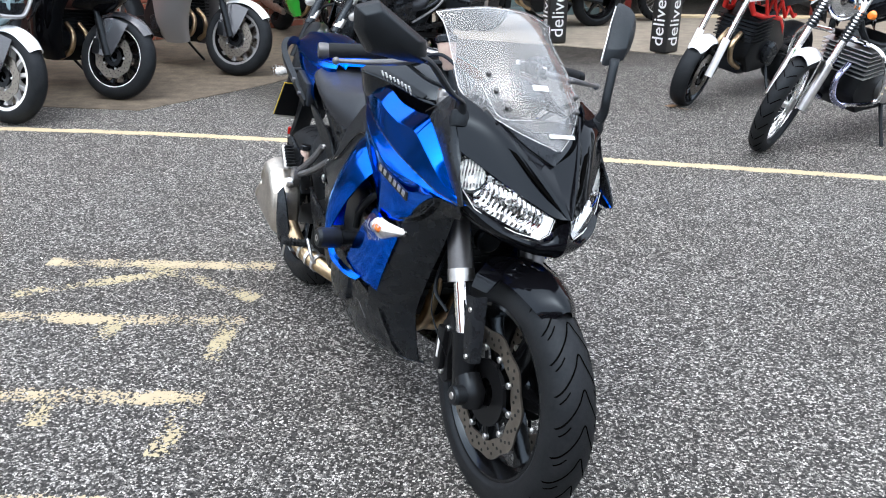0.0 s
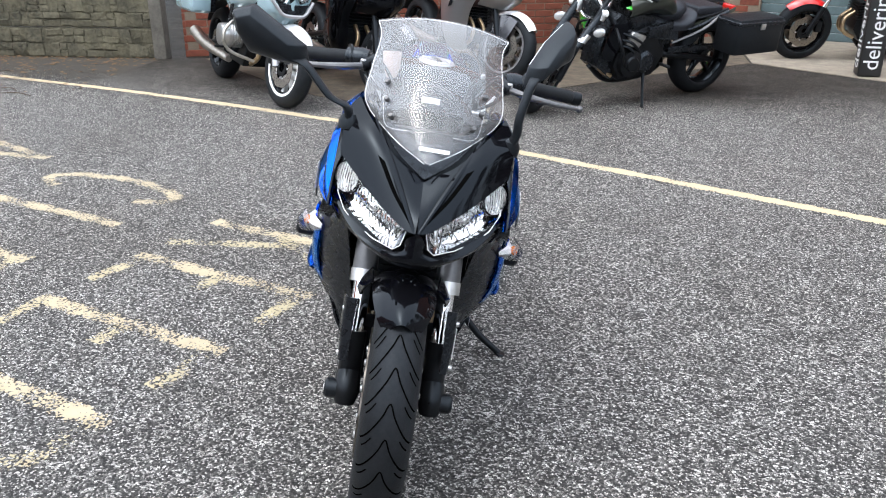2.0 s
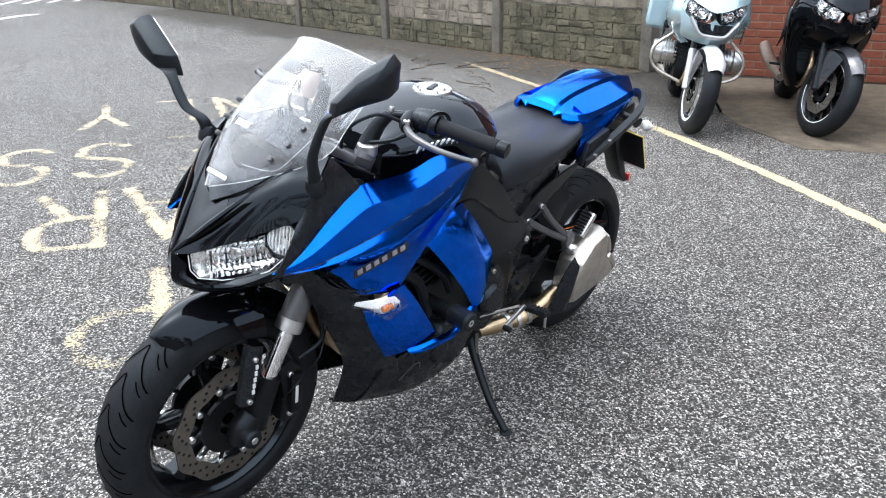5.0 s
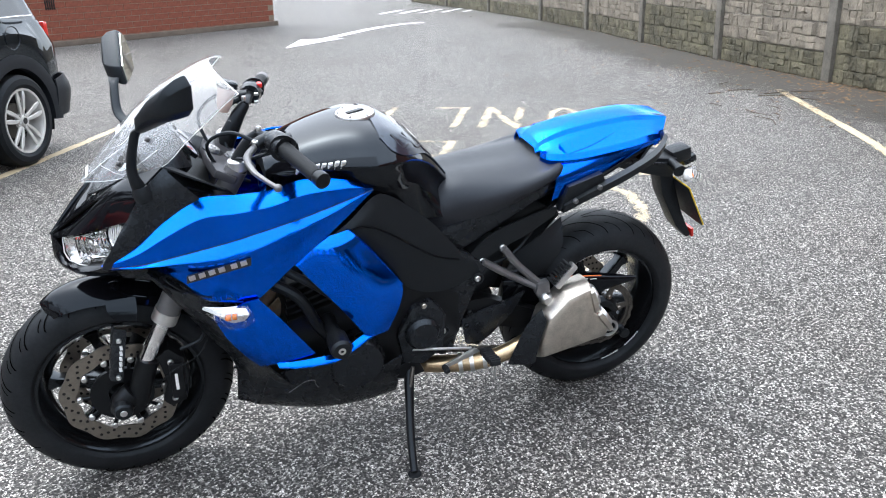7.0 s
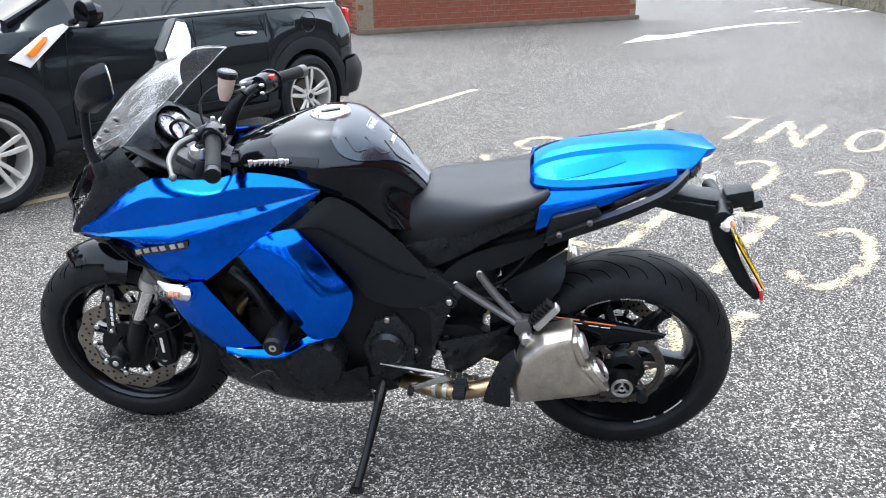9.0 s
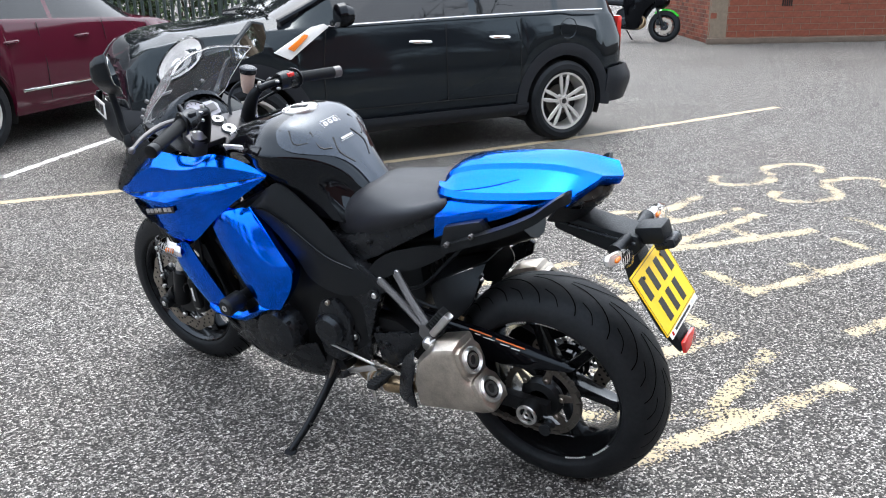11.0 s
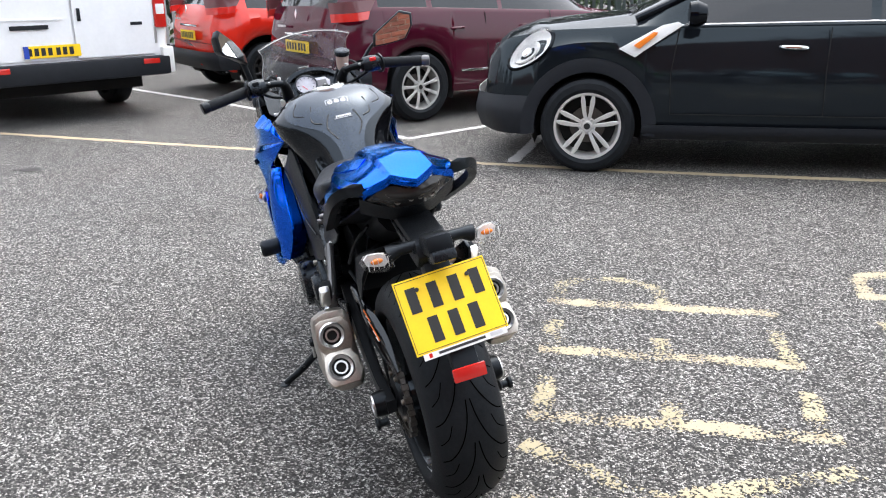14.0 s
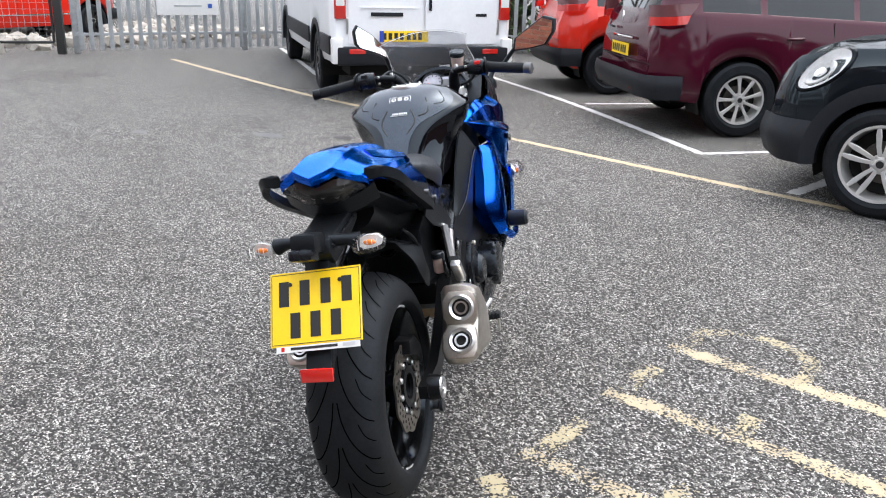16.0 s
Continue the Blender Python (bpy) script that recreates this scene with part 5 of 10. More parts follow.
for s in (1, -1):
    for x, z in ((0.462, 0.536), (0.56, 0.38)):
        cup = part("bolt_cup", lathe([(0.006, 0.158 * s), (0.017, 0.158 * s), (0.02, 0.164 * s), (0.014, 0.165 * s), (0.011, 0.16 * s)], 20, (x, 0, z)), "black_satin", bike)
        bolt(cup, (x, 0.163 * s, z), 0.009, out=s)
    for x, z in ((0.384, 0.615), (0.445, 0.582)):
        bolt(bike, (x, 0.146 * s, z), 0.0085, out=s)
    bolt(bike, (0.47, 0.138 * s, 0.685), 0.007, mat="black_metal", out=s)
    bolt(bike, (0.626, 0.18 * s, 0.486), 0.008, mat="steel" if "steel" in M else "alloy", out=s)
    bolt(bike, (0.763, 0.186 * s, 0.65), 0.006, mat="black_metal", out=s)
    part("cover_crease", tube([(0.857, 0.189 * s, 0.748), (0.79, 0.190 * s, 0.757), (0.72, 0.186 * s, 0.722), (0.607, 0.179 * s, 0.642), (0.522, 0.166 * s, 0.608)], 0.0025, 6, 5), "black_gloss", bike)
for s in (1, -1):
    part("sprocket_cover", slab([(0.66, 0.48), (0.60, 0.50), (0.555, 0.44), (0.56, 0.33), (0.62, 0.285), (0.68, 0.30), (0.7, 0.40)], 0.12 * s, 0.178 * s, 0.012), "black_satin", bike)
part("frame_tube", tube([(0.98, 0.0, 0.87), (0.8, 0.0, 0.83), (0.6, 0, 0.72)], 0.06, 12, 3), "black_metal", bike)

# tank
TANK = []
for x, zt, w, zs, zb, wb in ((1.015, 0.915, 0.085, 0.885, 0.83, 0.065), (0.97, 0.937, 0.122, 0.892, 0.825, 0.09), (0.90, 0.963, 0.148, 0.908, 0.82, 0.11), (0.83, 0.982, 0.172, 0.916, 0.79, 0.12), (0.765, 0.989, 0.194, 0.92, 0.77, 0.135), (0.70, 0.976, 0.174, 0.914, 0.75, 0.138), (0.64, 0.938, 0.122, 0.893, 0.735, 0.13), (0.585, 0.881, 0.08, 0.858, 0.725, 0.122), (0.535, 0.821, 0.06, 0.808, 0.715, 0.112), (0.505, 0.78, 0.056, 0.772, 0.71, 0.105)):
    half = [(0.0, zt), (w * 0.35, zt - 0.002 - 0.01 * w), (w * 0.66, zt - 0.25 * (zt - zs)), (w * 0.9, zs + 0.22 * (zt - zs)), (w, zs), (w * 0.975, zs - 0.012), (w * 0.82 + wb * 0.15, zs - 0.05), (w * 0.25 + wb * 0.72, (zs + zb) / 2 - 0.02), (wb, zb)]
    TANK.append([(x, -y, z) for y, z in half[::-1]] + [(x, y, z) for y, z in half[1:]])
tank = part("fuel_tank", sheet(TANK, 4, 2, 0.004), "tank_black", bike, "gloss black fuel tank with wide shoulders", 50)
part("tank_front", skin([TANK[0], [(x, y, z - 0.05) for x, y, z in TANK[0]]]), "black_matt", tank)
cap = part("fuel_cap", moved(lathe([(0, 0.006), (0.03, 0.006), (0.034, 0.003), (0.036, 0.001), (0.04, 0.004), (0.05, 0.004), (0.052, 0.0), (0.052, -0.006)], 36, axis="z", closed=False), 0.766, 0, 0.991, 0, 3, 0), "alloy", tank, "round alloy fuel cap")
part("cap_flap", moved(box(0.05, 0.014, 0.004, bev=0.0015), 0.766, 0, 0.9985, 0, 3, 20), "black_satin", cap)
for k in range(6):
    a = radians(60 * k)
    bolt(cap, (0.766 + 0.045 * math.cos(a), 0.045 * math.sin(a), 0.994), 0.003, "z")
# tank pad: follows the tank's back, wide at the top and narrow below
TANK_FINE = np.stack([curve(r, 4) for r in TANK])
TANK_FINE = np.stack([curve(TANK_FINE[:, j], 6) for j in range(TANK_FINE.shape[1])], axis=1)


def tank_at(x, k):
    """Point on the tank's upper skin at x, k from -1 to 1 across."""
    mid = (TANK_FINE.shape[1] - 1) / 2
    c = mid + k * mid
    c0 = min(int(c), TANK_FINE.shape[1] - 2)
    line = TANK_FINE[:, c0] + (TANK_FINE[:, c0 + 1] - TANK_FINE[:, c0]) * (c - c0)
    line = line[np.argsort(line[:, 0])]
    return (x, float(np.interp(x, line[:, 0], line[:, 1])), float(np.interp(x, line[:, 0], line[:, 2])))


# dark panel each side: the inset, widened to paint in a dark reflection
for s in (1, -1):
    rows = []
    for k in (0.37, 0.43, 0.50):
        row = []
        for x in (0.985, 0.93, 0.87, 0.81, 0.76):
            p = tank_at(x, k * s)
            row.append((p[0], p[1] + 0.006 * s, p[2] + 0.004))
        rows.append(row)
    rec = part("tank_recess", sheet(rows, 3, 3, 0.002), "black_gloss", tank, "dark panel painting the tank-side recess and a dark reflection")
    for i in range(8):
        p = tank_at(0.945 - 0.0148 * i, 0.45 * s)
        part("print_bar", moved(box(0.0105, 0.004, 0.017 + (0.006 if i in (0, 6, 7) else 0)), p[0], p[1] + 0.0075 * s, p[2] + 0.005, -24 * s, 0, 14 * s), "print_white", rec)


pad_rows = []
for x, k in ((0.742, 0.27), (0.715, 0.35), (0.68, 0.40), (0.64, 0.38), (0.60, 0.30), (0.565, 0.24), (0.535, 0.23), (0.515, 0.25)):
    row = []
    for q in (-1, -0.66, -0.33, 0, 0.33, 0.66, 1):
        p = tank_at(x, q * k)
        row.append((p[0] - 0.002, p[1], p[2] + 0.003))
    pad_rows.append(row)
pad = part("tank_pad", sheet(pad_rows, 3, 3, 0.004), "pad_black", tank, "dark grey tank protector pad with moulded grooves")
for s in (1, -1):
    for (xa, ka), (xb, kb), (xc, kc) in (((0.71, 0.25), (0.685, 0.33), (0.66, 0.3)), ((0.67, 0.2), (0.635, 0.3), (0.615, 0.24)), ((0.63, 0.12), (0.6, 0.22), (0.57, 0.16))):
        pts = []
        for x, k in ((xa, ka), (xb, kb), (xc, kc)):
            p = tank_at(x, k * s)
            pts.append((p[0] - 0.005, p[1], p[2] + 0.006))
        part("pad_groove", tube(pts, 0.0022, 5, 3), "print_black", pad)
for i in (-1, 0, 1):
    p = tank_at(0.664, 0.07 * i)
    part("pad_print", moved(lathe([(0.0045, 0), (0.0075, 0), (0.0075, 0.001), (0.0045, 0.001)], 16, axis="z"), 0.66, 0.0205 * i, p[2] + 0.0065, 0, -38, 0), "print_white", pad, "small white printed ring")
    part("pad_print", moved(box(0.004, 0.004, 0.001), 0.66, 0.0205 * i, p[2] + 0.0065, 0, -38, 30), "print_white", pad)
zp = tank_at(0.66, 0)[2] + 0.0075
outline = [(0.0125 * a, 0.034 * b, 0) for a, b in ((-1, -0.9), (-0.8, -1), (0.8, -1), (1, -0.9), (1, 0.9), (0.8, 1), (-0.8, 1), (-1, 0.9), (-1, -0.9))]
part("pad_print", moved(tube(outline, 0.0009, 4, 1), 0.66, 0, zp, 0, -38, 0), "print_white", pad, "white printed outline round three rings")
for i in range(9):
    part("pad_print", moved(box(0.0065, 0.0038, 0.001), 0.612, -0.026 + 0.0054 * i, tank_at(0.612, 0)[2] + 0.0125, 0, -46, 0), "print_white", pad)
part("pad_print", moved(box(0.0012, 0.056, 0.001), 0.6075, -0.002, tank_at(0.6075, 0)[2] + 0.0125, 0, -46, 0), "print_white", pad)

# seat, tail cowl, tail light
SEAT = []
for x, zt, w, zb in ((0.60, 0.735, 0.085, 0.672), (0.56, 0.775, 0.105, 0.682), (0.51, 0.803, 0.12, 0.70), (0.44, 0.81, 0.138, 0.722), (0.36, 0.816, 0.148, 0.755), (0.29, 0.825, 0.146, 0.785), (0.24, 0.838, 0.138, 0.806), (0.215, 0.845, 0.12, 0.816)):
    half = [(0, zt), (w * 0.45, zt + 0.001), (w * 0.82, zt - 0.012), (w, zb + (zt - zb) * 0.6), (w * 1.02, zb + (zt - zb) * 0.3), (w * 0.96, zb)]
    SEAT.append([(x, -y, z) for y, z in half[::-1]] + [(x, y, z) for y, z in half[1:]])
part("seat_base", slab([(0.62, 0.69), (0.574, 0.682), (0.51, 0.703), (0.409, 0.738), (0.30, 0.784), (0.20, 0.822), (0.20, 0.79), (0.33, 0.715), (0.45, 0.645), (0.52, 0.612), (0.60, 0.62)], -0.136, 0.136, 0.01), "black_satin", bike, "black plastic panel under the seat")
seat = part("seat", sheet(SEAT, 4, 3, 0.01), "vinyl", bike, "black vinyl rider seat", 60)
both("seat_seam", lambda: tube([(r[-3][0], r[-3][1] + 0.001, r[-3][2] - 0.004) for r in SEAT], 0.002, 5, 4), "black_satin", seat)
TAIL = []
for x, zc, zr, w, zs in ((0.258, 0.862, 0.856, 0.085, 0.85), (0.238, 0.888, 0.878, 0.112, 0.848), (0.17, 0.911, 0.9, 0.128, 0.85), (0.08, 0.924, 0.914, 0.13, 0.859), (-0.01, 0.931, 0.923, 0.126, 0.870), (-0.075, 0.929, 0.923, 0.119, 0.879)):
    half = [(0, zc), (0.03, zc - 0.001), (0.046, zr + 0.004), (0.054, zr - 0.008), (w * 0.72, zs + 0.45 * (zr - zs)), (w * 0.93, zs + 0.012), (w, zs), (w * 0.975, zs - 0.012)]
    TAIL.append([(x, -y, z) for y, z in half[::-1]] + [(x, y, z) for y, z in half[1:]])
# the rear edge is a shallow chevron, with a blue band turned down over the lamp
for dx, dz in ((0.0, 0.0), (-0.004, -0.004), (0.004, -0.018)):
    half = [(-0.182, 0, 0.902), (-0.166, 0.03, 0.910), (-0.154, 0.047, 0.916), (-0.147, 0.056, 0.908), (-0.126, 0.083, 0.894), (-0.11, 0.1, 0.885), (-0.104, 0.106, 0.879), (-0.1, 0.105, 0.872)]
    half = [(x + dx, y, z + dz) for x, y, z in half]
    TAIL.append([(x, -y, z) for x, y, z in half[::-1]] + [(x, y, z) for x, y, z in half[1:]])
tail = part("tail_cowl", sheet(TAIL, 3, 1, 0.004), "blue", bike, "metallic blue single-seat tail cowl", 18)
both("tail_side", lambda: sheet([[(0.232, 0.124, 0.836), (0.15, 0.13, 0.843), (0.03, 0.126, 0.862), (-0.06, 0.116, 0.874), (-0.1, 0.106, 0.874)], [(0.238, 0.15, 0.795), (0.15, 0.146, 0.815), (0.03, 0.136, 0.842), (-0.05, 0.122, 0.864), (-0.1, 0.107, 0.87)], [(0.246, 0.15, 0.742), (0.16, 0.148, 0.78), (0.05, 0.14, 0.822), (-0.04, 0.124, 0.856), (-0.1, 0.106, 0.866)]], 3, 4, 0.004), "blue", tail, "blue tail side panel")
both("tail_flute", lambda: sheet([[(0.205, 0.085, 0.882), (0.12, 0.072, 0.9), (0.05, 0.058, 0.914)], [(0.195, 0.12, 0.864), (0.11, 0.108, 0.88), (0.03, 0.084, 0.9)]], 3, 4, 0.006), "blue", tail)
lamp = part("tail_light", sheet([[(-0.11, -0.1, 0.862), (-0.138, -0.05, 0.886), (-0.155, 0, 0.874), (-0.138, 0.05, 0.886), (-0.11, 0.1, 0.862)], [(-0.115, -0.08, 0.856), (-0.145, -0.045, 0.862), (-0.155, 0, 0.858), (-0.145, 0.045, 0.862), (-0.115, 0.08, 0.856)], [(-0.1, -0.06, 0.838), (-0.125, -0.04, 0.836), (-0.13, 0, 0.832), (-0.125, 0.04, 0.836), (-0.1, 0.06, 0.838)]], 4, 4, 0.006), "smoke_lens", bike, "smoked rear light with small round reflectors")
for s in (1, -1):
    for x, y, z, rr in ((-0.142, 0.03, 0.868, 0.009), (-0.137, 0.055, 0.87, 0.008), (-0.138, 0.04, 0.849, 0.008), (-0.149, 0.011, 0.852, 0.007)):
        part("lamp_reflector", moved(lathe([(rr, -0.002), (rr * 0.8, 0.001), (rr * 0.45, 0.002), (0, 0.001)], 14, axis="x", closed=False), x - 0.004, y * s, z, 0, 20, 0), "disc", lamp)
    part("lamp_bezel", tube([(-0.112, 0.1 * s, 0.86), (-0.12, 0.075 * s, 0.852), (-0.112, 0.06 * s, 0.838), (-0.13, 0.03 * s, 0.832), (-0.136, 0, 0.831)], 0.0035, 6, 3), "black_satin", lamp)
part("lamp_housing", sheet([[(-0.08, -0.11, 0.862), (-0.105, -0.06, 0.838), (-0.125, 0, 0.83), (-0.105, 0.06, 0.838), (-0.08, 0.11, 0.862)], [(-0.05, -0.11, 0.82), (-0.075, -0.06, 0.80), (-0.09, 0, 0.79), (-0.075, 0.06, 0.80), (-0.05, 0.11, 0.82)]], 3, 3, 0.006), "black_matt", bike, "black moulding below the rear light")
part("undertray", sheet([[(0.24, -0.13, 0.71), (0.24, 0, 0.69), (0.24, 0.13, 0.71)], [(0.1, -0.12, 0.765), (0.1, 0, 0.745), (0.1, 0.12, 0.765)], [(-0.06, -0.1, 0.835), (-0.06, 0, 0.80), (-0.06, 0.1, 0.835)], [(-0.13, -0.09, 0.862), (-0.13, 0, 0.846), (-0.13, 0.09, 0.862)]], 3, 4, 0.006), "black_matt", bike, "black undertray")
for s in (1, -1):
    rail = part("grab_rail", skin([[(x, s * (y + dy), z + dz) for dy, dz in ((-0.008, -0.012), (0.012, -0.014), (0.016, 0.01), (-0.004, 0.014))] for x, y, z in curve([(0.215, 0.156, 0.722), (0.19, 0.16, 0.735), (0.12, 0.164, 0.766), (0.03, 0.168, 0.806), (-0.045, 0.168, 0.846), (-0.08, 0.158, 0.872), (-0.104, 0.135, 0.888), (-0.112, 0.108, 0.886)], 4)], True, True), "black_matt", bike, "black grab rail")
    part("grab_mount", slab([(0.228, 0.712), (0.205, 0.785), (0.1, 0.815), (0.085, 0.785), (0.19, 0.72)], 0.135 * s, 0.165 * s, 0.006), "black_matt", rail)
    for x, z in ((0.188, 0.748), (0.116, 0.781)):
        bolt(rail, (x, 0.183 * s, z), 0.007, mat="grey_metal", out=s)
both("seat_rail_cover", lambda: sheet([[(0.50, 0.150, 0.588), (0.42, 0.148, 0.66), (0.29, 0.15, 0.708), (0.22, 0.15, 0.72)], [(0.45, 0.148, 0.575), (0.40, 0.145, 0.605), (0.31, 0.14, 0.64), (0.225, 0.14, 0.69)]], 4, 4, 0.006), "black_matt", bike, "black seat rail cover")
part("rear_frame", tube([(0.55, 0, 0.66), (0.3, 0, 0.67), (0.05, 0, 0.77)], 0.06, 12, 3), "black_metal", bike)

# number plate carrier, plate, rear indicators, reflector
carrier = part("plate_carrier", slab([(-0.03, 0.80), (-0.06, 0.803), (-0.16, 0.785), (-0.24, 0.775), (-0.25, 0.745), (-0.222, 0.712), (-0.18, 0.72), (-0.09, 0.745), (-0.03, 0.765)], -0.042, 0.042, 0.01), "black_matt", bike, "black number plate carrier")
part("carrier_arm", slab([(-0.185, 0.735), (-0.235, 0.725), (-0.290, 0.595), (-0.333, 0.52), (-0.352, 0.49), (-0.335, 0.482), (-0.285, 0.53), (-0.212, 0.65)], -0.03, 0.03, 0.006), "black_matt", carrier)
for s in (1, -1):
    part("carrier_rib", tube([(-0.05, 0.0435 * s, 0.785), (-0.16, 0.0435 * s, 0.768), (-0.235, 0.0435 * s, 0.757)], 0.004, 8, 3), "black_satin", carrier)
part("carrier_box", moved(box(0.07, 0.06, 0.045, bev=0.012), -0.262, 0, 0.775, 0, 12, 0), "black_matt", carrier)
part("plate_lamp", moved(box(0.05, 0.055, 0.025, bev=0.008), -0.296, 0, 0.757, 0, 20, 0), "black_satin", carrier)
PL = Matrix.Translation((-0.287, 0.0, 0.638)) @ Matrix.Scale(0.94, 4) @ Matrix.Rotation(radians(31.5), 4, "Y") @ Matrix.Rotation(radians(-2.5), 4, "X")


def on_plate(bm):
    bm.transform(PL)
    return bm


plate = part("number_plate", on_plate(box(0.003, 0.226, 0.176, bev=0.0012, seg=1)), "plate_yellow", bike, "yellow rear number plate with black bars")
part("plate_backing", on_plate(box(0.003, 0.224, 0.174, (0.0045, 0, 0), 0.001, seg=1)), "black_matt", plate, "black plate holder")
part("plate_rim", on_plate(merged(*[box(0.0006, a, b, (-0.0018, y, z)) for a, b, y, z in ((0.218, 0.0014, 0, 0.083), (0.218, 0.0014, 0, -0.083), (0.0014, 0.166, 0.109, 0), (0.0014, 0.166, -0.109, 0))])), "print_black", plate)
for i in range(4):
    part("print_bar", on_plate(box(0.001, 0.025, 0.06, (-0.002, 0.078 - 0.052 * i, 0.036), 0.0)), "print_black", plate)
for i in range(3):
    part("print_bar", on_plate(box(0.001, 0.025, 0.06, (-0.002, 0.05 - 0.05 * i, -0.04), 0.0)), "print_black", plate)
for s in (1, -1):
    part("plate_screw", on_plate(rod(0.005, 0.004, (-0.003, 0.062 * s, 0.058), "x", 12, 0.001)), "print_black", plate)
strip = part("dealer_strip", on_plate(box(0.002, 0.205, 0.018, (0.0, -0.004, -0.093))), "plate_white", plate, "white strip with small print shown as bars")
part("print_bar", on_plate(box(0.0008, 0.115, 0.006, (-0.0014, 0.005, -0.094))), "print_black", strip)
part("print_bar", on_plate(box(0.0008, 0.03, 0.008, (-0.0014, -0.08, -0.094))), "alloy", strip)
part("print_square", on_plate(box(0.0008, 0.008, 0.01, (-0.0014, 0.082, -0.094))), "red_lens", strip)
refl = part("reflector", moved(box(0.01, 0.075, 0.03, bev=0.003), -0.349, 0.0, 0.503, 0, 12, 0), "red_lens", bike, "red rear reflector")
for s in (1, -1):
    ind = part("rear_indicator", tube([(-0.215, 0.03 * s, 0.765), (-0.212, 0.07 * s, 0.764), (-0.209, 0.097 * s, 0.758)], [0.014, 0.013, 0.02], 12, 3), "black_matt", bike, "rear indicator on a black stem")
    rings = []
    for x, k in ((-0.196, 0.35), (-0.206, 0.72), (-0.224, 1.0), (-0.236, 0.96), (-0.242, 0.7), (-0.244, 0.1)):
        rings.append([(x - 0.012 * (dy < 0), (0.127 + dy * k) * s, 0.757 + dz * k) for dy, dz in ((-0.036, -0.012), (-0.03, 0.016), (-0.008, 0.024), (0.024, 0.02), (0.038, 0.006), (0.032, -0.014), (0.008, -0.023), (-0.02, -0.022))])
    part("indicator_bowl", skin([[(0.5 * (p[0] + q[0]), p[1] * 0.94 + 0.0076 * s, 0.757 + (p[2] - 0.757) * 0.94) for p, q in zip(r0, r1)] for r0, r1 in ((rings[0], rings[0]), (rings[1], rings[1]), (rings[1], rings[2]))], True, True), "lamp_bowl", ind, "indicator reflector with its sky reflection painted white", 45)
    lens = part("indicator_lens", skin(rings, True), "lens", ind, "clear indicator lens", 60)
    lens.visible_shadow = False
    bulb = bmesh.new()
    bmesh.ops.create_uvsphere(bulb, u_segments=14, v_segments=9, radius=0.0068)
    bulb.transform(Matrix.Diagonal((0.8, 2.1, 0.95, 1)))
    part("indicator_bulb", moved(bulb, -0.227, 0.127 * s, 0.757), "amber", ind, "amber bulb")
    for i in range(5):
        part("lens_rib", tube([(-0.2435, (0.105 + 0.011 * i) * s, 0.769), (-0.2455, (0.105 + 0.011 * i) * s, 0.757), (-0.2435, (0.105 + 0.011 * i) * s, 0.745)], 0.0008, 5, 2), "clear_white", ind)
    fi = part("front_indicator", sheet([[(1.215, 0.228 * s, 0.622), (1.175, 0.275 * s, 0.634), (1.108, 0.266 * s, 0.628)], [(1.222, 0.228 * s, 0.612), (1.178, 0.290 * s, 0.608), (1.095, 0.286 * s, 0.602)], [(1.185, 0.232 * s, 0.592), (1.155, 0.282 * s, 0.578), (1.112, 0.272 * s, 0.570)]], 4, 4, 0.003), "lens", bike, "clear front indicator set into the fairing")
    part("indicator_reflector", sheet([[(1.205, 0.226 * s, 0.618), (1.165, 0.248 * s, 0.622), (1.115, 0.25 * s, 0.62)], [(1.21, 0.226 * s, 0.61), (1.165, 0.262 * s, 0.603), (1.105, 0.268 * s, 0.602)], [(1.18, 0.228 * s, 0.595), (1.15, 0.255 * s, 0.58), (1.12, 0.255 * s, 0.578)]], 2, 3, 0.003), "lamp_bowl", fi)
    part("indicator_bulb", rod(0.008, 0.03, (1.148, 0.27 * s, 0.604), "x", 12, 0.003), "amber", fi)
    for i in range(6):
        part("lens_rib", tube([(1.185 - 0.013 * i, 0.262 * s + 0.0035 * i * s, 0.618), (1.187 - 0.013 * i, (0.27 + 0.003 * i) * s, 0.603), (1.18 - 0.013 * i, 0.258 * s + 0.003 * i * s, 0.588)], 0.0012, 5, 2), "alloy", fi)

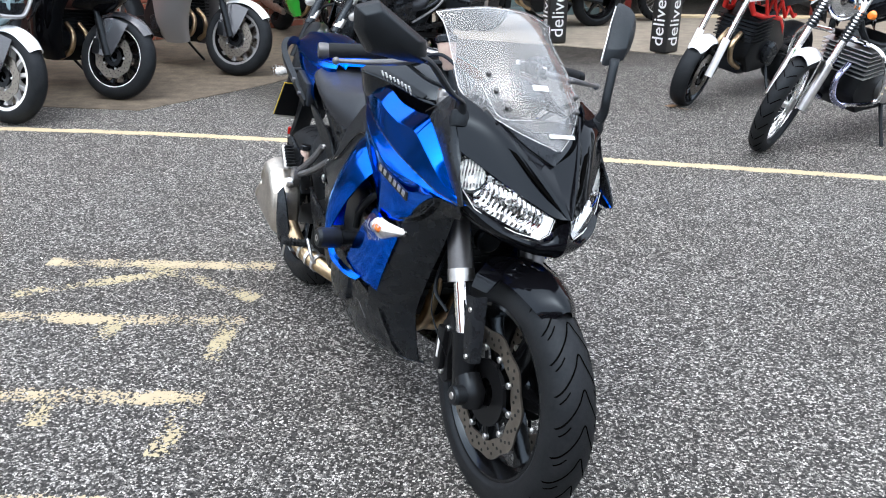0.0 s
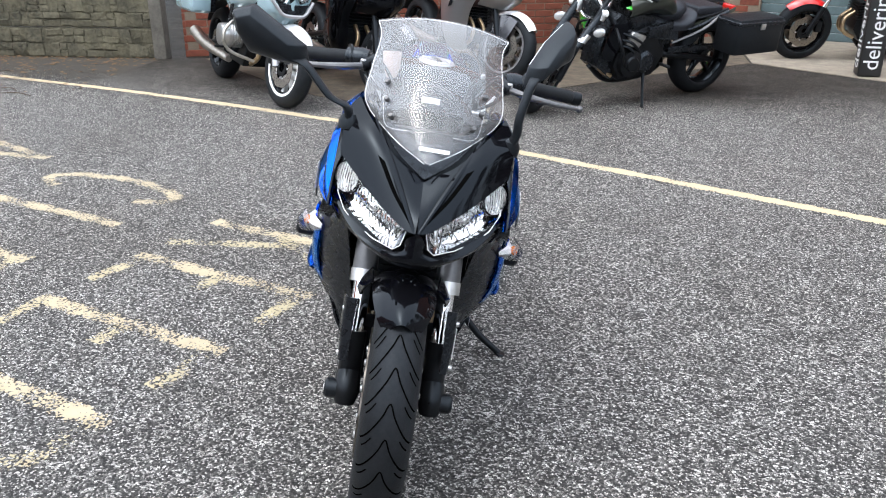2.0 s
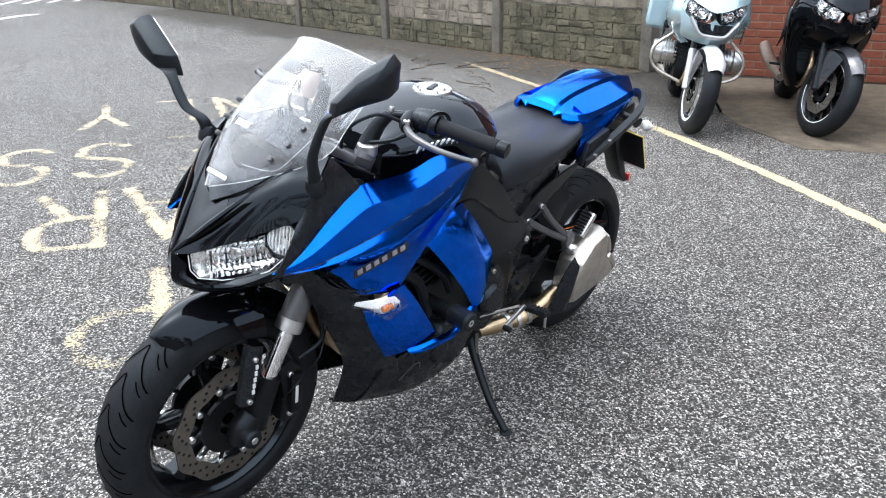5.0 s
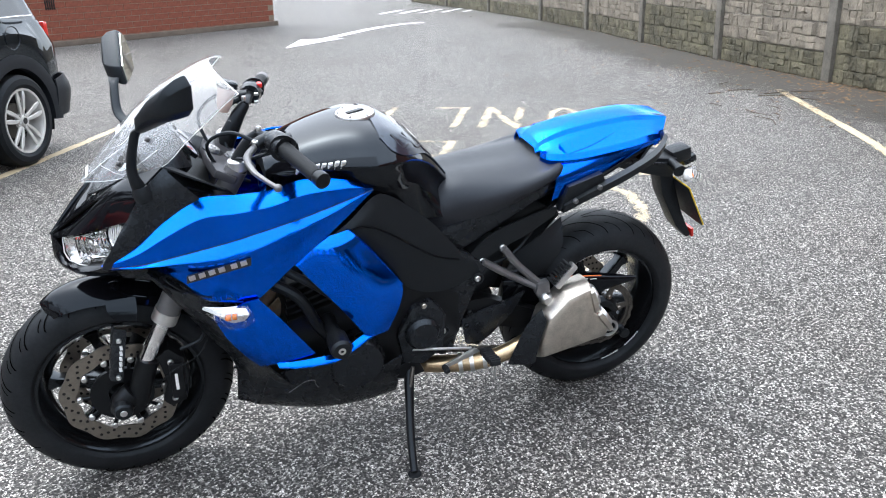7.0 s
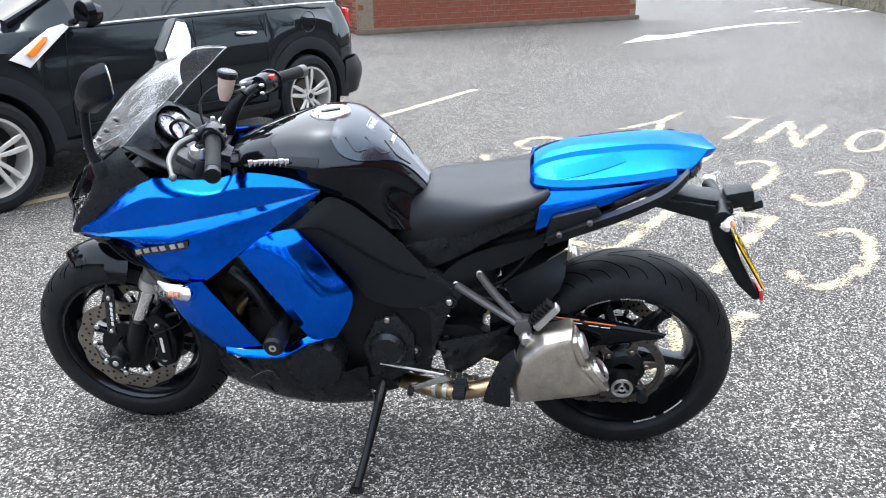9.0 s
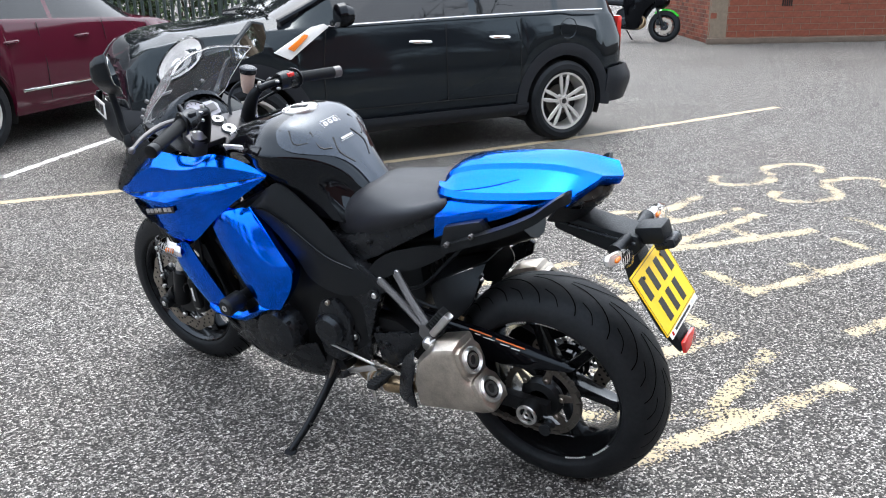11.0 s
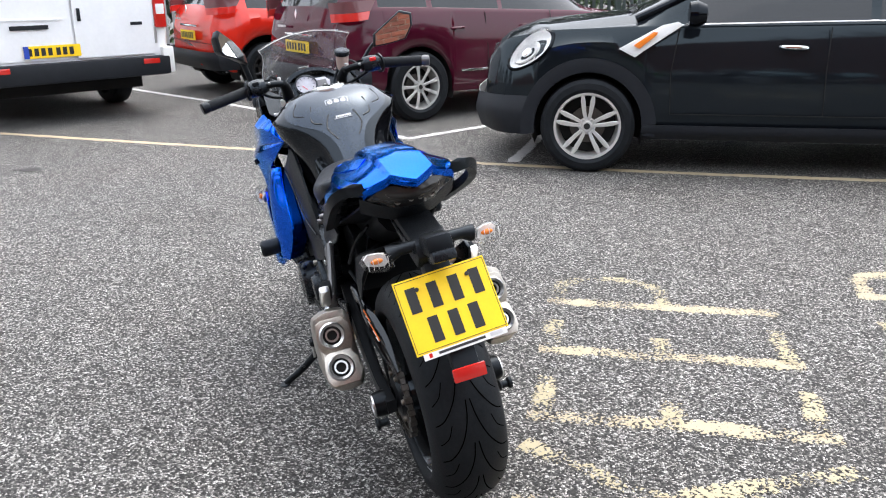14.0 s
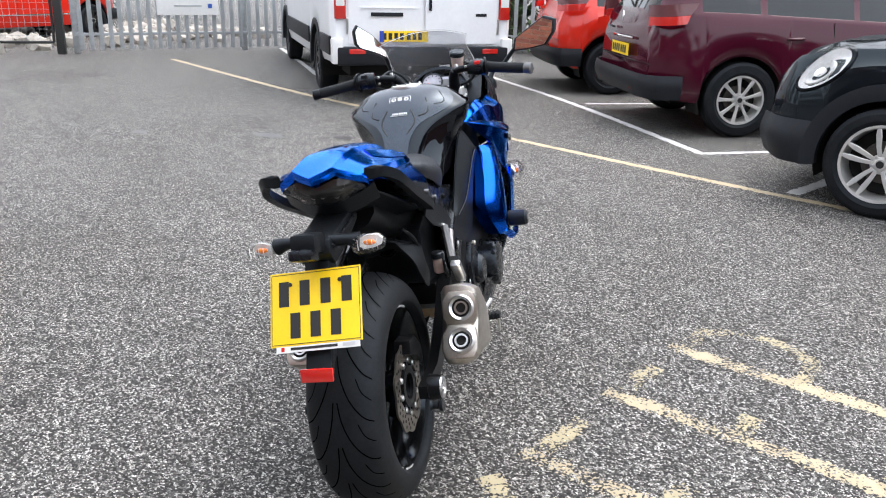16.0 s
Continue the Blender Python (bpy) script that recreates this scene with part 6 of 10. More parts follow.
# exhausts, one each side
for s in (1, -1):
    def ex(p):
        return (p[0], p[1] * s, p[2])
    # wedge-shaped silencer: side outline narrow at the heel, with chamfered outer edges and a stepped twin end
    out = [(0.302, 0.356), (0.283, 0.428), (0.222, 0.494), (0.147, 0.517), (0.118, 0.42), (0.056, 0.352), (0.064, 0.32), (0.292, 0.277)]
    cx, cz = 0.18, 0.405
    rings = [[(cx + (x - cx) * k, y * s, cz + (z - cz) * k) for x, z in out] for k, y in ((0.8, 0.168), (0.97, 0.182), (1.0, 0.215), (0.985, 0.236), (0.86, 0.262), (0.7, 0.268))]
    sil = part("silencer", bevelled(skin(rings, True, True), 0.005, 2, 22), "steel", bike, "brushed stainless twin-outlet silencer", 24)
    for (ox, oz, tilt), cap_pts in (((0.118, 0.482, 18), [(0.154, 0.496), (0.123, 0.41)]), ((0.082, 0.395, 30), [(0.118, 0.412), (0.062, 0.336)])):
        (xa, za), (xb, zb) = cap_pts
        nx, nz = -(za - zb), (xa - xb)
        ln = math.hypot(nx, nz)
        nx, nz = nx / ln * 0.016, nz / ln * 0.016
        poly = []
        for t, w in ((0.02, 0.5), (0.1, 0.85), (0.45, 1.0), (0.75, 1.0), (0.98, 0.75)):
            poly.append((xa + (xb - xa) * t, (0.226 + 0.042 * w) * s, za + (zb - za) * t))
        for t, w in ((0.98, 0.75), (0.75, 1.0), (0.3, 1.0), (0.02, 0.6)):
            poly.append((xa + (xb - xa) * t, (0.218 - 0.044 * w) * s, za + (zb - za) * t))
        part("end_cap", bevelled(prism(poly, (nx, 0, nz)), 0.004), "steel", sil, "polished end cap")
        mx, mz = (xa + xb) / 2 + nx * 1.15, (za + zb) / 2 + nz * 1.15
        ang = math.degrees(math.atan2(nz, -nx))
        for nm, prof, mt in (("outlet", [(0.035, 0.012), (0.035, -0.004), (0.031, -0.009), (0.0245, -0.004), (0.0245, 0.01)], "alloy"), ("outlet_ring", [(0.0175, -0.002), (0.0245, -0.002), (0.0245, 0.006), (0.0175, 0.006)], "dark_hole"), ("outlet_bore", [(0.0135, -0.006), (0.018, -0.006), (0.018, 0.01), (0.0135, 0.01)], "alloy")):
            part(nm, moved(lathe(prof, 28, axis="x"), mx, 0.226 * s, mz, 0, ang, 0), mt, sil, "round exhaust outlet" if nm == "outlet" else "")
        part("outlet_dark", moved(rod(0.0136, 0.004, axis="x", n=18), mx + 0.002, 0.226 * s, mz, 0, ang, 0), "dark_hole", sil)
    hs = part("heat_shield", sheet([[ex((0.29, 0.238, 0.45)), ex((0.33, 0.236, 0.405)), ex((0.365, 0.225, 0.30)), ex((0.372, 0.215, 0.262))], [ex((0.285, 0.252, 0.43)), ex((0.308, 0.254, 0.365)), ex((0.318, 0.25, 0.32)), ex((0.325, 0.24, 0.268))], [ex((0.28, 0.252, 0.42)), ex((0.298, 0.255, 0.355)), ex((0.3, 0.252, 0.32)), ex((0.30, 0.245, 0.272))]], 3, 3, 0.006), "black_satin", sil, "black heat shield")
    part("link_pipe", tube([(0.66, 0.06 * s, 0.225), (0.58, 0.12 * s, 0.24), (0.48, 0.175 * s, 0.262), (0.40, 0.2 * s, 0.285), (0.31, 0.205 * s, 0.32)], [0.026, 0.026, 0.026, 0.024, 0.026], 16, 4), "heat", bike, "heat-tinted exhaust link pipe")
    for x, y, z in ((0.50, 0.165, 0.258), (0.47, 0.178, 0.265), (0.435, 0.19, 0.275)):
        part("pipe_clamp", moved(lathe([(0.026, -0.006), (0.031, -0.006), (0.031, 0.006), (0.026, 0.006)], 18, axis="x"), x, y * s, z, 0, 10, -20 * s), "alloy", bike)
    # pillion peg hanger, rider peg
    hang = part("pillion_hanger", merged(
        tube([(0.445, 0.15 * s, 0.582), (0.36, 0.165 * s, 0.53), (0.275, 0.19 * s, 0.488)], 0.011, 8, 3),
        tube([(0.384, 0.15 * s, 0.615), (0.34, 0.165 * s, 0.56), (0.27, 0.19 * s, 0.495)], 0.011, 8, 3),
        slab([(0.29, 0.51), (0.255, 0.515), (0.245, 0.46), (0.275, 0.45), (0.295, 0.48)], 0.18 * s, 0.205 * s, 0.005)), "grey_metal", bike, "grey alloy pillion footrest hanger")
    part("hanger_bolt", lathe([(0, 0.222 * s), (0.012, 0.222 * s), (0.017, 0.216 * s), (0.02, 0.205 * s), (0.02, 0.2 * s), (0, 0.2 * s)], 20, (0.262, 0, 0.46), closed=False), "alloy", hang)
    peg = part("pillion_peg", moved(box(0.085, 0.028, 0.02, bev=0.006), 0.213, 0.212 * s, 0.532, 0, 50, 0), "alloy", hang, "folded alloy pillion peg")
    for i in range(7):
        part("peg_rib", moved(box(0.006, 0.03, 0.022, (-0.034 + 0.011 * i, 0, 0.009), 0.002, seg=1), 0.222, 0.205 * s, 0.535, 0, 50, 0), "grip", peg)
    rp = part("rider_peg", moved(box(0.03, 0.09, 0.016, bev=0.004), 0.435, 0.225 * s, 0.305, 8 * s, 0, 0), "grip", bike, "black rubber rider footrest")
    for i in range(7):
        part("peg_rib", moved(box(0.034, 0.006, 0.02, (0, -0.036 + 0.012 * i, 0.002), 0.002, seg=1), 0.435, 0.225 * s, 0.305, 8 * s, 0, 0), "grip", rp)
    part("peg_feeler", tube([(0.435, 0.262 * s, 0.298), (0.432, 0.264 * s, 0.262)], 0.004, 8, 1), "alloy", rp)
    part("heel_plate", slab([(0.50, 0.40), (0.36, 0.435), (0.30, 0.46), (0.34, 0.39), (0.40, 0.33), (0.44, 0.30), (0.48, 0.31)], 0.14 * s, 0.152 * s, 0.004), "black_satin", bike, "black heel guard")
    for x, z in ((0.483, 0.375), (0.45, 0.375), (0.475, 0.42)):
        bolt(bike, (x, 0.154 * s, z), 0.007, mat="black_metal", out=s)
lev = part("gear_lever", tube([(0.655, 0.175, 0.343), (0.57, 0.185, 0.335), (0.48, 0.19, 0.322)], 0.004, 8, 2), "alloy", bike, "alloy gear linkage")
part("lever_arm", prism([(0.475, 0.20, 0.332), (0.46, 0.20, 0.318), (0.56, 0.205, 0.285), (0.575, 0.205, 0.293)], (0, 0.008, 0), bev=0.002), "alloy", lev)
part("lever_toe", rod(0.009, 0.03, (0.568, 0.22, 0.288), "y", 12, 0.003), "grip", lev)
part("brake_pedal", tube([(0.45, -0.19, 0.32), (0.53, -0.2, 0.29), (0.6, -0.215, 0.30)], 0.006, 8, 3), "alloy", bike)

# swing arm, chain, sprocket, rear hugger, shock, rear brake
for s in (1, -1):
    arm = part("swing_arm", skin([[(x, s * (y + dy), z + dz) for dy, dz in ((-w, -h), (w, -h), (w, h), (-w, h))] for x, y, z, w, h in ((0.60, 0.105, 0.40, 0.02, 0.04), (0.42, 0.118, 0.405, 0.02, 0.045), (0.25, 0.128, 0.345, 0.016, 0.034), (0.10, 0.133, 0.294, 0.013, 0.021), (-0.036, 0.134, 0.294, 0.012, 0.017))], True, True), "black_metal", bike, "black alloy swing arm")
    hub = part("axle_end", lathe([(0, 0.17 * s), (0.019, 0.17 * s), (0.03, 0.174 * s), (0.033, 0.165 * s), (0.034, 0.14 * s), (0, 0.14 * s)], 28, (0.008, 0, RZ - 0.01), closed=False), "black_metal", arm, "round axle end with a bright ring")
    part("axle_ring", lathe([(0.02, 0.172 * s), (0.022, 0.178 * s), (0.028, 0.178 * s), (0.03, 0.172 * s)], 28, (0.008, 0, RZ - 0.01)), "alloy", hub)
    part("axle_nut", lathe([(0.005, 0.174 * s), (0.007, 0.178 * s), (0.01, 0.178 * s), (0.011, 0.17 * s)], 18, (0.008, 0, RZ - 0.01)), "alloy", hub)
    for k in range(3):
        part("axle_web", moved(box(0.013, 0.004, 0.006, (0.0155, 0.175 * s, 0)), 0.008, 0, RZ - 0.01, 0, 120 * k + 30, 0), "alloy", hub)
    part("paddock_bobbin", lathe([(0, 0.185 * s), (0.016, 0.185 * s), (0.016, 0.178 * s), (0.01, 0.172 * s), (0.01, 0.158 * s), (0.016, 0.152 * s), (0, 0.15 * s)], 16, (-0.045, 0, RZ - 0.035), closed=False), "black_matt", arm)
part("shock_shroud", slab([(0.53, 0.61), (0.42, 0.65), (0.35, 0.62), (0.345, 0.52), (0.37, 0.45), (0.46, 0.43), (0.53, 0.47)], -0.085, 0.085, 0.012), "black_matt", bike, "black shroud ahead of the rear wheel")
part("swing_bridge", box(0.08, 0.2, 0.07, (0.42, 0, 0.41), 0.012), "black_metal", bike)
teeth = 41
rows = []
for i in range(teeth * 4 + 1):
    a = 2 * math.pi * i / (teeth * 4)
    ro = 0.106 + (0.004 if i % 4 in (0, 1) else -0.002)
    rows.append([(r * math.cos(a), y, r * math.sin(a)) for r, y in ((0.09, 0.098), (ro, 0.098), (ro, 0.104), (0.09, 0.104))])
spk = part("rear_sprocket", moved(skin(rows, True), 0, 0, RZ), "chain", bike, "steel rear sprocket")
for k in range(6):
    part("sprocket_arm", moved(prism([(0.05, 0.1, -0.014), (0.092, 0.1, -0.008), (0.092, 0.1, 0.008), (0.05, 0.1, 0.014)], (0, 0.005, 0), bev=0.001), 0, 0, RZ, 0, 60 * k + 12, 0), "chain", spk)
    bolt(spk, (0.062 * math.cos(radians(60 * k + 12)), 0.108, RZ - 0.062 * math.sin(radians(60 * k + 12))), 0.0075, mat="disc")
part("sprocket_carrier", lathe([(0.03, 0.085), (0.056, 0.085), (0.06, 0.1), (0.05, 0.112), (0.03, 0.118)], 28, (0, 0, RZ)), "black_metal", bike)
path = [(0.0 + 0.106 * math.cos(radians(a)), RZ + 0.106 * math.sin(radians(a))) for a in range(95, 266, 6)]
path += [(0.1 + 0.05 * i, RZ - 0.104 + 0.0085 * i) for i in range(0, 11)] + [(0.6 + 0.035 * math.cos(radians(a)), 0.352 + 0.035 * math.sin(radians(a)) * 1.2) for a in range(-60, 61, 30)] + [(0.55 - 0.05 * i, 0.395 + 0.0012 * i) for i in range(0, 11)]
path = np.array(path + path[:1])
dist = np.r_[0, np.cumsum(np.linalg.norm(np.diff(path, axis=0), axis=1))]
links = int(dist[-1] / 0.0159)
bms = []
for i in range(links):
    d = dist[-1] * (i + 0.5) / links
    x, z = np.interp(d, dist, path[:, 0]), np.interp(d, dist, path[:, 1])
    x2, z2 = np.interp(d + 0.004, dist, path[:, 0]), np.interp(d + 0.004, dist, path[:, 1])
    a = math.degrees(math.atan2(z2 - z, x2 - x))
    bms.append(box(0.0145, 0.018 if i % 2 else 0.012, 0.011, (x, 0.101, z), 0, (0, -a, 0)))
ch = part("drive_chain", merged(*bms), "chain", bike, "oily drive chain")
guard = part("chain_guard", sheet([[(0.36, 0.1, 0.492), (0.2, 0.1, 0.474), (0.04, 0.096, 0.45), (-0.105, 0.11, 0.421)], [(0.36, 0.12, 0.484), (0.2, 0.12, 0.464), (0.04, 0.116, 0.44), (-0.1, 0.114, 0.418)], [(0.36, 0.124, 0.455), (0.2, 0.124, 0.43), (0.04, 0.121, 0.41), (-0.09, 0.116, 0.41)], [(0.36, 0.124, 0.42), (0.2, 0.122, 0.392), (0.06, 0.119, 0.386), (-0.04, 0.114, 0.4)]], 3, 5, 0.004), "black_gloss", bike, "black chain guard with orange and white print")
for x0, x1, up_, m in ((0.19, 0.125, 0.007, "print_orange"), (0.112, 0.03, 0.007, "print_orange"), (0.175, 0.16, -0.002, "print_white"), (0.15, 0.118, -0.003, "print_white"), (0.1, 0.075, -0.004, "print_white"), (0.068, 0.045, -0.004, "print_white")):
    zz = [0.448 + up_ + 0.145 * (x - 0.1) for x in (x0, x1)]
    part("print_bar", tube([(x0, 0.1215, zz[0] + 0.005), (x1, 0.1195, zz[1] + 0.005)], 0.0019 if m == "print_orange" else 0.0014, 5, 1), m, guard)
part("rear_hugger", sheet([[(0.325, -0.085, 0.55), (0.335, 0, 0.565), (0.325, 0.085, 0.55)], [(0.26, -0.1, 0.60), (0.265, 0, 0.62), (0.26, 0.1, 0.60)], [(0.16, -0.05, 0.642), (0.155, 0, 0.648), (0.16, 0.05, 0.642)]], 4, 4, 0.004), "black_matt", bike, "black rear hugger")
both("hugger_side", lambda: sheet([[(0.325, 0.088, 0.55), (0.26, 0.102, 0.60), (0.16, 0.062, 0.642)], [(0.30, 0.108, 0.51), (0.24, 0.114, 0.545), (0.168, 0.104, 0.585)], [(0.27, 0.112, 0.48), (0.23, 0.116, 0.49), (0.18, 0.112, 0.548)]], 3, 3, 0.004), "black_matt", bike)
part("shock", tube([(0.38, 0.02, 0.58), (0.46, 0.0, 0.48)], 0.028, 14, 1), "alloy", bike)
part("shock_spring", tube([(0.32 + 0.0011 * i, 0.02 + 0.033 * math.cos(i * 0.55), 0.605 - 0.0013 * i + 0.033 * math.sin(i * 0.55)) for i in range(72)], 0.005, 6, 1), "black_metal", bike, "black rear spring")
res = part("rear_fluid_reservoir", rod(0.016, 0.042, (0.235, -0.155, 0.545), "z", 18, 0.004), "brake_fluid", bike, "brown fluid reservoir beside the rear wheel")
part("reservoir_lid", rod(0.019, 0.018, (0.235, -0.155, 0.575), "z", 18, 0.003), "black_satin", res)
part("reservoir_bracket", prism([(0.25, -0.17, 0.545), (0.17, -0.19, 0.6), (0.15, -0.195, 0.585), (0.158, -0.195, 0.55), (0.2, -0.19, 0.525), (0.25, -0.172, 0.5)], (0, 0.008, 0), bev=0.001), "black_satin", bike, "black bracket by the reservoir")
part("rear_caliper", slab([(0.10, 0.37), (0.05, 0.42), (0.0, 0.425), (-0.01, 0.39), (0.05, 0.36), (0.08, 0.33)], -0.11, -0.065, 0.008), "black_metal", bike)
for pts in ([(0.30, -0.09, 0.56), (0.22, -0.1, 0.63), (0.15, -0.09, 0.68)], [(0.42, 0.1, 0.53), (0.33, 0.11, 0.57), (0.25, 0.09, 0.65), (0.2, 0.06, 0.7)], [(0.38, 0.11, 0.52), (0.3, 0.1, 0.5), (0.24, 0.1, 0.53), (0.16, 0.08, 0.62)]):
    part("cable", tube(pts, 0.005, 7, 4), "black_matt", bike)

# side stand
st = part("side_stand", tube([(0.655, 0.15, 0.262), (0.67, 0.20, 0.20), (0.69, 0.28, 0.12), (0.706, 0.362, 0.066)], [0.017, 0.013, 0.012, 0.011], 12, 3), "black_metal", bike, "black side stand")
part("stand_foot", moved(rod(0.02, 0.01, axis="z", n=18, bev=0.003), 0.706, 0.366, 0.062, -9.5, 0, 0), "black_metal", st)
part("stand_mount", slab([(0.70, 0.28), (0.64, 0.31), (0.61, 0.25), (0.66, 0.235), (0.7, 0.245)], 0.10, 0.165, 0.006), "black_metal", st)
part("stand_spring", tube([(0.65, 0.17, 0.28), (0.668, 0.195, 0.21)], 0.006, 8, 1), "chain", st)
part("stand_tang", tube([(0.69, 0.285, 0.115), (0.665, 0.30, 0.125)], 0.004, 7, 1), "black_metal", st)

# bars, switchgear, levers, clocks
for s in (1, -1):
    end, inn = (0.946, 0.366 * s, 0.986), (0.990, 0.232 * s, 1.002)
    bar = part("handlebar", tube([(0.94, 0.372 * s, 0.984), (0.99, 0.23 * s, 1.003), (1.015, 0.15 * s, 1.005), (1.03, 0.112 * s, 0.998)], 0.0115, 12, 3), "black_metal", bike, "black clip-on handlebar")
    part("bar_riser", tube([(1.03, 0.112 * s, 1.0), (1.05, 0.1 * s, 0.978), (1.075, 0.095 * s, 0.935), (1.09, 0.1 * s, 0.905)], [0.0145, 0.018, 0.022, 0.027], 12, 2), "black_metal", bar)
    bolt(bar, (1.066, 0.093 * s, 0.966), 0.011, "z")
    bolt(bar, (1.03, 0.118 * s, 1.016), 0.006, "z")
    g0, g1 = Vector(end), Vector(inn)
    part("grip", tube([tuple(g0), tuple(g0.lerp(g1, 0.06)), tuple(g0.lerp(g1, 0.5)), tuple(g1)], [0.0165, 0.018, 0.0172, 0.0185], 18, 2), "grip", bar, "black rubber grip")
    part("bar_end", tube([(0.938, 0.391 * s, 0.983), (0.9385, 0.389 * s, 0.9832), (0.944, 0.372 * s, 0.985), tuple(g0)], [0.014, 0.0185, 0.0185, 0.0165], 16, 1), "black_metal" if s > 0 else "grey_metal", bar)
    sw = part("switchgear", tube([(0.990, 0.23 * s, 1.003), (1.0, 0.20 * s, 1.005), (1.006, 0.175 * s, 1.006)], [0.026, 0.029, 0.025], 14, 2), "black_satin", bar, "black switch housing")
    part("switch", box(0.014, 0.022, 0.012, (0.976, 0.203 * s, 1.022), 0.003), "red_switch" if s < 0 else "black_matt", sw)
    part("switch", box(0.012, 0.016, 0.01, (0.972, 0.205 * s, 1.0), 0.003), "black_matt", sw)
    perch = part("lever_perch", tube([(1.012, 0.165 * s, 1.004), (1.04, 0.175 * s, 1.0), (1.052, 0.19 * s, 0.995)], [0.02, 0.017, 0.014], 12, 2), "black_metal", bar)
    part("lever", tube([(1.05, 0.185 * s, 0.997), (1.076, 0.235 * s, 0.992), (1.072, 0.30 * s, 0.984), (1.05, 0.35 * s, 0.978), (1.036, 0.374 * s, 0.975)], [0.008, 0.009, 0.007, 0.0055, 0.0055], 10, 4), "grey_metal", bar, "black hand lever")
    ball = bmesh.new()
    bmesh.ops.create_uvsphere(ball, u_segments=12, v_segments=8, radius=0.0095)
    part("lever_ball", moved(ball, 1.034, 0.378 * s, 0.974), "grey_metal", bar)
    bolt(perch, (1.05, 0.187 * s, 1.008), 0.008, "z")
    part("switch_rib", moved(lathe([(0.026, -0.002), (0.033, -0.002), (0.033, 0.004), (0.026, 0.004)], 20), 0.991, 0.228 * s, 1.003, 0, 0, -17 * s), "black_metal", sw)
    for dx, dz in ((-0.021, 0.008), (-0.02, -0.014)):
        bolt(sw, (1.012 + dx, 0.158 * s, 1.004 + dz), 0.0045, "x", out=-1)
    part("control_cable", tube([(1.04, 0.17 * s, 1.0), (1.1, 0.14 * s, 1.02), (1.15, 0.1 * s, 0.98), (1.12, 0.06 * s, 0.9), (1.05, 0.04 * s, 0.85)], 0.0045, 7, 5), "black_matt", bar)
    part("control_cable", tube([(1.0, 0.19 * s, 0.985), (1.06, 0.15 * s, 0.955), (1.09, 0.09 * s, 0.93), (1.08, 0.05 * s, 0.86)], 0.005, 7, 5), "black_matt", bar)
yoke = part("top_yoke", moved(prism([(0.045, -0.05, 0), (0.03, -0.125, 0), (-0.02, -0.135, 0), (-0.045, -0.09, 0), (-0.05, -0.035, 0), (-0.085, -0.025, 0), (-0.092, 0, 0), (-0.085, 0.025, 0), (-0.05, 0.035, 0), (-0.045, 0.09, 0), (-0.02, 0.135, 0), (0.03, 0.125, 0), (0.045, 0.05, 0)], (0, 0, 0.022), bev=0.005), 1.118, 0, 0.893, 0, -25, 0), "yoke", bike, "dark grey cast top yoke")
nut = part("stem_nut", moved(lathe([(0.006, 0.0), (0.008, 0.012), (0.012, 0.013), (0.018, 0.012), (0.019, 0.0)], 24, axis="z"), 1.132, -0.01, 0.92, 0, -25, 0), "alloy", yoke, "bright hollow steering stem nut")
part("nut_washer", moved(lathe([(0.02, 0.0), (0.027, 0.0), (0.027, 0.003), (0.02, 0.003)], 24, axis="z"), 1.13, -0.01, 0.921, 0, -25, 0), "black_metal", nut)
key = part("ignition_switch", moved(rod(0.024, 0.03, (0, 0, 0), "z", 24, 0.004), 1.085, -0.004, 0.892, 0, -25, 0), "black_satin", bike, "ignition lock with a bright ring")
part("key_ring", moved(lathe([(0.008, 0.0), (0.021, 0.0), (0.021, 0.003), (0.008, 0.003)], 22, axis="z"), 1.079, -0.004, 0.905, 0, -25, 0), "alloy", key)
fr = part("front_fluid_reservoir", moved(lathe([(0, -0.046), (0.012, -0.044), (0.02, -0.022), (0.0235, 0.02), (0, 0.02)], 20, axis="z", closed=False), 1.075, -0.116, 1.028, 6, -14, 0), "brake_fluid", bike, "cloudy front brake fluid reservoir with a black cap")
part("reservoir_lid", moved(lathe([(0, 0.019), (0.025, 0.019), (0.027, 0.022), (0.027, 0.034), (0.022, 0.038), (0, 0.038)], 20, axis="z", closed=False), 1.075, -0.116, 1.028, 6, -14, 0), "black_satin", fr)
part("reservoir_bracket", tube([(1.085, -0.118, 1.002), (1.06, -0.15, 0.995), (1.03, -0.165, 1.004)], 0.008, 8, 2), "black_metal", fr)
dash = part("dashboard", moved(box(0.04, 0.19, 0.085, bev=0.016), 1.222, -0.018, 0.938, 0, 38, 0), "black_satin", bike, "instrument cluster behind the screen")
part("clock_face", moved(rod(0.037, 0.006, axis="x", n=34, bev=0.001), 1.193, 0.012, 0.952, 0, 38, 0), "gauge", dash, "pale grey round rev counter face")
part("clock_ring", moved(lathe([(0.036, -0.007), (0.041, -0.006), (0.041, 0.004), (0.036, 0.004)], 34, axis="x"), 1.193, 0.012, 0.952, 0, 38, 0), "black_satin", dash)
for k in range(9):
    a = radians(-30 + 30 * k)
    part("dial_mark", moved(box(0.0012, 0.0022, 0.007, (-0.0036, 0.029 * math.cos(a), 0.029 * math.sin(a)), rot=(90 - 30 + 30 * k, 0, 0)), 1.193, 0.012, 0.952, 0, 38, 0), "print_black", dash)
part("dial_needle", moved(box(0.0012, 0.0018, 0.026, (-0.004, 0.008, -0.01), rot=(-38, 0, 0)), 1.193, 0.012, 0.952, 0, 38, 0), "red_switch", dash)
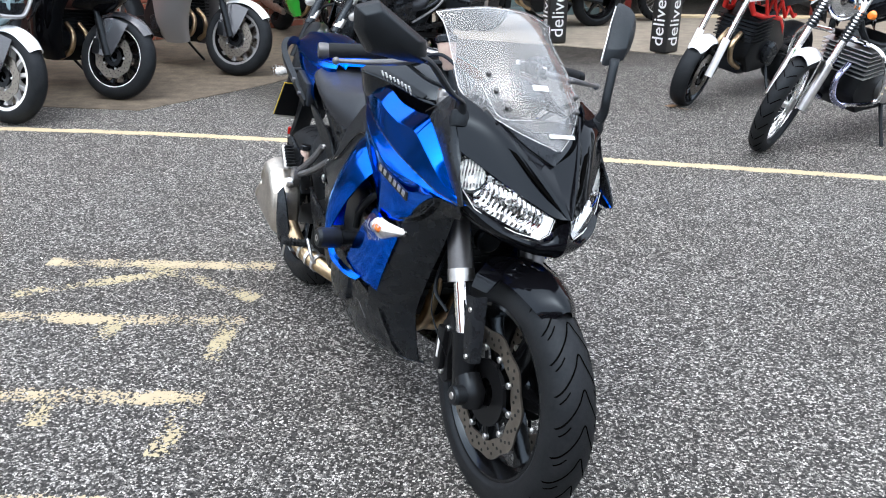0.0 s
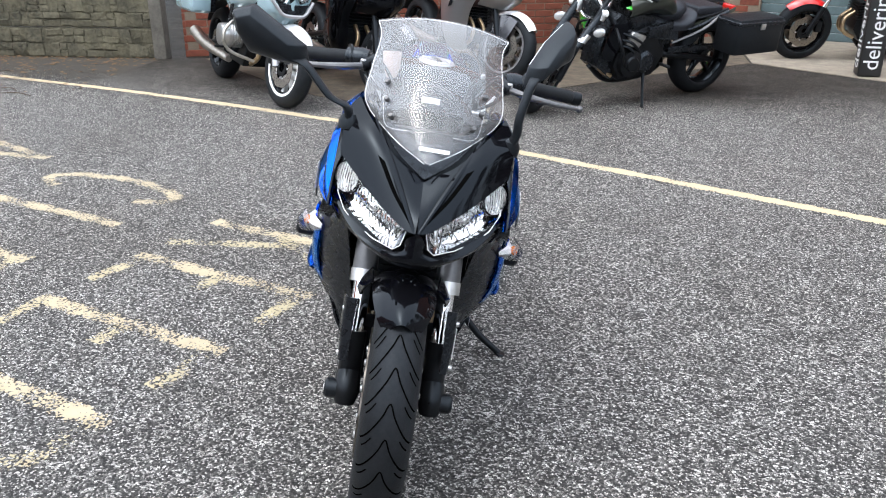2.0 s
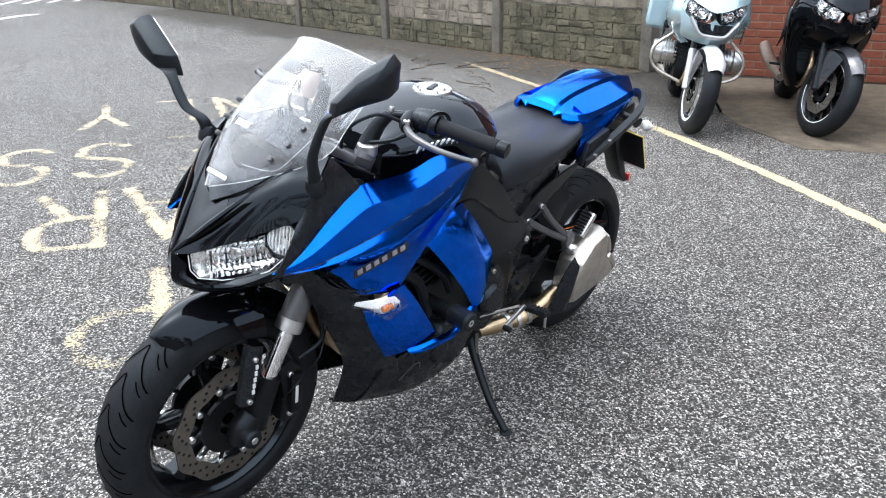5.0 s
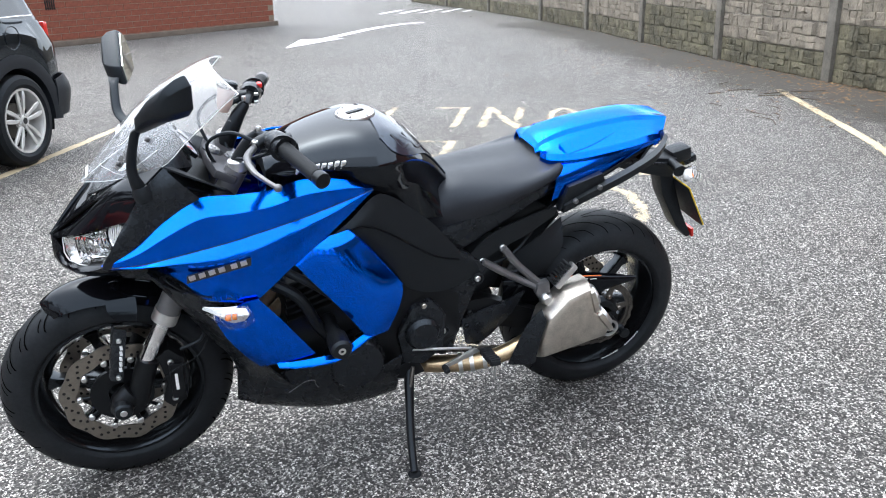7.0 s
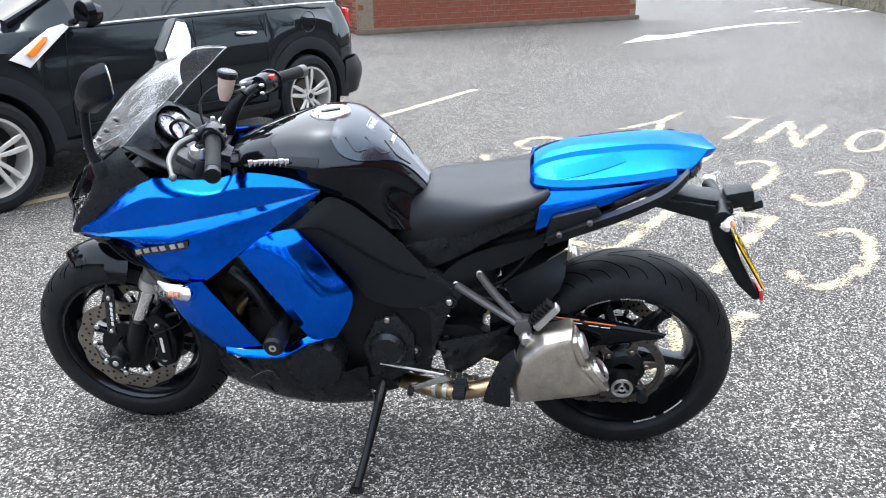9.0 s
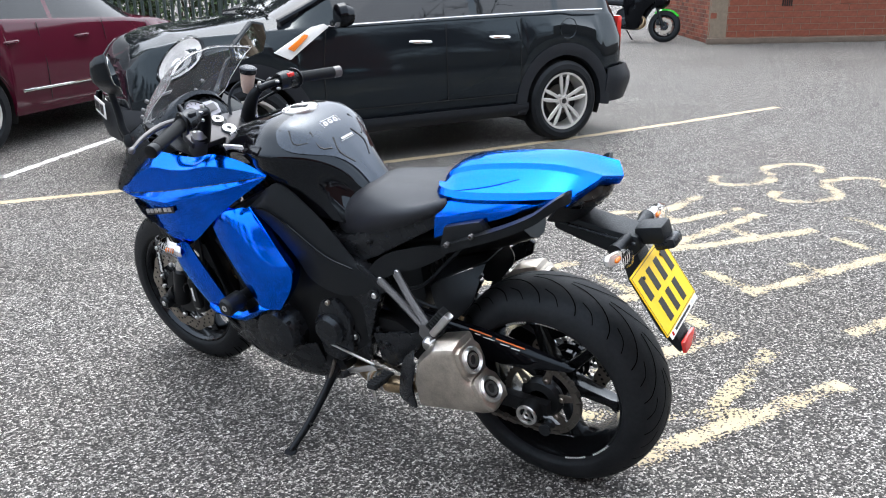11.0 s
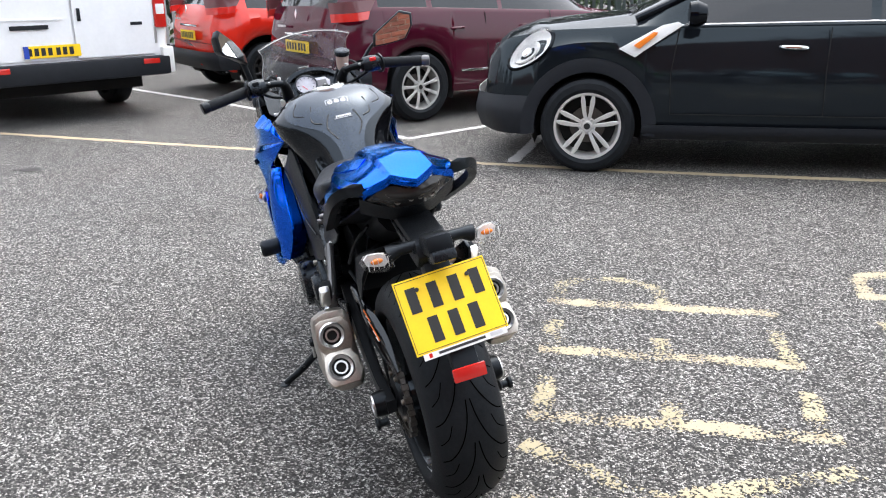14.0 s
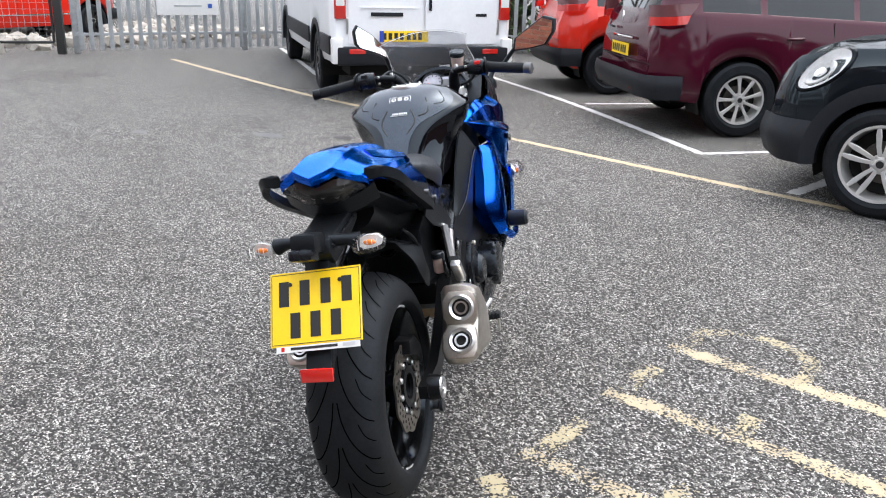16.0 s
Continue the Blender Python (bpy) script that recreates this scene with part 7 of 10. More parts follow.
part("display", moved(prism([(0, -0.018, 0.026), (0, -0.075, 0.022), (0, -0.09, 0.004), (0, -0.082, -0.026), (0, -0.028, -0.03)], (0.006, 0, 0), bev=0.002), 1.19, 0.012, 0.951, 0, 38, 0), "gauge", dash, "pale grey display panel")
part("display_window", moved(box(0.0015, 0.036, 0.026, (-0.002, -0.058, -0.002), 0.002), 1.19, 0.012, 0.951, 0, 38, 0), "grey_metal", dash)
part("clock_hood", sheet([[(1.195, -0.122, 0.93), (1.212, -0.095, 0.972), (1.218, -0.03, 0.996), (1.216, 0.035, 0.99), (1.205, 0.075, 0.962), (1.19, 0.09, 0.925)], [(1.23, -0.126, 0.945), (1.232, -0.095, 0.986), (1.236, -0.03, 1.006), (1.236, 0.04, 1.0), (1.23, 0.085, 0.972), (1.22, 0.105, 0.93)], [(1.29, -0.12, 0.935), (1.3, -0.08, 0.955), (1.31, -0.03, 0.965), (1.31, 0.04, 0.962), (1.3, 0.085, 0.95), (1.28, 0.12, 0.925)]], 3, 4, 0.004), "black_satin", bike, "black clock hood")
part("nose_inner", sheet([[(1.35, -0.15, 0.80), (1.37, 0, 0.80), (1.35, 0.15, 0.80)], [(1.24, -0.16, 0.90), (1.25, 0, 0.90), (1.24, 0.16, 0.90)], [(1.15, -0.12, 0.86), (1.15, 0, 0.86), (1.15, 0.12, 0.86)]], 3, 3, 0.005), "black_matt", bike)
part("horn", rod(0.035, 0.03, (1.22, 0.0, 0.60), "x", 20, 0.006), "black_metal", bike)
part("lower_yoke", box(0.07, 0.26, 0.04, (1.225, 0, 0.68), 0.01, (0, 25, 0)), "black_metal", bike)


# ---- parked cars and the van ----
M["car_glass"] = material("tinted_car_glass", (0.012, 0.014, 0.016), 0.03, 0.0, 0.0, spec=0.55)
M["car_black"] = material("dark_metallic_car_paint", (0.0075, 0.0092, 0.012), 0.07, 0.0, 0.0, spec=0.36)
M["car_black"].node_tree.nodes["Principled BSDF"].inputs["Specular Tint"].default_value = (0.76, 0.92, 1.0, 1)
M["car_maroon"] = material("metallic_maroon_car_paint", (0.056, 0.0045, 0.015), 0.08, 0.0, 0.0, spec=0.42)
M["car_red"] = material("bright_red_car_paint", (0.62, 0.022, 0.01), 0.14, 0.0, 0.25)
M["van_white"] = material("white_van_paint", (0.85, 0.86, 0.88), 0.3, 0.0, 0.6, vary=0.05, scale=4)
M["pale_lens"] = material("pale_pink_lamp_lens", (0.13, 0.05, 0.055), 0.08, spec=0.5)
M["cladding"] = material("charcoal_plastic_cladding", (0.013, 0.015, 0.019), 0.5, vary=0.15, scale=20, bump=0.2, bump_scale=500, spec=0.22)
M["silver_wheel"] = material("silver_wheel_paint", (0.68, 0.67, 0.65), 0.32, 0.6, 0.4, vary=0.06, scale=30)
M["dark_wheel"] = material("dark_wheel_paint", (0.03, 0.03, 0.033), 0.35, 0.5, 0.4)
M["number_white"] = M["plate_white"]


def table(x, keys):
    return float(np.interp(x, [k[0] for k in keys], [k[1] for k in keys]))


def car_body(root, paint, spec):
    """Body skin from stations along x; the lower edge follows the wheel arches."""
    x0, x1 = spec["ends"]
    ax = spec["axles"]
    Ra, zr = spec["arch"], spec["axle_z"]
    xs = set(np.round(np.arange(x0, x1 + 0.001, 0.06), 4))
    for a in ax:
        xs |= set(np.round([a - Ra * math.cos(t) for t in np.linspace(0, math.pi, 17)], 4))
    for g in spec["glass"]:
        xs |= {round(g[0], 4), round(g[1], 4)}
    xs |= {round(x0 + 0.02, 4), round(x1 - 0.02, 4)}
    xs = sorted(x for x in xs if x0 <= x <= x1)
    rows = []
    for x in xs:
        sill = table(x, spec["sill"])
        zb = sill
        for a in ax:
            if abs(x - a) < Ra:
                zb = max(zb, zr + math.sqrt(Ra * Ra - (x - a) ** 2) - 0.0)
        ys, zw, yw = table(x, spec["side"]), table(x, spec["belt"]), table(x, spec["belt_y"])
        zt, yr = table(x, spec["roof"]), table(x, spec["roof_y"])
        zt = max(zt, zw + 0.02)
        zb = min(zb, zw - 0.08)
        rows.append([(x, ys - 0.045, zb), (x, ys - 0.012, zb + 0.12 * (zw - zb)), (x, ys, zb + 0.45 * (zw - zb)), (x, ys - 0.004, zb + 0.72 * (zw - zb)), (x, yw + 0.012, zw - 0.03), (x, yw, zw),
                     (x, yw - 0.012, zw + 0.012), (x, (yw + yr) / 2 + 0.01, zw + 0.5 * (zt - 0.07 - zw)), (x, yr, max(zt - 0.07, zw + 0.012)), (x, yr - 0.07, zt - 0.02), (x, yr * 0.5, zt - 0.004), (x, 0, zt)])
    groups = {}
    n = len(rows[0])

    def glass_of(x, j):
        for g0, g1, kind in spec["glass"]:
            if g0 - 1e-4 <= x <= g1 + 1e-4:
                if kind == "side" and 6 <= j < 8:
                    return "side_window"
                if kind == "screen" and 8 <= j:
                    return "windscreen"
                if kind == "rear" and 8 <= j:
                    return "rear_window"
        return "body"

    for i in range(len(rows) - 1):
        xm = (xs[i] + xs[i + 1]) / 2
        for j in range(n - 1):
            key = (glass_of(xm, j), j < 6)
            for s in (1, -1):
                q = [rows[i][j], rows[i][j + 1], rows[i + 1][j + 1], rows[i + 1][j]]
                q = [(p[0], p[1] * s, p[2]) for p in q]
                idx = 0
                if key[0] == "side_window":
                    idx = [k for k, g in enumerate(spec["glass"]) if g[2] == "side" and g[0] <= xm <= g[1]][0]
                groups.setdefault((key[0], s if key[0] == "side_window" else 0, idx), []).append(q if s > 0 else q[::-1])
    for s_end, row in ((-1, rows[0]), (1, rows[-1])):
        ring = row + [(p[0], -p[1], p[2]) for p in row[::-1]]
        groups[("body", 0, 0)].append(ring if s_end < 0 else ring[::-1])
    body = None
    for key in sorted(groups, key=lambda k: k[0] != "body"):
        bm = bmesh.new()
        for q in groups[key]:
            try:
                bm.faces.new([bm.verts.new(p) for p in q])
            except ValueError:
                pass
        bmesh.ops.remove_doubles(bm, verts=bm.verts, dist=1e-4)
        bmesh.ops.recalc_face_normals(bm, faces=bm.faces)
        if key[0] == "body":
            bmesh.ops.solidify(bm, geom=bm.faces[:], thickness=0.012)
        o = part(key[0], bm, paint if key[0] == "body" else "car_glass", root, deg=38)
        body = body or o
    # floor and wheel wells, near-black so their shade is in the colour
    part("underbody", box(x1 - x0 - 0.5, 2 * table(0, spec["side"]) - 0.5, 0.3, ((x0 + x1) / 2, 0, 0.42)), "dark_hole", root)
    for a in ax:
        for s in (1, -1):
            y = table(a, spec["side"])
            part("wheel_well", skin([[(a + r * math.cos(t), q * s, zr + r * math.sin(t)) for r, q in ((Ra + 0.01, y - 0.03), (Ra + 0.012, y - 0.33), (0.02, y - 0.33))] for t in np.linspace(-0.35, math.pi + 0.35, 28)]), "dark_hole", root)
    return body


def arch_trim(root, x, z, y, s, r0, r1, mat):
    pts = []
    for t in np.linspace(-8, 188, 24):
        pts.append((math.cos(radians(t)), math.sin(radians(t))))
    rows = [[(x + r * c, (y + dy) * s, z + r * sn) for r, dy in ((r0, -0.05), (r0, 0.008), ((r0 + r1) / 2, 0.016), (r1, 0.010), (r1, -0.02))] for c, sn in pts]
    part("arch_trim", skin(rows), mat, root, "dark plastic wheel arch trim")


def car_wheel(root, x, y, z, R, W, rim, mat, spokes, twin=True, name="wheel"):
    s = 1 if y > 0 else -1
    w = new(name)
    w.parent, w.matrix_local = root, pose(x, y, z)
    part("tyre", lathe([(rim, -W / 2 + 0.02), (rim + 0.03, -W / 2), (R - 0.03, -W / 2 + 0.004), (R - 0.006, -W / 2 + 0.025), (R, -W / 4), (R, W / 4), (R - 0.006, W / 2 - 0.025), (R - 0.03, W / 2 - 0.004), (rim + 0.03, W / 2), (rim, W / 2 - 0.02)], 48), "rubber", w)
    yo = s * (W / 2 - 0.02)
    part("rim", lathe([(rim + 0.004, yo), (rim + 0.004, yo + 0.008 * s), (rim - 0.012, yo + 0.006 * s), (rim - 0.02, yo - 0.02 * s), (rim - 0.03, -yo), (rim, -yo)], 48), mat, w)
    part("brake", rod(rim * 0.55, 0.02, (0, yo - 0.09 * s, 0), "y", 28), "chain", w)
    part("drum", rod(rim - 0.03, 0.02, (0, yo - 0.12 * s, 0), "y", 24), "dark_hole", w)
    part("hub_cap", lathe([(0, yo - 0.002 * s), (0.03, yo - 0.003 * s), (0.033, yo - 0.012 * s), (0.06, yo - 0.02 * s), (0.06, yo - 0.04 * s), (0, yo - 0.04 * s)], 24, closed=False), mat, w)
    part("hub_badge", rod(0.022, 0.004, (0, yo + 0.001 * s, 0), "y", 18, 0.001), "print_black", w)
    for i in range(spokes):
        a = 360 / spokes * i + 18
        for off in ((-9, 9) if twin else (0,)):
            sp = skin([[(r * math.cos(radians(o)), yo + s * dy + e * 0.008, r * math.sin(radians(o)) + q * wd) for e, q in ((-1, -1), (1, -1), (1, 1), (-1, 1))] for r, o, wd, dy in ((0.045, off * 1.5, 0.012, -0.02), (rim * 0.45, off * 1.45, 0.0135 if twin else 0.012, -0.010), (rim * 0.75, off * 1.2, 0.0165 if twin else 0.015, -0.006), (rim - 0.01, off * 1.1, 0.010 if twin else 0.02, -0.006))], True, True)
            bevelled(sp, 0.003, 1)
            sp.transform(pose(0, 0, 0, 0, -a, 0))
            part("spoke", sp, mat, w)
        part("wheel_nut", rod(0.009, 0.012, (0.045 * math.cos(radians(a + 36)), yo - 0.014 * s, 0.045 * math.sin(radians(a + 36))), "y", 8), "alloy", w)
    return w


def bars(root, parent_label, m, w, h, mat, n):
    """A number plate or badge as a panel with plain bars, facing local -x."""
    p = part("number_plate", moved_m(box(0.006, w, h, bev=0.002, seg=1), m), mat, root, parent_label)
    for i in range(n):
        gap = 0.014 if i >= 4 else 0
        y = w * 0.4 - i * (w * 0.82 / n) - gap
        part("print_bar", moved_m(box(0.002, w * 0.075, h * 0.62, (-0.0045, y, 0)), m), "print_black", p)
    return p


def moved_m(bm, m):
    bm.transform(m)
    return bm


def handle(root, x, y, z, s, mat):
    part("door_handle", tube([(x - 0.085, (y - 0.01) * s, z - 0.004), (x - 0.06, (y + 0.022) * s, z), (x + 0.05, (y + 0.024) * s, z + 0.004), (x + 0.085, (y - 0.008) * s, z + 0.006)], [0.01, 0.014, 0.014, 0.01], 10, 3), mat, root, "chrome door handle" if mat == "chrome" else "")


def seam(root, pts, r=0.0035):
    part("panel_gap", tube(pts, r, 5, 1), "dark_hole", root)


# the compact SUV beside the bay, nose to the east
SUV = dict(ends=(-0.72, 3.34), axles=(0.0, 2.595), arch=0.375, axle_z=0.325,
           sill=[(-0.72, 0.42), (-0.5, 0.33), (0, 0.28), (2.6, 0.27), (3.1, 0.26), (3.37, 0.34)],
           side=[(-0.72, 0.70), (-0.62, 0.82), (-0.4, 0.885), (0, 0.895), (2.6, 0.89), (2.95, 0.865), (3.2, 0.80), (3.34, 0.66)],
           belt=[(-0.72, 0.88), (-0.6, 0.98), (0, 1.02), (2.0, 0.99), (2.3, 0.98), (2.9, 0.95), (3.2, 0.88), (3.34, 0.72)],
           belt_y=[(-0.72, 0.66), (-0.55, 0.76), (0, 0.82), (2.0, 0.83), (2.6, 0.82), (2.95, 0.77), (3.2, 0.70), (3.34, 0.58)],
           roof=[(-0.72, 0.92), (-0.66, 1.1), (-0.5, 1.48), (-0.35, 1.54), (0.6, 1.57), (1.3, 1.53), (1.5, 1.49), (2.3, 1.075), (2.5, 1.05), (3.0, 1.0), (3.22, 0.93), (3.34, 0.76)],
           roof_y=[(-0.72, 0.5), (-0.5, 0.58), (0.6, 0.62), (1.4, 0.6), (2.1, 0.72), (2.6, 0.72), (3.0, 0.66), (3.37, 0.45)],
           glass=[(-0.42, 0.02, "side"), (0.08, 0.78, "side"), (0.84, 1.92, "side"), (1.5, 2.3, "screen"), (-0.66, -0.5, "rear")])


def suv_side(x, z):
    """Half-width of the car's skin at x and height z."""
    zw, yw, ys, zt, yr = (table(x, SUV[k]) for k in ("belt", "belt_y", "side", "roof", "roof_y"))
    zb = table(x, SUV["sill"])
    if abs(x - 2.595) < 0.375:
        zb = max(zb, 0.325 + math.sqrt(0.375 ** 2 - (x - 2.595) ** 2))
    keys = [(zb, ys - 0.045), (zb + 0.12 * (zw - zb), ys - 0.012), (zb + 0.45 * (zw - zb), ys), (zb + 0.72 * (zw - zb), ys - 0.004), (zw - 0.03, yw + 0.012), (zw, yw), (zw + 0.012, yw - 0.012), (max(zt - 0.07, zw + 0.02), yr), (zt, yr - 0.07)]
    return table(z, keys)


def suv_lamp(s, rings, shift=0.0):
    """Rings of an oval on the front corner, each at a share of its size and a height over the skin."""
    rows = []
    for k, up in rings:
        row = []
        for q in np.linspace(0, 2 * math.pi, 36, endpoint=False):
            u, v = 0.186 * k * math.cos(q) + shift, (0.082 + 0.012 * math.cos(q)) * k * math.sin(q)
            x, z = 3.0 - 0.766 * u + 0.643 * v, 0.828 + 0.643 * u + 0.766 * v
            y = 0.5 * (suv_side(x, z) + suv_side(3.0 - 0.766 * (u * 0.6), 0.828 + 0.643 * u * 0.6))
            row.append((x + 0.45 * up, (max(y, suv_side(x, z)) + 0.75 * up) * s, z + 0.48 * up))
        rows.append(row)
    return skin(rows, True, False)


suv = thing("car", pose(-3.365, -1.815, 0, 0, 0, 0), "dark metallic compact SUV with white side trim", "car")
car_body(suv, "car_black", SUV)
for s in (1, -1):
    for x in (0.0, 2.595):
        car_wheel(suv, x, 0.80 * s, 0.325, 0.325, 0.215, 0.226, "silver_wheel", 5)
        arch_trim(suv, x, 0.325, 0.885, s, 0.368, 0.462, "cladding")
    part("sill_trim", sheet([[(0.36, 0.9 * s, 0.345), (1.3, 0.905 * s, 0.345), (2.23, 0.9 * s, 0.345)], [(0.36, 0.895 * s, 0.30), (1.3, 0.90 * s, 0.30), (2.23, 0.895 * s, 0.30)], [(0.36, 0.86 * s, 0.25), (1.3, 0.86 * s, 0.25), (2.23, 0.86 * s, 0.25)]], 3, 3, 0.01), "cladding", suv, "dark plastic sill trim")
    for x in (0.42, 1.08, 2.05):
        seam(suv, [(x, 0.892 * s, 0.42), (x + 0.01, 0.896 * s, 0.7), (x + (0.0 if x < 2 else -0.03), 0.868 * s, 0.985)])
    seam(suv, [(0.42, 0.893 * s, 0.42), (1.08, 0.895 * s, 0.42), (2.05, 0.893 * s, 0.42)])
    for x in (0.62, 1.30):
        handle(suv, x, 0.885, 0.86, s, "chrome")
    part("waist_trim", tube([(-0.42, 0.80 * s, 1.03), (0, 0.836 * s, 1.035), (1.0, 0.842 * s, 1.022), (2.02, 0.842 * s, 1.0)], 0.006, 8, 4), "chrome", suv, "chrome waist strip")
    sc = part("side_scuttle", prism([(2.41, 0.902 * s, 0.85), (2.30, 0.904 * s, 0.795), (2.24, 0.902 * s, 0.84), (2.0, 0.868 * s, 1.0), (2.03, 0.862 * s, 1.02), (2.13, 0.868 * s, 1.0)], (0, 0.014 * s, 0), bev=0.004), "white_plastic", suv, "white side scuttle trim")
    part("side_repeater", prism([(2.315, 0.914 * s, 0.872), (2.275, 0.914 * s, 0.85), (2.17, 0.9 * s, 0.935), (2.16, 0.896 * s, 0.955), (2.19, 0.898 * s, 0.96)], (0, 0.014 * s, 0), bev=0.005), "amber", sc, "orange side repeater")
    hl = part("headlight", suv_lamp(s, [(0.93, 0.012), (0.86, 0.006), (0.62, -0.002), (0.34, -0.008), (0.05, -0.01)]), "lamp_bowl", suv, "large oval clear headlight with a dark rim")
    part("headlight_rim", suv_lamp(s, [(1.06, -0.004), (1.05, 0.012), (0.99, 0.019), (0.93, 0.014), (0.92, 0.0)]), "black_gloss", hl)
    part("headlight_reflector", suv_lamp(s, [(0.58, 0.002), (0.54, 0.012), (0.48, 0.01), (0.3, -0.002), (0.05, -0.004)], -0.03), "clear_white", hl)
    part("headlight_bulb", suv_lamp(s, [(0.22, 0.004), (0.2, 0.018), (0.1, 0.022), (0.02, 0.022)], -0.03), "reflector", hl)
    part("headlight_lens", suv_lamp(s, [(0.985, 0.017), (0.9, 0.026), (0.7, 0.036), (0.4, 0.042), (0.04, 0.044)]), "lens", hl)
    part("windscreen_pillar", tube([(2.3, 0.715 * s, 1.03), (2.05, 0.7 * s, 1.145), (1.75, 0.65 * s, 1.3), (1.5, 0.605 * s, 1.43)], 0.03, 10, 3), "black_gloss", suv, "gloss black windscreen pillar")
    part("rear_bumper_corner", sheet([[(-0.44, 0.895 * s, 0.56), (-0.6, 0.86 * s, 0.58), (-0.76, 0.72 * s, 0.58), (-0.78, 0.4 * s, 0.58)], [(-0.42, 0.91 * s, 0.46), (-0.62, 0.885 * s, 0.46), (-0.8, 0.74 * s, 0.46), (-0.82, 0.4 * s, 0.46)], [(-0.4, 0.89 * s, 0.28), (-0.6, 0.86 * s, 0.29), (-0.75, 0.72 * s, 0.3), (-0.77, 0.4 * s, 0.3)]], 3, 4, 0.012), "cladding", suv, "dark plastic rear bumper corner")
    part("rear_light", box(0.05, 0.09, 0.3, (-0.665, 0.70 * s, 0.82), 0.02), "red_lens", suv, "red rear light")
    mi = part("door_mirror", moved(lathe([(0, -0.07), (0.06, -0.055), (0.085, 0.0), (0.075, 0.05), (0, 0.06)], 22, axis="x", closed=False), 1.93, 0.99 * s, 1.075), "black_gloss", suv, "gloss black door mirror")
    part("mirror_arm", tube([(1.95, 0.83 * s, 1.02), (1.94, 0.94 * s, 1.05)], 0.022, 10, 1), "black_satin", mi)
    part("wiper", tube([(2.34, 0.6 * s, 1.075), (2.28, 0.3 * s, 1.1), (2.3, 0.02 * s, 1.105)], 0.009, 6, 2), "black_satin", suv)
    part("bumper_corner", sheet([[(3.0, 0.84 * s, 0.52), (3.22, 0.78 * s, 0.52), (3.38, 0.58 * s, 0.52)], [(3.0, 0.875 * s, 0.40), (3.24, 0.81 * s, 0.40), (3.4, 0.6 * s, 0.40)], [(3.0, 0.85 * s, 0.26), (3.2, 0.78 * s, 0.26), (3.36, 0.58 * s, 0.28)]], 3, 4, 0.012), "cladding", suv, "dark plastic bumper corner")
    part("fog_light", rod(0.045, 0.03, (3.33, 0.56 * s, 0.42), "x", 18, 0.006), "chrome", suv)
for i in range(6):
    part("grille_bar", tube([(3.30, -0.42, 0.56 + 0.042 * i), (3.39 - 0.012 * i, 0, 0.56 + 0.042 * i), (3.30, 0.42, 0.56 + 0.042 * i)], 0.012, 8, 4), "chrome", suv, "chrome grille bar")
part("grille", sheet([[(3.26, -0.46, 0.82), (3.34, 0, 0.82), (3.26, 0.46, 0.82)], [(3.29, -0.46, 0.66), (3.38, 0, 0.66), (3.29, 0.46, 0.66)], [(3.30, -0.46, 0.52), (3.385, 0, 0.52), (3.30, 0.46, 0.52)]], 3, 4, 0.01), "black_satin", suv)
part("front_bumper", sheet([[(3.33, -0.58, 0.52), (3.40, 0, 0.52), (3.33, 0.58, 0.52)], [(3.35, -0.58, 0.40), (3.425, 0, 0.40), (3.35, 0.58, 0.40)], [(3.33, -0.58, 0.27), (3.40, 0, 0.27), (3.33, 0.58, 0.27)]], 3, 4, 0.012), "cladding", suv)
bars(suv, "white front number plate with black bars", pose(3.432, 0, 0.47, 0, 0, 180), 0.52, 0.111, "number_white", 7)
part("fuel_flap", lathe([(0.075, 0.893), (0.08, 0.897), (0.08, 0.889)], 26, (-0.02, 0, 0.90)), "black_satin", suv)


def rear_corner(root, half, x, z0, z1, mat, label):
    for s in (1, -1):
        def row(k, z):
            return [(x + 0.34 - 0.1 * k, (half + 0.022 - 0.03 * (1 - k)) * s, z + 0.02), (x + 0.15, (half + 0.012 - 0.02 * (1 - k)) * s, z + 0.008), (x + 0.045, (half - 0.045) * s, z), (x + 0.0, (half - 0.13) * s, z - 0.004), (x - 0.022, (half - 0.24 + 0.05 * k) * s, z - 0.008)]
        zm = z0 + 0.42 * (z1 - z0)
        lamp = part("rear_light", sheet([row(1, z0), row(0.7, zm)], 2, 5, 0.012), mat, root, label)
        part("clear_section", sheet([row(0.68, zm + 0.003), row(0.3, (zm + z1) / 2), row(0, z1)], 2, 5, 0.012), "pale_lens", lamp, "pale glossy upper section")


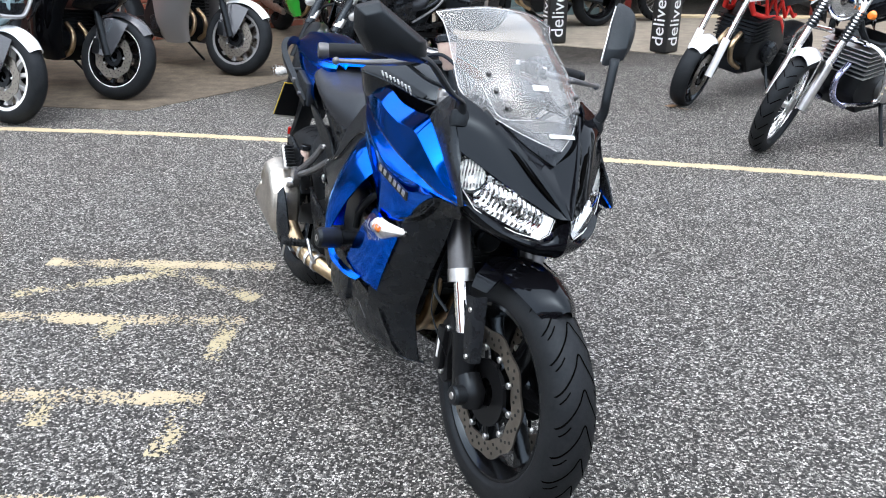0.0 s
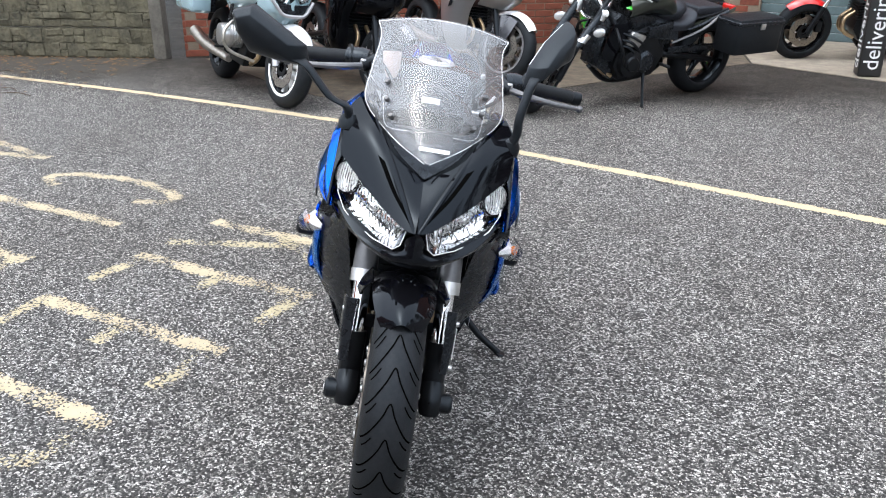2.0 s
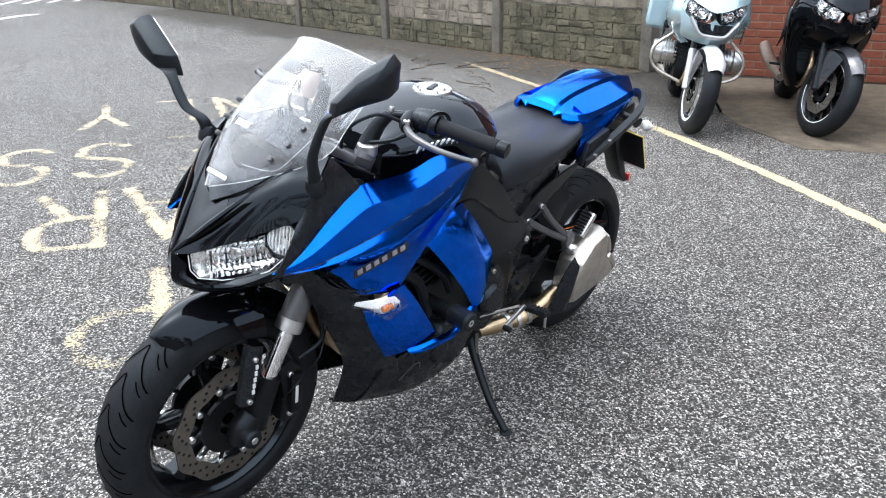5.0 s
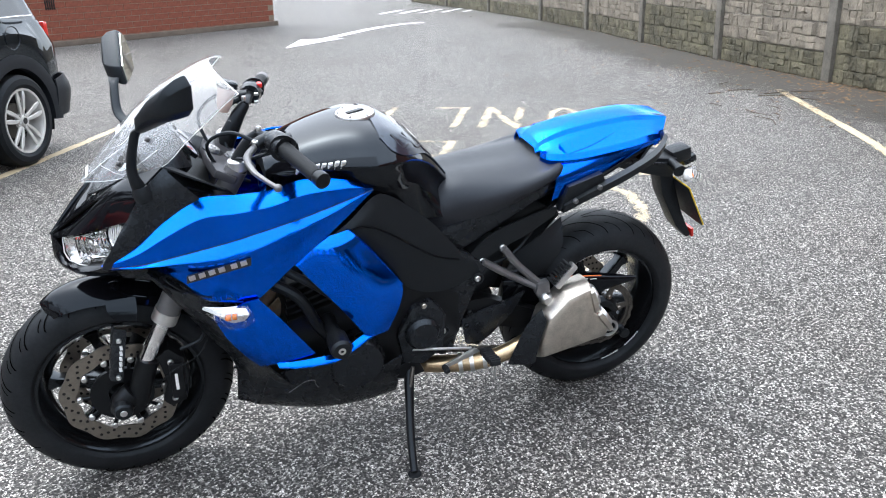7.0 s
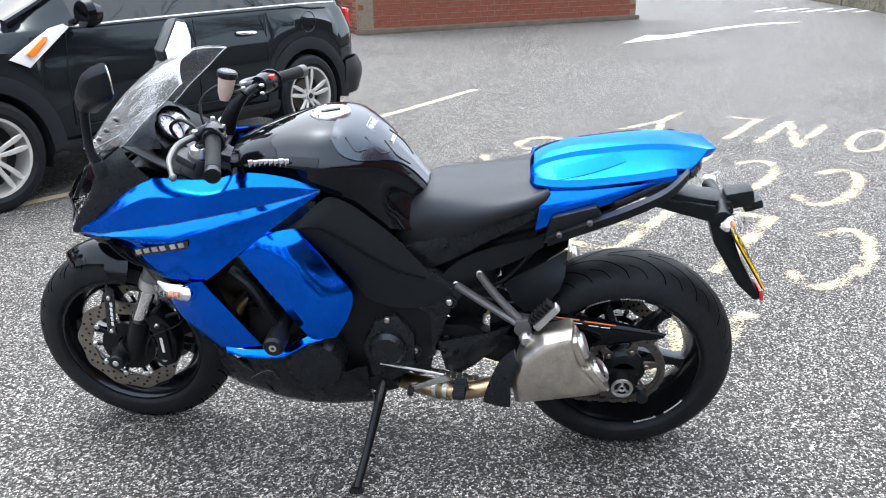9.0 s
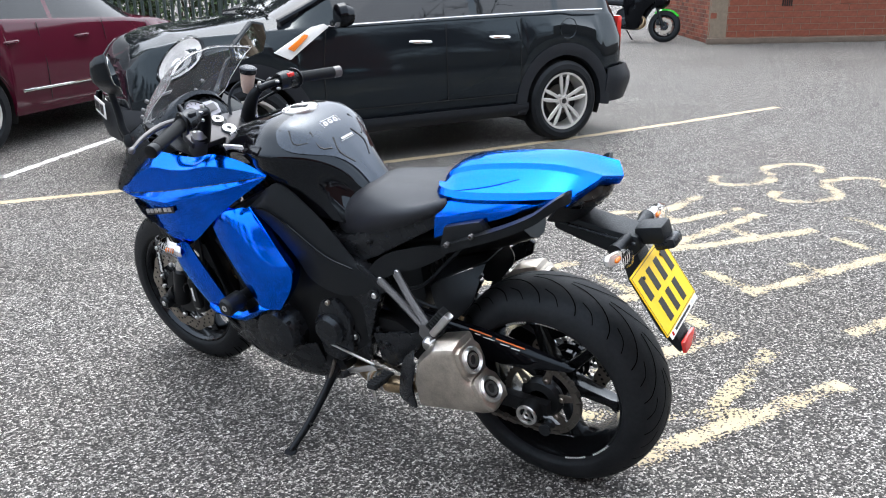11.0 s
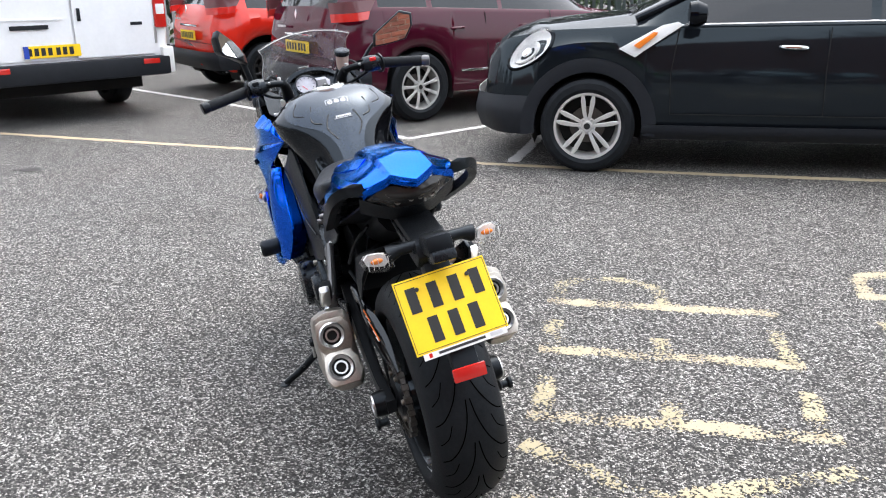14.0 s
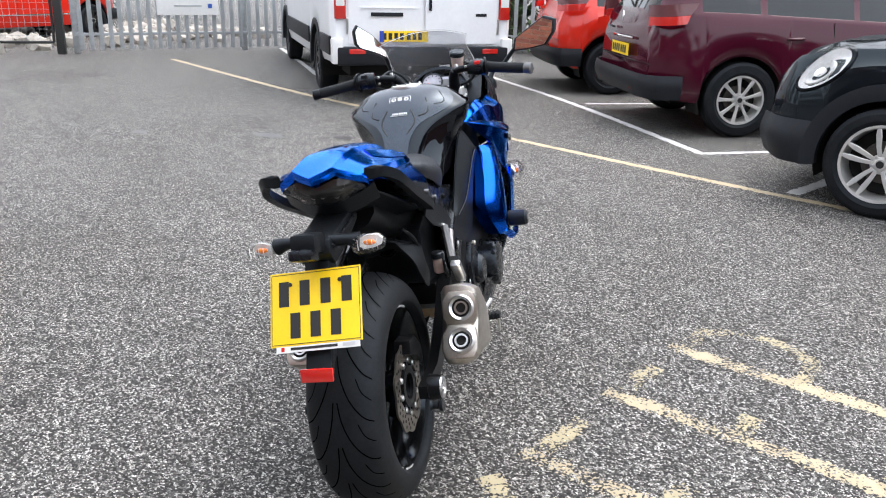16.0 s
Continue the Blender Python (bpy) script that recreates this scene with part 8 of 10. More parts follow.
# maroon people carrier in the angled bay, tail towards the bay
MPV = dict(ends=(-0.80, 3.57), axles=(0.0, 2.70), arch=0.375, axle_z=0.33,
           sill=[(-0.80, 0.42), (-0.6, 0.32), (0, 0.26), (2.7, 0.25), (3.57, 0.32)],
           side=[(-0.80, 0.74), (-0.70, 0.84), (-0.45, 0.90), (0, 0.92), (2.7, 0.91), (3.1, 0.86), (3.4, 0.74), (3.57, 0.58)],
           belt=[(-0.80, 0.80), (-0.74, 1.0), (-0.5, 1.06), (0, 1.05), (2.0, 0.97), (2.6, 0.93), (3.2, 0.82), (3.57, 0.62)],
           belt_y=[(-0.80, 0.70), (-0.6, 0.80), (0, 0.87), (2.0, 0.86), (2.8, 0.80), (3.3, 0.68), (3.57, 0.5)],
           roof=[(-0.80, 0.84), (-0.76, 1.05), (-0.58, 1.50), (-0.4, 1.60), (0.6, 1.64), (1.2, 1.6), (2.35, 1.02), (2.9, 0.95), (3.3, 0.82), (3.57, 0.66)],
           roof_y=[(-0.80, 0.6), (-0.5, 0.62), (0.6, 0.66), (1.2, 0.64), (2.35, 0.7), (3.0, 0.66), (3.57, 0.4)],
           glass=[(-0.4, 0.1, "side"), (0.16, 0.95, "side"), (1.0, 2.1, "side"), (1.22, 2.35, "screen"), (-0.75, -0.58, "rear")])


def mpv_details(root, half, rear_x, paint, light_mat):
    for s in (1, -1):
        for x in (0.78, 1.62):
            seam(root, [(x, (half + 0.0) * s, 0.36), (x, (half + 0.004) * s, 0.65), (x - 0.02, (half - 0.03) * s, 1.0)])
        for x in (0.42, 1.28):
            handle(root, x, half - 0.012, 0.86, s, paint)
        part("side_strip", box(1.7, 0.012, 0.022, (1.3, (half + 0.006) * s, 0.46), 0.004), "chrome", root, "chrome side strip")
    rear_corner(root, half - 0.03, rear_x, 0.95, 1.12, light_mat, "red and clear rear light")
    part("rear_bumper", sheet([[(rear_x + 0.25, -half + 0.02, 0.53), (rear_x - 0.03, -half + 0.12, 0.53), (rear_x - 0.07, 0, 0.53), (rear_x - 0.03, half - 0.12, 0.53), (rear_x + 0.25, half - 0.02, 0.53)], [(rear_x + 0.25, -half, 0.44), (rear_x - 0.04, -half + 0.1, 0.44), (rear_x - 0.09, 0, 0.44), (rear_x - 0.04, half - 0.1, 0.44), (rear_x + 0.25, half, 0.44)], [(rear_x + 0.25, -half + 0.03, 0.33), (rear_x + 0.0, -half + 0.12, 0.33), (rear_x - 0.04, 0, 0.33), (rear_x + 0.0, half - 0.12, 0.33), (rear_x + 0.25, half - 0.03, 0.33)]], 3, 4, 0.012), "cladding", root, "dark plastic rear bumper")
    for s in (1, -1):
        part("bumper_reflector", box(0.012, 0.16, 0.05, (rear_x - 0.055, 0.55 * s, 0.40), 0.004, (0, 0, -14 * s)), "red_lens", root)
    part("tailgate_trim", tube([(rear_x - 0.02, -0.3, 0.81), (rear_x - 0.05, 0, 0.815), (rear_x - 0.02, 0.3, 0.81)], 0.014, 8, 4), "chrome", root, "chrome tailgate strip")
    bars(root, "yellow rear number plate with black bars", pose(rear_x - 0.045, 0, 0.70), 0.52, 0.111, "plate_yellow", 7)
    part("badge", moved(prism([(0, 0, 0.045), (0, 0.022, 0), (0, 0, -0.045), (0, -0.022, 0)], (-0.008, 0, 0)), rear_x - 0.035, 0, 1.0), "chrome", root, "chrome diamond badge")
    part("print_bar", box(0.006, 0.2, 0.022, (rear_x - 0.03, 0.36, 0.88)), "chrome", root)
    seam(root, [(rear_x + 0.0, -half + 0.14, 0.62), (rear_x - 0.035, 0, 0.62), (rear_x + 0.0, half - 0.14, 0.62)])


heading = -135
mpv = thing("car", pose(1.46, -3.58, 0, 0, 0, heading), "metallic maroon people carrier in an angled parking bay", "car")
car_body(mpv, "car_maroon", MPV)
for s in (1, -1):
    for x in (0.0, 2.7):
        car_wheel(mpv, x, 0.80 * s, 0.33, 0.33, 0.21, 0.21, "silver_wheel", 9, False)
mpv_details(mpv, 0.915, -0.80, "car_maroon", "red_lens")

# red hatchback in the next bay
HATCH = dict(MPV)
HATCH.update(ends=(-0.62, 3.32), axles=(0.0, 2.49), roof=[(-0.62, 0.84), (-0.58, 1.02), (-0.35, 1.38), (-0.1, 1.45), (0.6, 1.48), (1.1, 1.43), (2.1, 0.99), (2.7, 0.93), (3.1, 0.8), (3.32, 0.64)],
             sill=[(-0.62, 0.40), (-0.45, 0.3), (0, 0.25), (2.5, 0.24), (3.32, 0.32)],
             side=[(-0.62, 0.70), (-0.52, 0.80), (-0.3, 0.86), (0, 0.875), (2.4, 0.865), (2.9, 0.80), (3.32, 0.55)],
             belt=[(-0.62, 0.78), (-0.56, 0.96), (-0.3, 1.0), (0, 0.99), (1.8, 0.93), (2.4, 0.89), (3.0, 0.78), (3.32, 0.6)],
             belt_y=[(-0.62, 0.66), (-0.4, 0.76), (0, 0.82), (1.8, 0.81), (2.6, 0.75), (3.32, 0.48)],
             roof_y=[(-0.62, 0.56), (-0.3, 0.58), (0.6, 0.6), (1.1, 0.58), (2.1, 0.66), (2.8, 0.6), (3.32, 0.38)],
             glass=[(-0.2, 0.7, "side"), (0.76, 1.85, "side"), (1.12, 2.1, "screen"), (-0.56, -0.36, "rear")])
hatch = thing("car", pose(3.62, -5.22, 0, 0, 0, heading), "bright red hatchback parked in an angled bay", "car")
car_body(hatch, "car_red", HATCH)
for s in (1, -1):
    for x in (0.0, 2.49):
        car_wheel(hatch, x, 0.77 * s, 0.31, 0.31, 0.2, 0.2, "dark_wheel", 10, False)
mpv_details(hatch, 0.87, -0.62, "car_red", "red_lens")
far_hatch = copy_thing(hatch, pose(15.2, -4.2, 0, 0, 0, 100))
far_hatch["label"] = "bright red hatchback in the yard behind the fence"

# white panel van, back doors towards the bay
VAN = dict(ends=(-1.25, 4.66), axles=(0.0, 3.66), arch=0.41, axle_z=0.35,
           sill=[(-1.25, 0.5), (-1.1, 0.42), (0, 0.38), (3.66, 0.36), (4.66, 0.38)],
           side=[(-1.25, 0.93), (-1.18, 0.98), (0, 0.995), (3.2, 0.995), (4.0, 0.95), (4.4, 0.86), (4.66, 0.66)],
           belt=[(-1.25, 1.28), (3.0, 1.28), (3.6, 1.22), (4.2, 1.12), (4.66, 0.8)],
           belt_y=[(-1.25, 0.91), (-1.1, 0.965), (0, 0.975), (3.2, 0.97), (4.0, 0.9), (4.66, 0.58)],
           roof=[(-1.25, 2.30), (-1.15, 2.40), (2.2, 2.42), (2.8, 2.34), (3.6, 1.5), (4.2, 1.2), (4.66, 0.84)],
           roof_y=[(-1.25, 0.82), (2.4, 0.84), (3.6, 0.78), (4.66, 0.45)],
           glass=[(2.2, 3.2, "side"), (2.82, 3.6, "screen")])
van_yaw = math.degrees(math.atan2(-0.57, 0.82))
van = thing("van", pose(5.12, -3.18, 0, 0, 0, van_yaw), "white panel van with grey bumpers and twin back doors", "van")
car_body(van, "van_white", VAN)
for s in (1, -1):
    for x in (0.0, 3.66):
        car_wheel(van, x, 0.86 * s, 0.345, 0.345, 0.215, 0.205, "dark_wheel", 8, False)
        arch_trim(van, x, 0.35, 0.985, s, 0.40, 0.47, "cladding")
    part("side_rub_strip", box(2.7, 0.03, 0.19, (1.83, 0.995 * s, 0.60), 0.008), "cladding", van, "dark grey rubbing strip")
    part("side_rub_strip", box(0.72, 0.03, 0.19, (-0.84, 0.985 * s, 0.60), 0.008), "cladding", van, "dark grey rubbing strip")
    lt = part("rear_light", box(0.05, 0.12, 0.62, (-1.255, 0.885 * s, 1.18), 0.015), "red_lens", van, "tall red rear light")
    part("light_lens", box(0.02, 0.09, 0.1, (-1.276, 0.885 * s, 1.05), 0.008), "white_plastic", lt)
    part("light_ring", lathe([(0.02, -1.285), (0.04, -1.285), (0.04, -1.275), (0.02, -1.275)], 18, (0, 0.885 * s, 1.3), "x"), "smoke_lens", lt)
    part("back_door", sheet([[(-1.262, 0.012 * s, 0.62), (-1.268, 0.4 * s, 0.62), (-1.256, 0.80 * s, 0.62)], [(-1.268, 0.012 * s, 1.3), (-1.275, 0.4 * s, 1.3), (-1.262, 0.80 * s, 1.3)], [(-1.262, 0.012 * s, 2.2), (-1.268, 0.4 * s, 2.2), (-1.256, 0.76 * s, 2.2)]], 3, 4, 0.014), "van_white", van, "white back door")
    part("door_recess", sheet([[(-1.281, 0.1 * s, 1.0), (-1.281, 0.4 * s, 1.0), (-1.274, 0.68 * s, 1.0)], [(-1.283, 0.1 * s, 0.985), (-1.283, 0.4 * s, 0.985), (-1.276, 0.68 * s, 0.985)]], 2, 3, 0.006), "van_white", van)
    part("hinge", rod(0.014, 0.16, (-1.27, 0.815 * s, 0.8), "z", 10, 0.004), "alloy", van)
    part("corner_pad", box(0.14, 0.12, 0.26, (-1.24, 0.92 * s, 0.55), 0.02), "white_plastic", van, "white marker strip on the corner")
    part("bumper_reflector", box(0.014, 0.17, 0.05, (-1.325, 0.72 * s, 0.55), 0.004), "red_lens", van)
part("rear_bumper", box(0.14, 1.86, 0.19, (-1.25, 0, 0.5), 0.03), "cladding", van, "dark grey rear bumper step")
bars(van, "yellow rear number plate with black bars", pose(-1.285, 0.22, 0.70), 0.52, 0.111, "plate_yellow", 7)
M["strip_blue"] = material("blue_strip_print", (0.02, 0.06, 0.4), 0.4)
part("euro_strip", box(0.008, 0.045, 0.111, (-1.287, 0.458, 0.70)), "strip_blue", van)
part("print_bar", box(0.006, 0.34, 0.038, (-1.283, 0.40, 0.92)), "cladding", van, "dark model name shown as a bar")
part("print_bar", box(0.006, 0.12, 0.03, (-1.283, -0.62, 0.92)), "cladding", van)
part("door_handle", box(0.03, 0.03, 0.12, (-1.285, -0.06, 1.02), 0.008), "black_satin", van)


# ---- the other motorcycles ----
M["pale_blue"] = material("pale_ice_blue_paint", (0.36, 0.50, 0.56), 0.25, 0.3, 1.0)
M["silver_paint"] = material("silver_grey_paint", (0.33, 0.33, 0.34), 0.28, 0.6, 1.0)
M["anthracite"] = material("anthracite_paint", (0.05, 0.052, 0.06), 0.25, 0.4, 1.0)
M["olive_black"] = material("dark_olive_paint", (0.02, 0.024, 0.016), 0.28, 0.2, 0.8)
M["lime"] = material("lime_green_paint", (0.03, 0.42, 0.03), 0.25, 0.0, 1.0)
M["white_paint"] = material("white_bike_paint", (0.75, 0.76, 0.78), 0.25, 0.0, 1.0)
M["red_paint"] = material("red_bike_paint", (0.5, 0.012, 0.012), 0.28, 0.0, 1.0)
M["red_frame"] = material("red_frame_paint", (0.55, 0.02, 0.015), 0.35)
M["white_rim"] = material("pale_rim_paint", (0.78, 0.78, 0.78), 0.3)
M["blued_chrome"] = material("blued_chrome", (0.4, 0.42, 0.6), 0.12, 1.0, vary=0.5, scale=12)


def wire_wheel(parent, m, R, W, rim, front, rim_mat):
    w = new("front_wheel" if front else "rear_wheel")
    w.parent, w.matrix_local = parent, m
    part("tyre", lathe(tyre_profile(R, W, rim), 56), "rubber", w, deg=60)
    part("tread_groove", tread(R, W, rim, 15, [(0, 0.1), (5, 0.5), (9, 0.8)], 0.006), "groove", w)["kind"] = "stuff"
    hw = W * 0.3
    part("rim", lathe([(rim + 0.01, -hw), (rim - 0.014, -hw * 0.7), (rim - 0.018, 0), (rim - 0.014, hw * 0.7), (rim + 0.01, hw)], 56, closed=False), rim_mat, w)
    part("hub", lathe([(0.012, -0.05), (0.05, -0.05), (0.05, -0.04), (0.022, -0.025), (0.022, 0.025), (0.05, 0.04), (0.05, 0.05), (0.012, 0.05)], 24), "alloy", w)
    for i in range(32):
        a, b = 2 * math.pi * i / 32, 2 * math.pi * (i + (2.2 if i % 2 else -2.2)) / 32
        y = 0.042 if i % 4 < 2 else -0.042
        part("spoke", tube([(0.045 * math.cos(b), y, 0.045 * math.sin(b)), ((rim - 0.015) * math.cos(a), 0, (rim - 0.015) * math.sin(a))], 0.0017, 4, 1), "alloy", w)
    return w


def parked_bike(name, contact, head, label, style, steer=12, lean=8, wb=1.45, paint="black_gloss", group="parked motorcycles", fender="black_gloss", rim="rim_black", wire=False, spokes=None, FRr=0.3, RRr=0.31, fork_mat="black_metal"):
    """Built upright in its own axes (x forward from the rear axle), then turned, leaned and set on its front contact."""
    h = radians(head)
    a, l = Vector((math.cos(h), math.sin(h), 0)), Vector((-math.sin(h) * math.cos(radians(lean)), math.cos(h) * math.cos(radians(lean)), -math.sin(radians(lean))))
    m = Matrix((a, l, a.cross(l))).transposed().to_4x4()
    m.translation = Vector((contact[0], contact[1], 0.0)) - a * wb
    root = thing(name, m, label, "motorcycle", group)
    rake = 26
    top = Vector((wb - 0.42, 0, 0.98))
    axis = Vector((-math.sin(radians(rake)), 0, math.cos(radians(rake))))
    S = Matrix.Translation(top) @ Matrix.Rotation(radians(steer), 4, axis) @ Matrix.Translation(-top)

    def st(bm):
        bm.transform(S)
        return bm

    if wire:
        wire_wheel(root, S @ pose(wb, 0, FRr), FRr, 0.1, FRr - 0.075, True, rim)
        wire_wheel(root, pose(0, 0, RRr), RRr, 0.13, RRr - 0.085, False, rim)
    else:
        w = wheel(root, wb, FRr, FRr, 0.12, 0.217, 5 if style != "tourer" else 10, discs=((0.06, 0.09, 0.15, 9), (-0.06, 0.09, 0.15, 9)), rim_mat="rim_black", detail=False, spoke_mat=spokes or rim)
        w.matrix_local = S @ pose(wb, 0, FRr)
        if rim != "rim_black":
            for y in (0.05, -0.05):
                part("rim_stripe", lathe([(0.207 if spokes else 0.196, y), (0.219, y * 1.06), (0.221, y * 0.98), (0.207 if spokes else 0.196, y * 0.94)], 48), rim, w)
        wheel(root, 0, RRr, RRr, 0.17, 0.217, 5, front=False, discs=((-0.08, 0.07, 0.12, 9),), rim_mat="rim_black", detail=False, spoke_mat=rim)
    for s in (1, -1):
        y = 0.1 * s
        fk = part("fork_leg", st(tube([(wb - 0.02, y, FRr), (wb - 0.13, y, FRr + 0.26)], 0.028, 12, 1)), fork_mat, root)
        part("stanchion", st(tube([(wb - 0.12, y, FRr + 0.24), (wb - 0.36, y, FRr + 0.72)], 0.02, 12, 1)), "chrome" if style in ("naked", "retro") else "black_metal", fk)
        if style == "cruiser":
            part("fork_top", st(tube([(wb - 0.29, y, FRr + 0.58), (wb - 0.35, y, FRr + 0.7)], 0.022, 12, 1)), "chrome", fk)
        part("brake_caliper", st(box(0.06, 0.05, 0.11, (wb - 0.12, 0.085 * s, FRr + 0.06), 0.012)), "black_metal", root)
        bar_y = 0.36 if style != "sport" else 0.32
        hb = part("handlebar", st(tube([(wb - 0.56, bar_y * s, 1.0), (wb - 0.48, 0.2 * s, 1.04), (wb - 0.42, 0.08 * s, 1.0), (wb - 0.42, 0, 0.99)], 0.012, 10, 3)), "black_metal", root)
        part("grip", st(tube([(wb - 0.565, (bar_y + 0.01) * s, 0.998), (wb - 0.51, 0.24 * s, 1.03)], 0.018, 12, 1)), "grip", hb)
        part("lever", st(tube([(wb - 0.46, 0.2 * s, 1.03), (wb - 0.44, 0.27 * s, 1.02), (wb - 0.49, 0.35 * s, 1.0)], 0.006, 7, 3)), "alloy", hb)
        part("brake_hose", st(tube([(wb - 0.1, 0.08 * s, FRr + 0.1), (wb - 0.2, 0.12 * s, FRr + 0.4), (wb - 0.38, 0.05 * s, 0.95)], 0.005, 6, 4)), "black_matt", root)
        if style in ("naked", "retro", "cruiser"):
            mi = part("mirror", st(tube([(wb - 0.46, 0.17 * s, 1.04), (wb - 0.44, 0.22 * s, 1.14), (wb - 0.46, 0.27 * s, 1.2)], 0.006, 7, 3)), "black_metal", root)
            part("mirror_housing", st(moved(lathe([(0, 0.02), (0.045, 0.015), (0.052, 0.0), (0.048, -0.012), (0, -0.014)], 20, axis="x", closed=False), wb - 0.46, 0.29 * s, 1.22)), "black_satin", mi)
    rows = []
    span = {"retro": (72, 160), "cruiser": (50, 150), "naked": (50, 128)}.get(style, (38, 130))
    for ang in np.linspace(span[0], span[1], 7):
        c, sn = math.cos(radians(ang)), math.sin(radians(ang))
        hw = 0.068 * (0.75 if ang in span else 1)
        rows.append([(wb + (FRr + 0.03 - 0.045 * k * k) * c, hw * k, FRr + (FRr + 0.03 - 0.045 * k * k) * sn) for k in (-1, -0.6, 0, 0.6, 1)])
    part("front_mudguard", st(sheet(rows[::-1], 3, 3, 0.003)), fender, root)
    if style == "tourer":
        for s in (1, -1):
            part("mudguard_side", st(sheet([[(wb + 0.1, 0.075 * s, FRr + 0.24), (wb - 0.02, 0.085 * s, FRr + 0.27), (wb - 0.14, 0.08 * s, FRr + 0.24)], [(wb + 0.05, 0.09 * s, FRr + 0.1), (wb - 0.04, 0.1 * s, FRr + 0.12), (wb - 0.13, 0.1 * s, FRr + 0.1)], [(wb - 0.0, 0.09 * s, FRr + 0.0), (wb - 0.04, 0.1 * s, FRr + 0.0), (wb - 0.09, 0.1 * s, FRr + 0.0)]], 3, 3, 0.004)), "anthracite", root)
    # engine, frame, exhaust
    ex = wb * 0.5
    part("engine", slab([(ex + 0.24, 0.34), (ex + 0.2, 0.6), (ex + 0.02, 0.68), (ex - 0.18, 0.58), (ex - 0.26, 0.4), (ex - 0.16, 0.24), (ex + 0.16, 0.22)], -0.15, 0.15, 0.02), "black_metal", root)
    for i in range(7):
        part("cooling_fin", slab([(ex + 0.23, 0.44 + 0.026 * i), (ex + 0.02, 0.47 + 0.026 * i), (ex + 0.02, 0.476 + 0.026 * i), (ex + 0.23, 0.446 + 0.026 * i)], -0.17, 0.17, 0.001), "alloy" if style == "retro" else "black_metal", root)
    for s in (1, -1):
        part("engine_cover", lathe([(0, 0.2 * s), (0.06, 0.198 * s), (0.085, 0.18 * s), (0.088, 0.12 * s), (0, 0.12 * s)], 24, (ex - 0.04, 0, 0.36), closed=False), "alloy" if style == "retro" else "black_satin", root)
        part("swing_arm", tube([(0, 0.12 * s, RRr), (ex - 0.2, 0.11 * s, 0.4)], 0.024, 10, 1), "black_metal", root)
        part("frame_tube", tube([(wb - 0.38, 0.03 * s, 0.9), (ex + 0.25, 0.12 * s, 0.66), (ex - 0.1, 0.14 * s, 0.6), (ex - 0.24, 0.12 * s, 0.38)], 0.02, 10, 3), "red_frame" if style == "naked" else "black_metal", root)
        part("frame_tube", tube([(ex - 0.05, 0.11 * s, 0.68), (0.2, 0.12 * s, 0.72), (-0.1, 0.1 * s, 0.78)], 0.014, 10, 3), "black_metal", root)
        if style == "naked":
            for i in range(4):
                part("frame_strut", tube([(wb - 0.46 - 0.13 * i, 0.13 * s, 0.86 - 0.06 * i), (wb - 0.55 - 0.13 * i, 0.145 * s, 0.63 - 0.01 * i), (wb - 0.6 - 0.13 * i, 0.13 * s, 0.79 - 0.06 * i)], 0.013, 8, 1), "red_frame", root)
        part("footrest", box(0.03, 0.1, 0.018, (ex - 0.22, 0.21 * s, 0.33), 0.005), "grip", root)
        part("exhaust_header", tube([(ex + 0.22, 0.05 * s, 0.5), (ex + 0.31, 0.055 * s, 0.42), (ex + 0.3, 0.07 * s, 0.31), (ex + 0.2, 0.09 * s, 0.25)], 0.02, 12, 4), "blued_chrome" if style == "retro" else "heat", root)
        part("indicator", moved(lathe([(0, 0.03), (0.02, 0.02), (0.026, 0), (0, -0.03)], 14, axis="x", closed=False), wb - 0.3, 0.2 * s, 0.84), "clear_white" if style == "cruiser" else "amber", root)
    part("silencer", tube([(ex - 0.15, -0.16, 0.24), (0.1, -0.2, 0.3), (-0.2, -0.22, 0.38)], [0.03, 0.05, 0.05], 16, 2), "chrome" if style == "retro" else "steel", root)
    part("side_stand", tube([(ex - 0.08, 0.14, 0.26), (ex - 0.03, 0.22, 0.15), (ex + 0.02, 0.3, 0.05)], [0.014, 0.011, 0.012], 8, 2), "black_metal", root)
    # tank, seat, tail
    tk = []
    t0, t1 = ex + 0.3, ex - 0.12
    for k, zt, w in ((0, 0.9, 0.09), (0.2, 0.96, 0.14), (0.45, 0.985, 0.165), (0.7, 0.95, 0.15), (0.9, 0.86, 0.11), (1, 0.8, 0.09)):
        x = t0 + (t1 - t0) * k
        if style == "cruiser":
            x, zt, w = x - 0.12 - 0.06 * k, zt + 0.015, w * 1.2
        half = [(0, zt), (w * 0.6, zt - 0.015), (w, zt - 0.07), (w * 0.95, zt - 0.14), (w * 0.6, zt - 0.2)]
        tk.append([(x, -y, z) for y, z in half[::-1]] + [(x, y, z) for y, z in half[1:]])
    part("fuel_tank", sheet(tk, 3, 3, 0.004), paint, root, deg=60)
    part("fuel_cap", rod(0.035, 0.012, (ex + 0.12, 0, 0.985 - (0.08 if style == "cruiser" else 0)), "z", 20, 0.003), "alloy", root)
    sh = -0.08 if style == "cruiser" else 0.0
    se = []
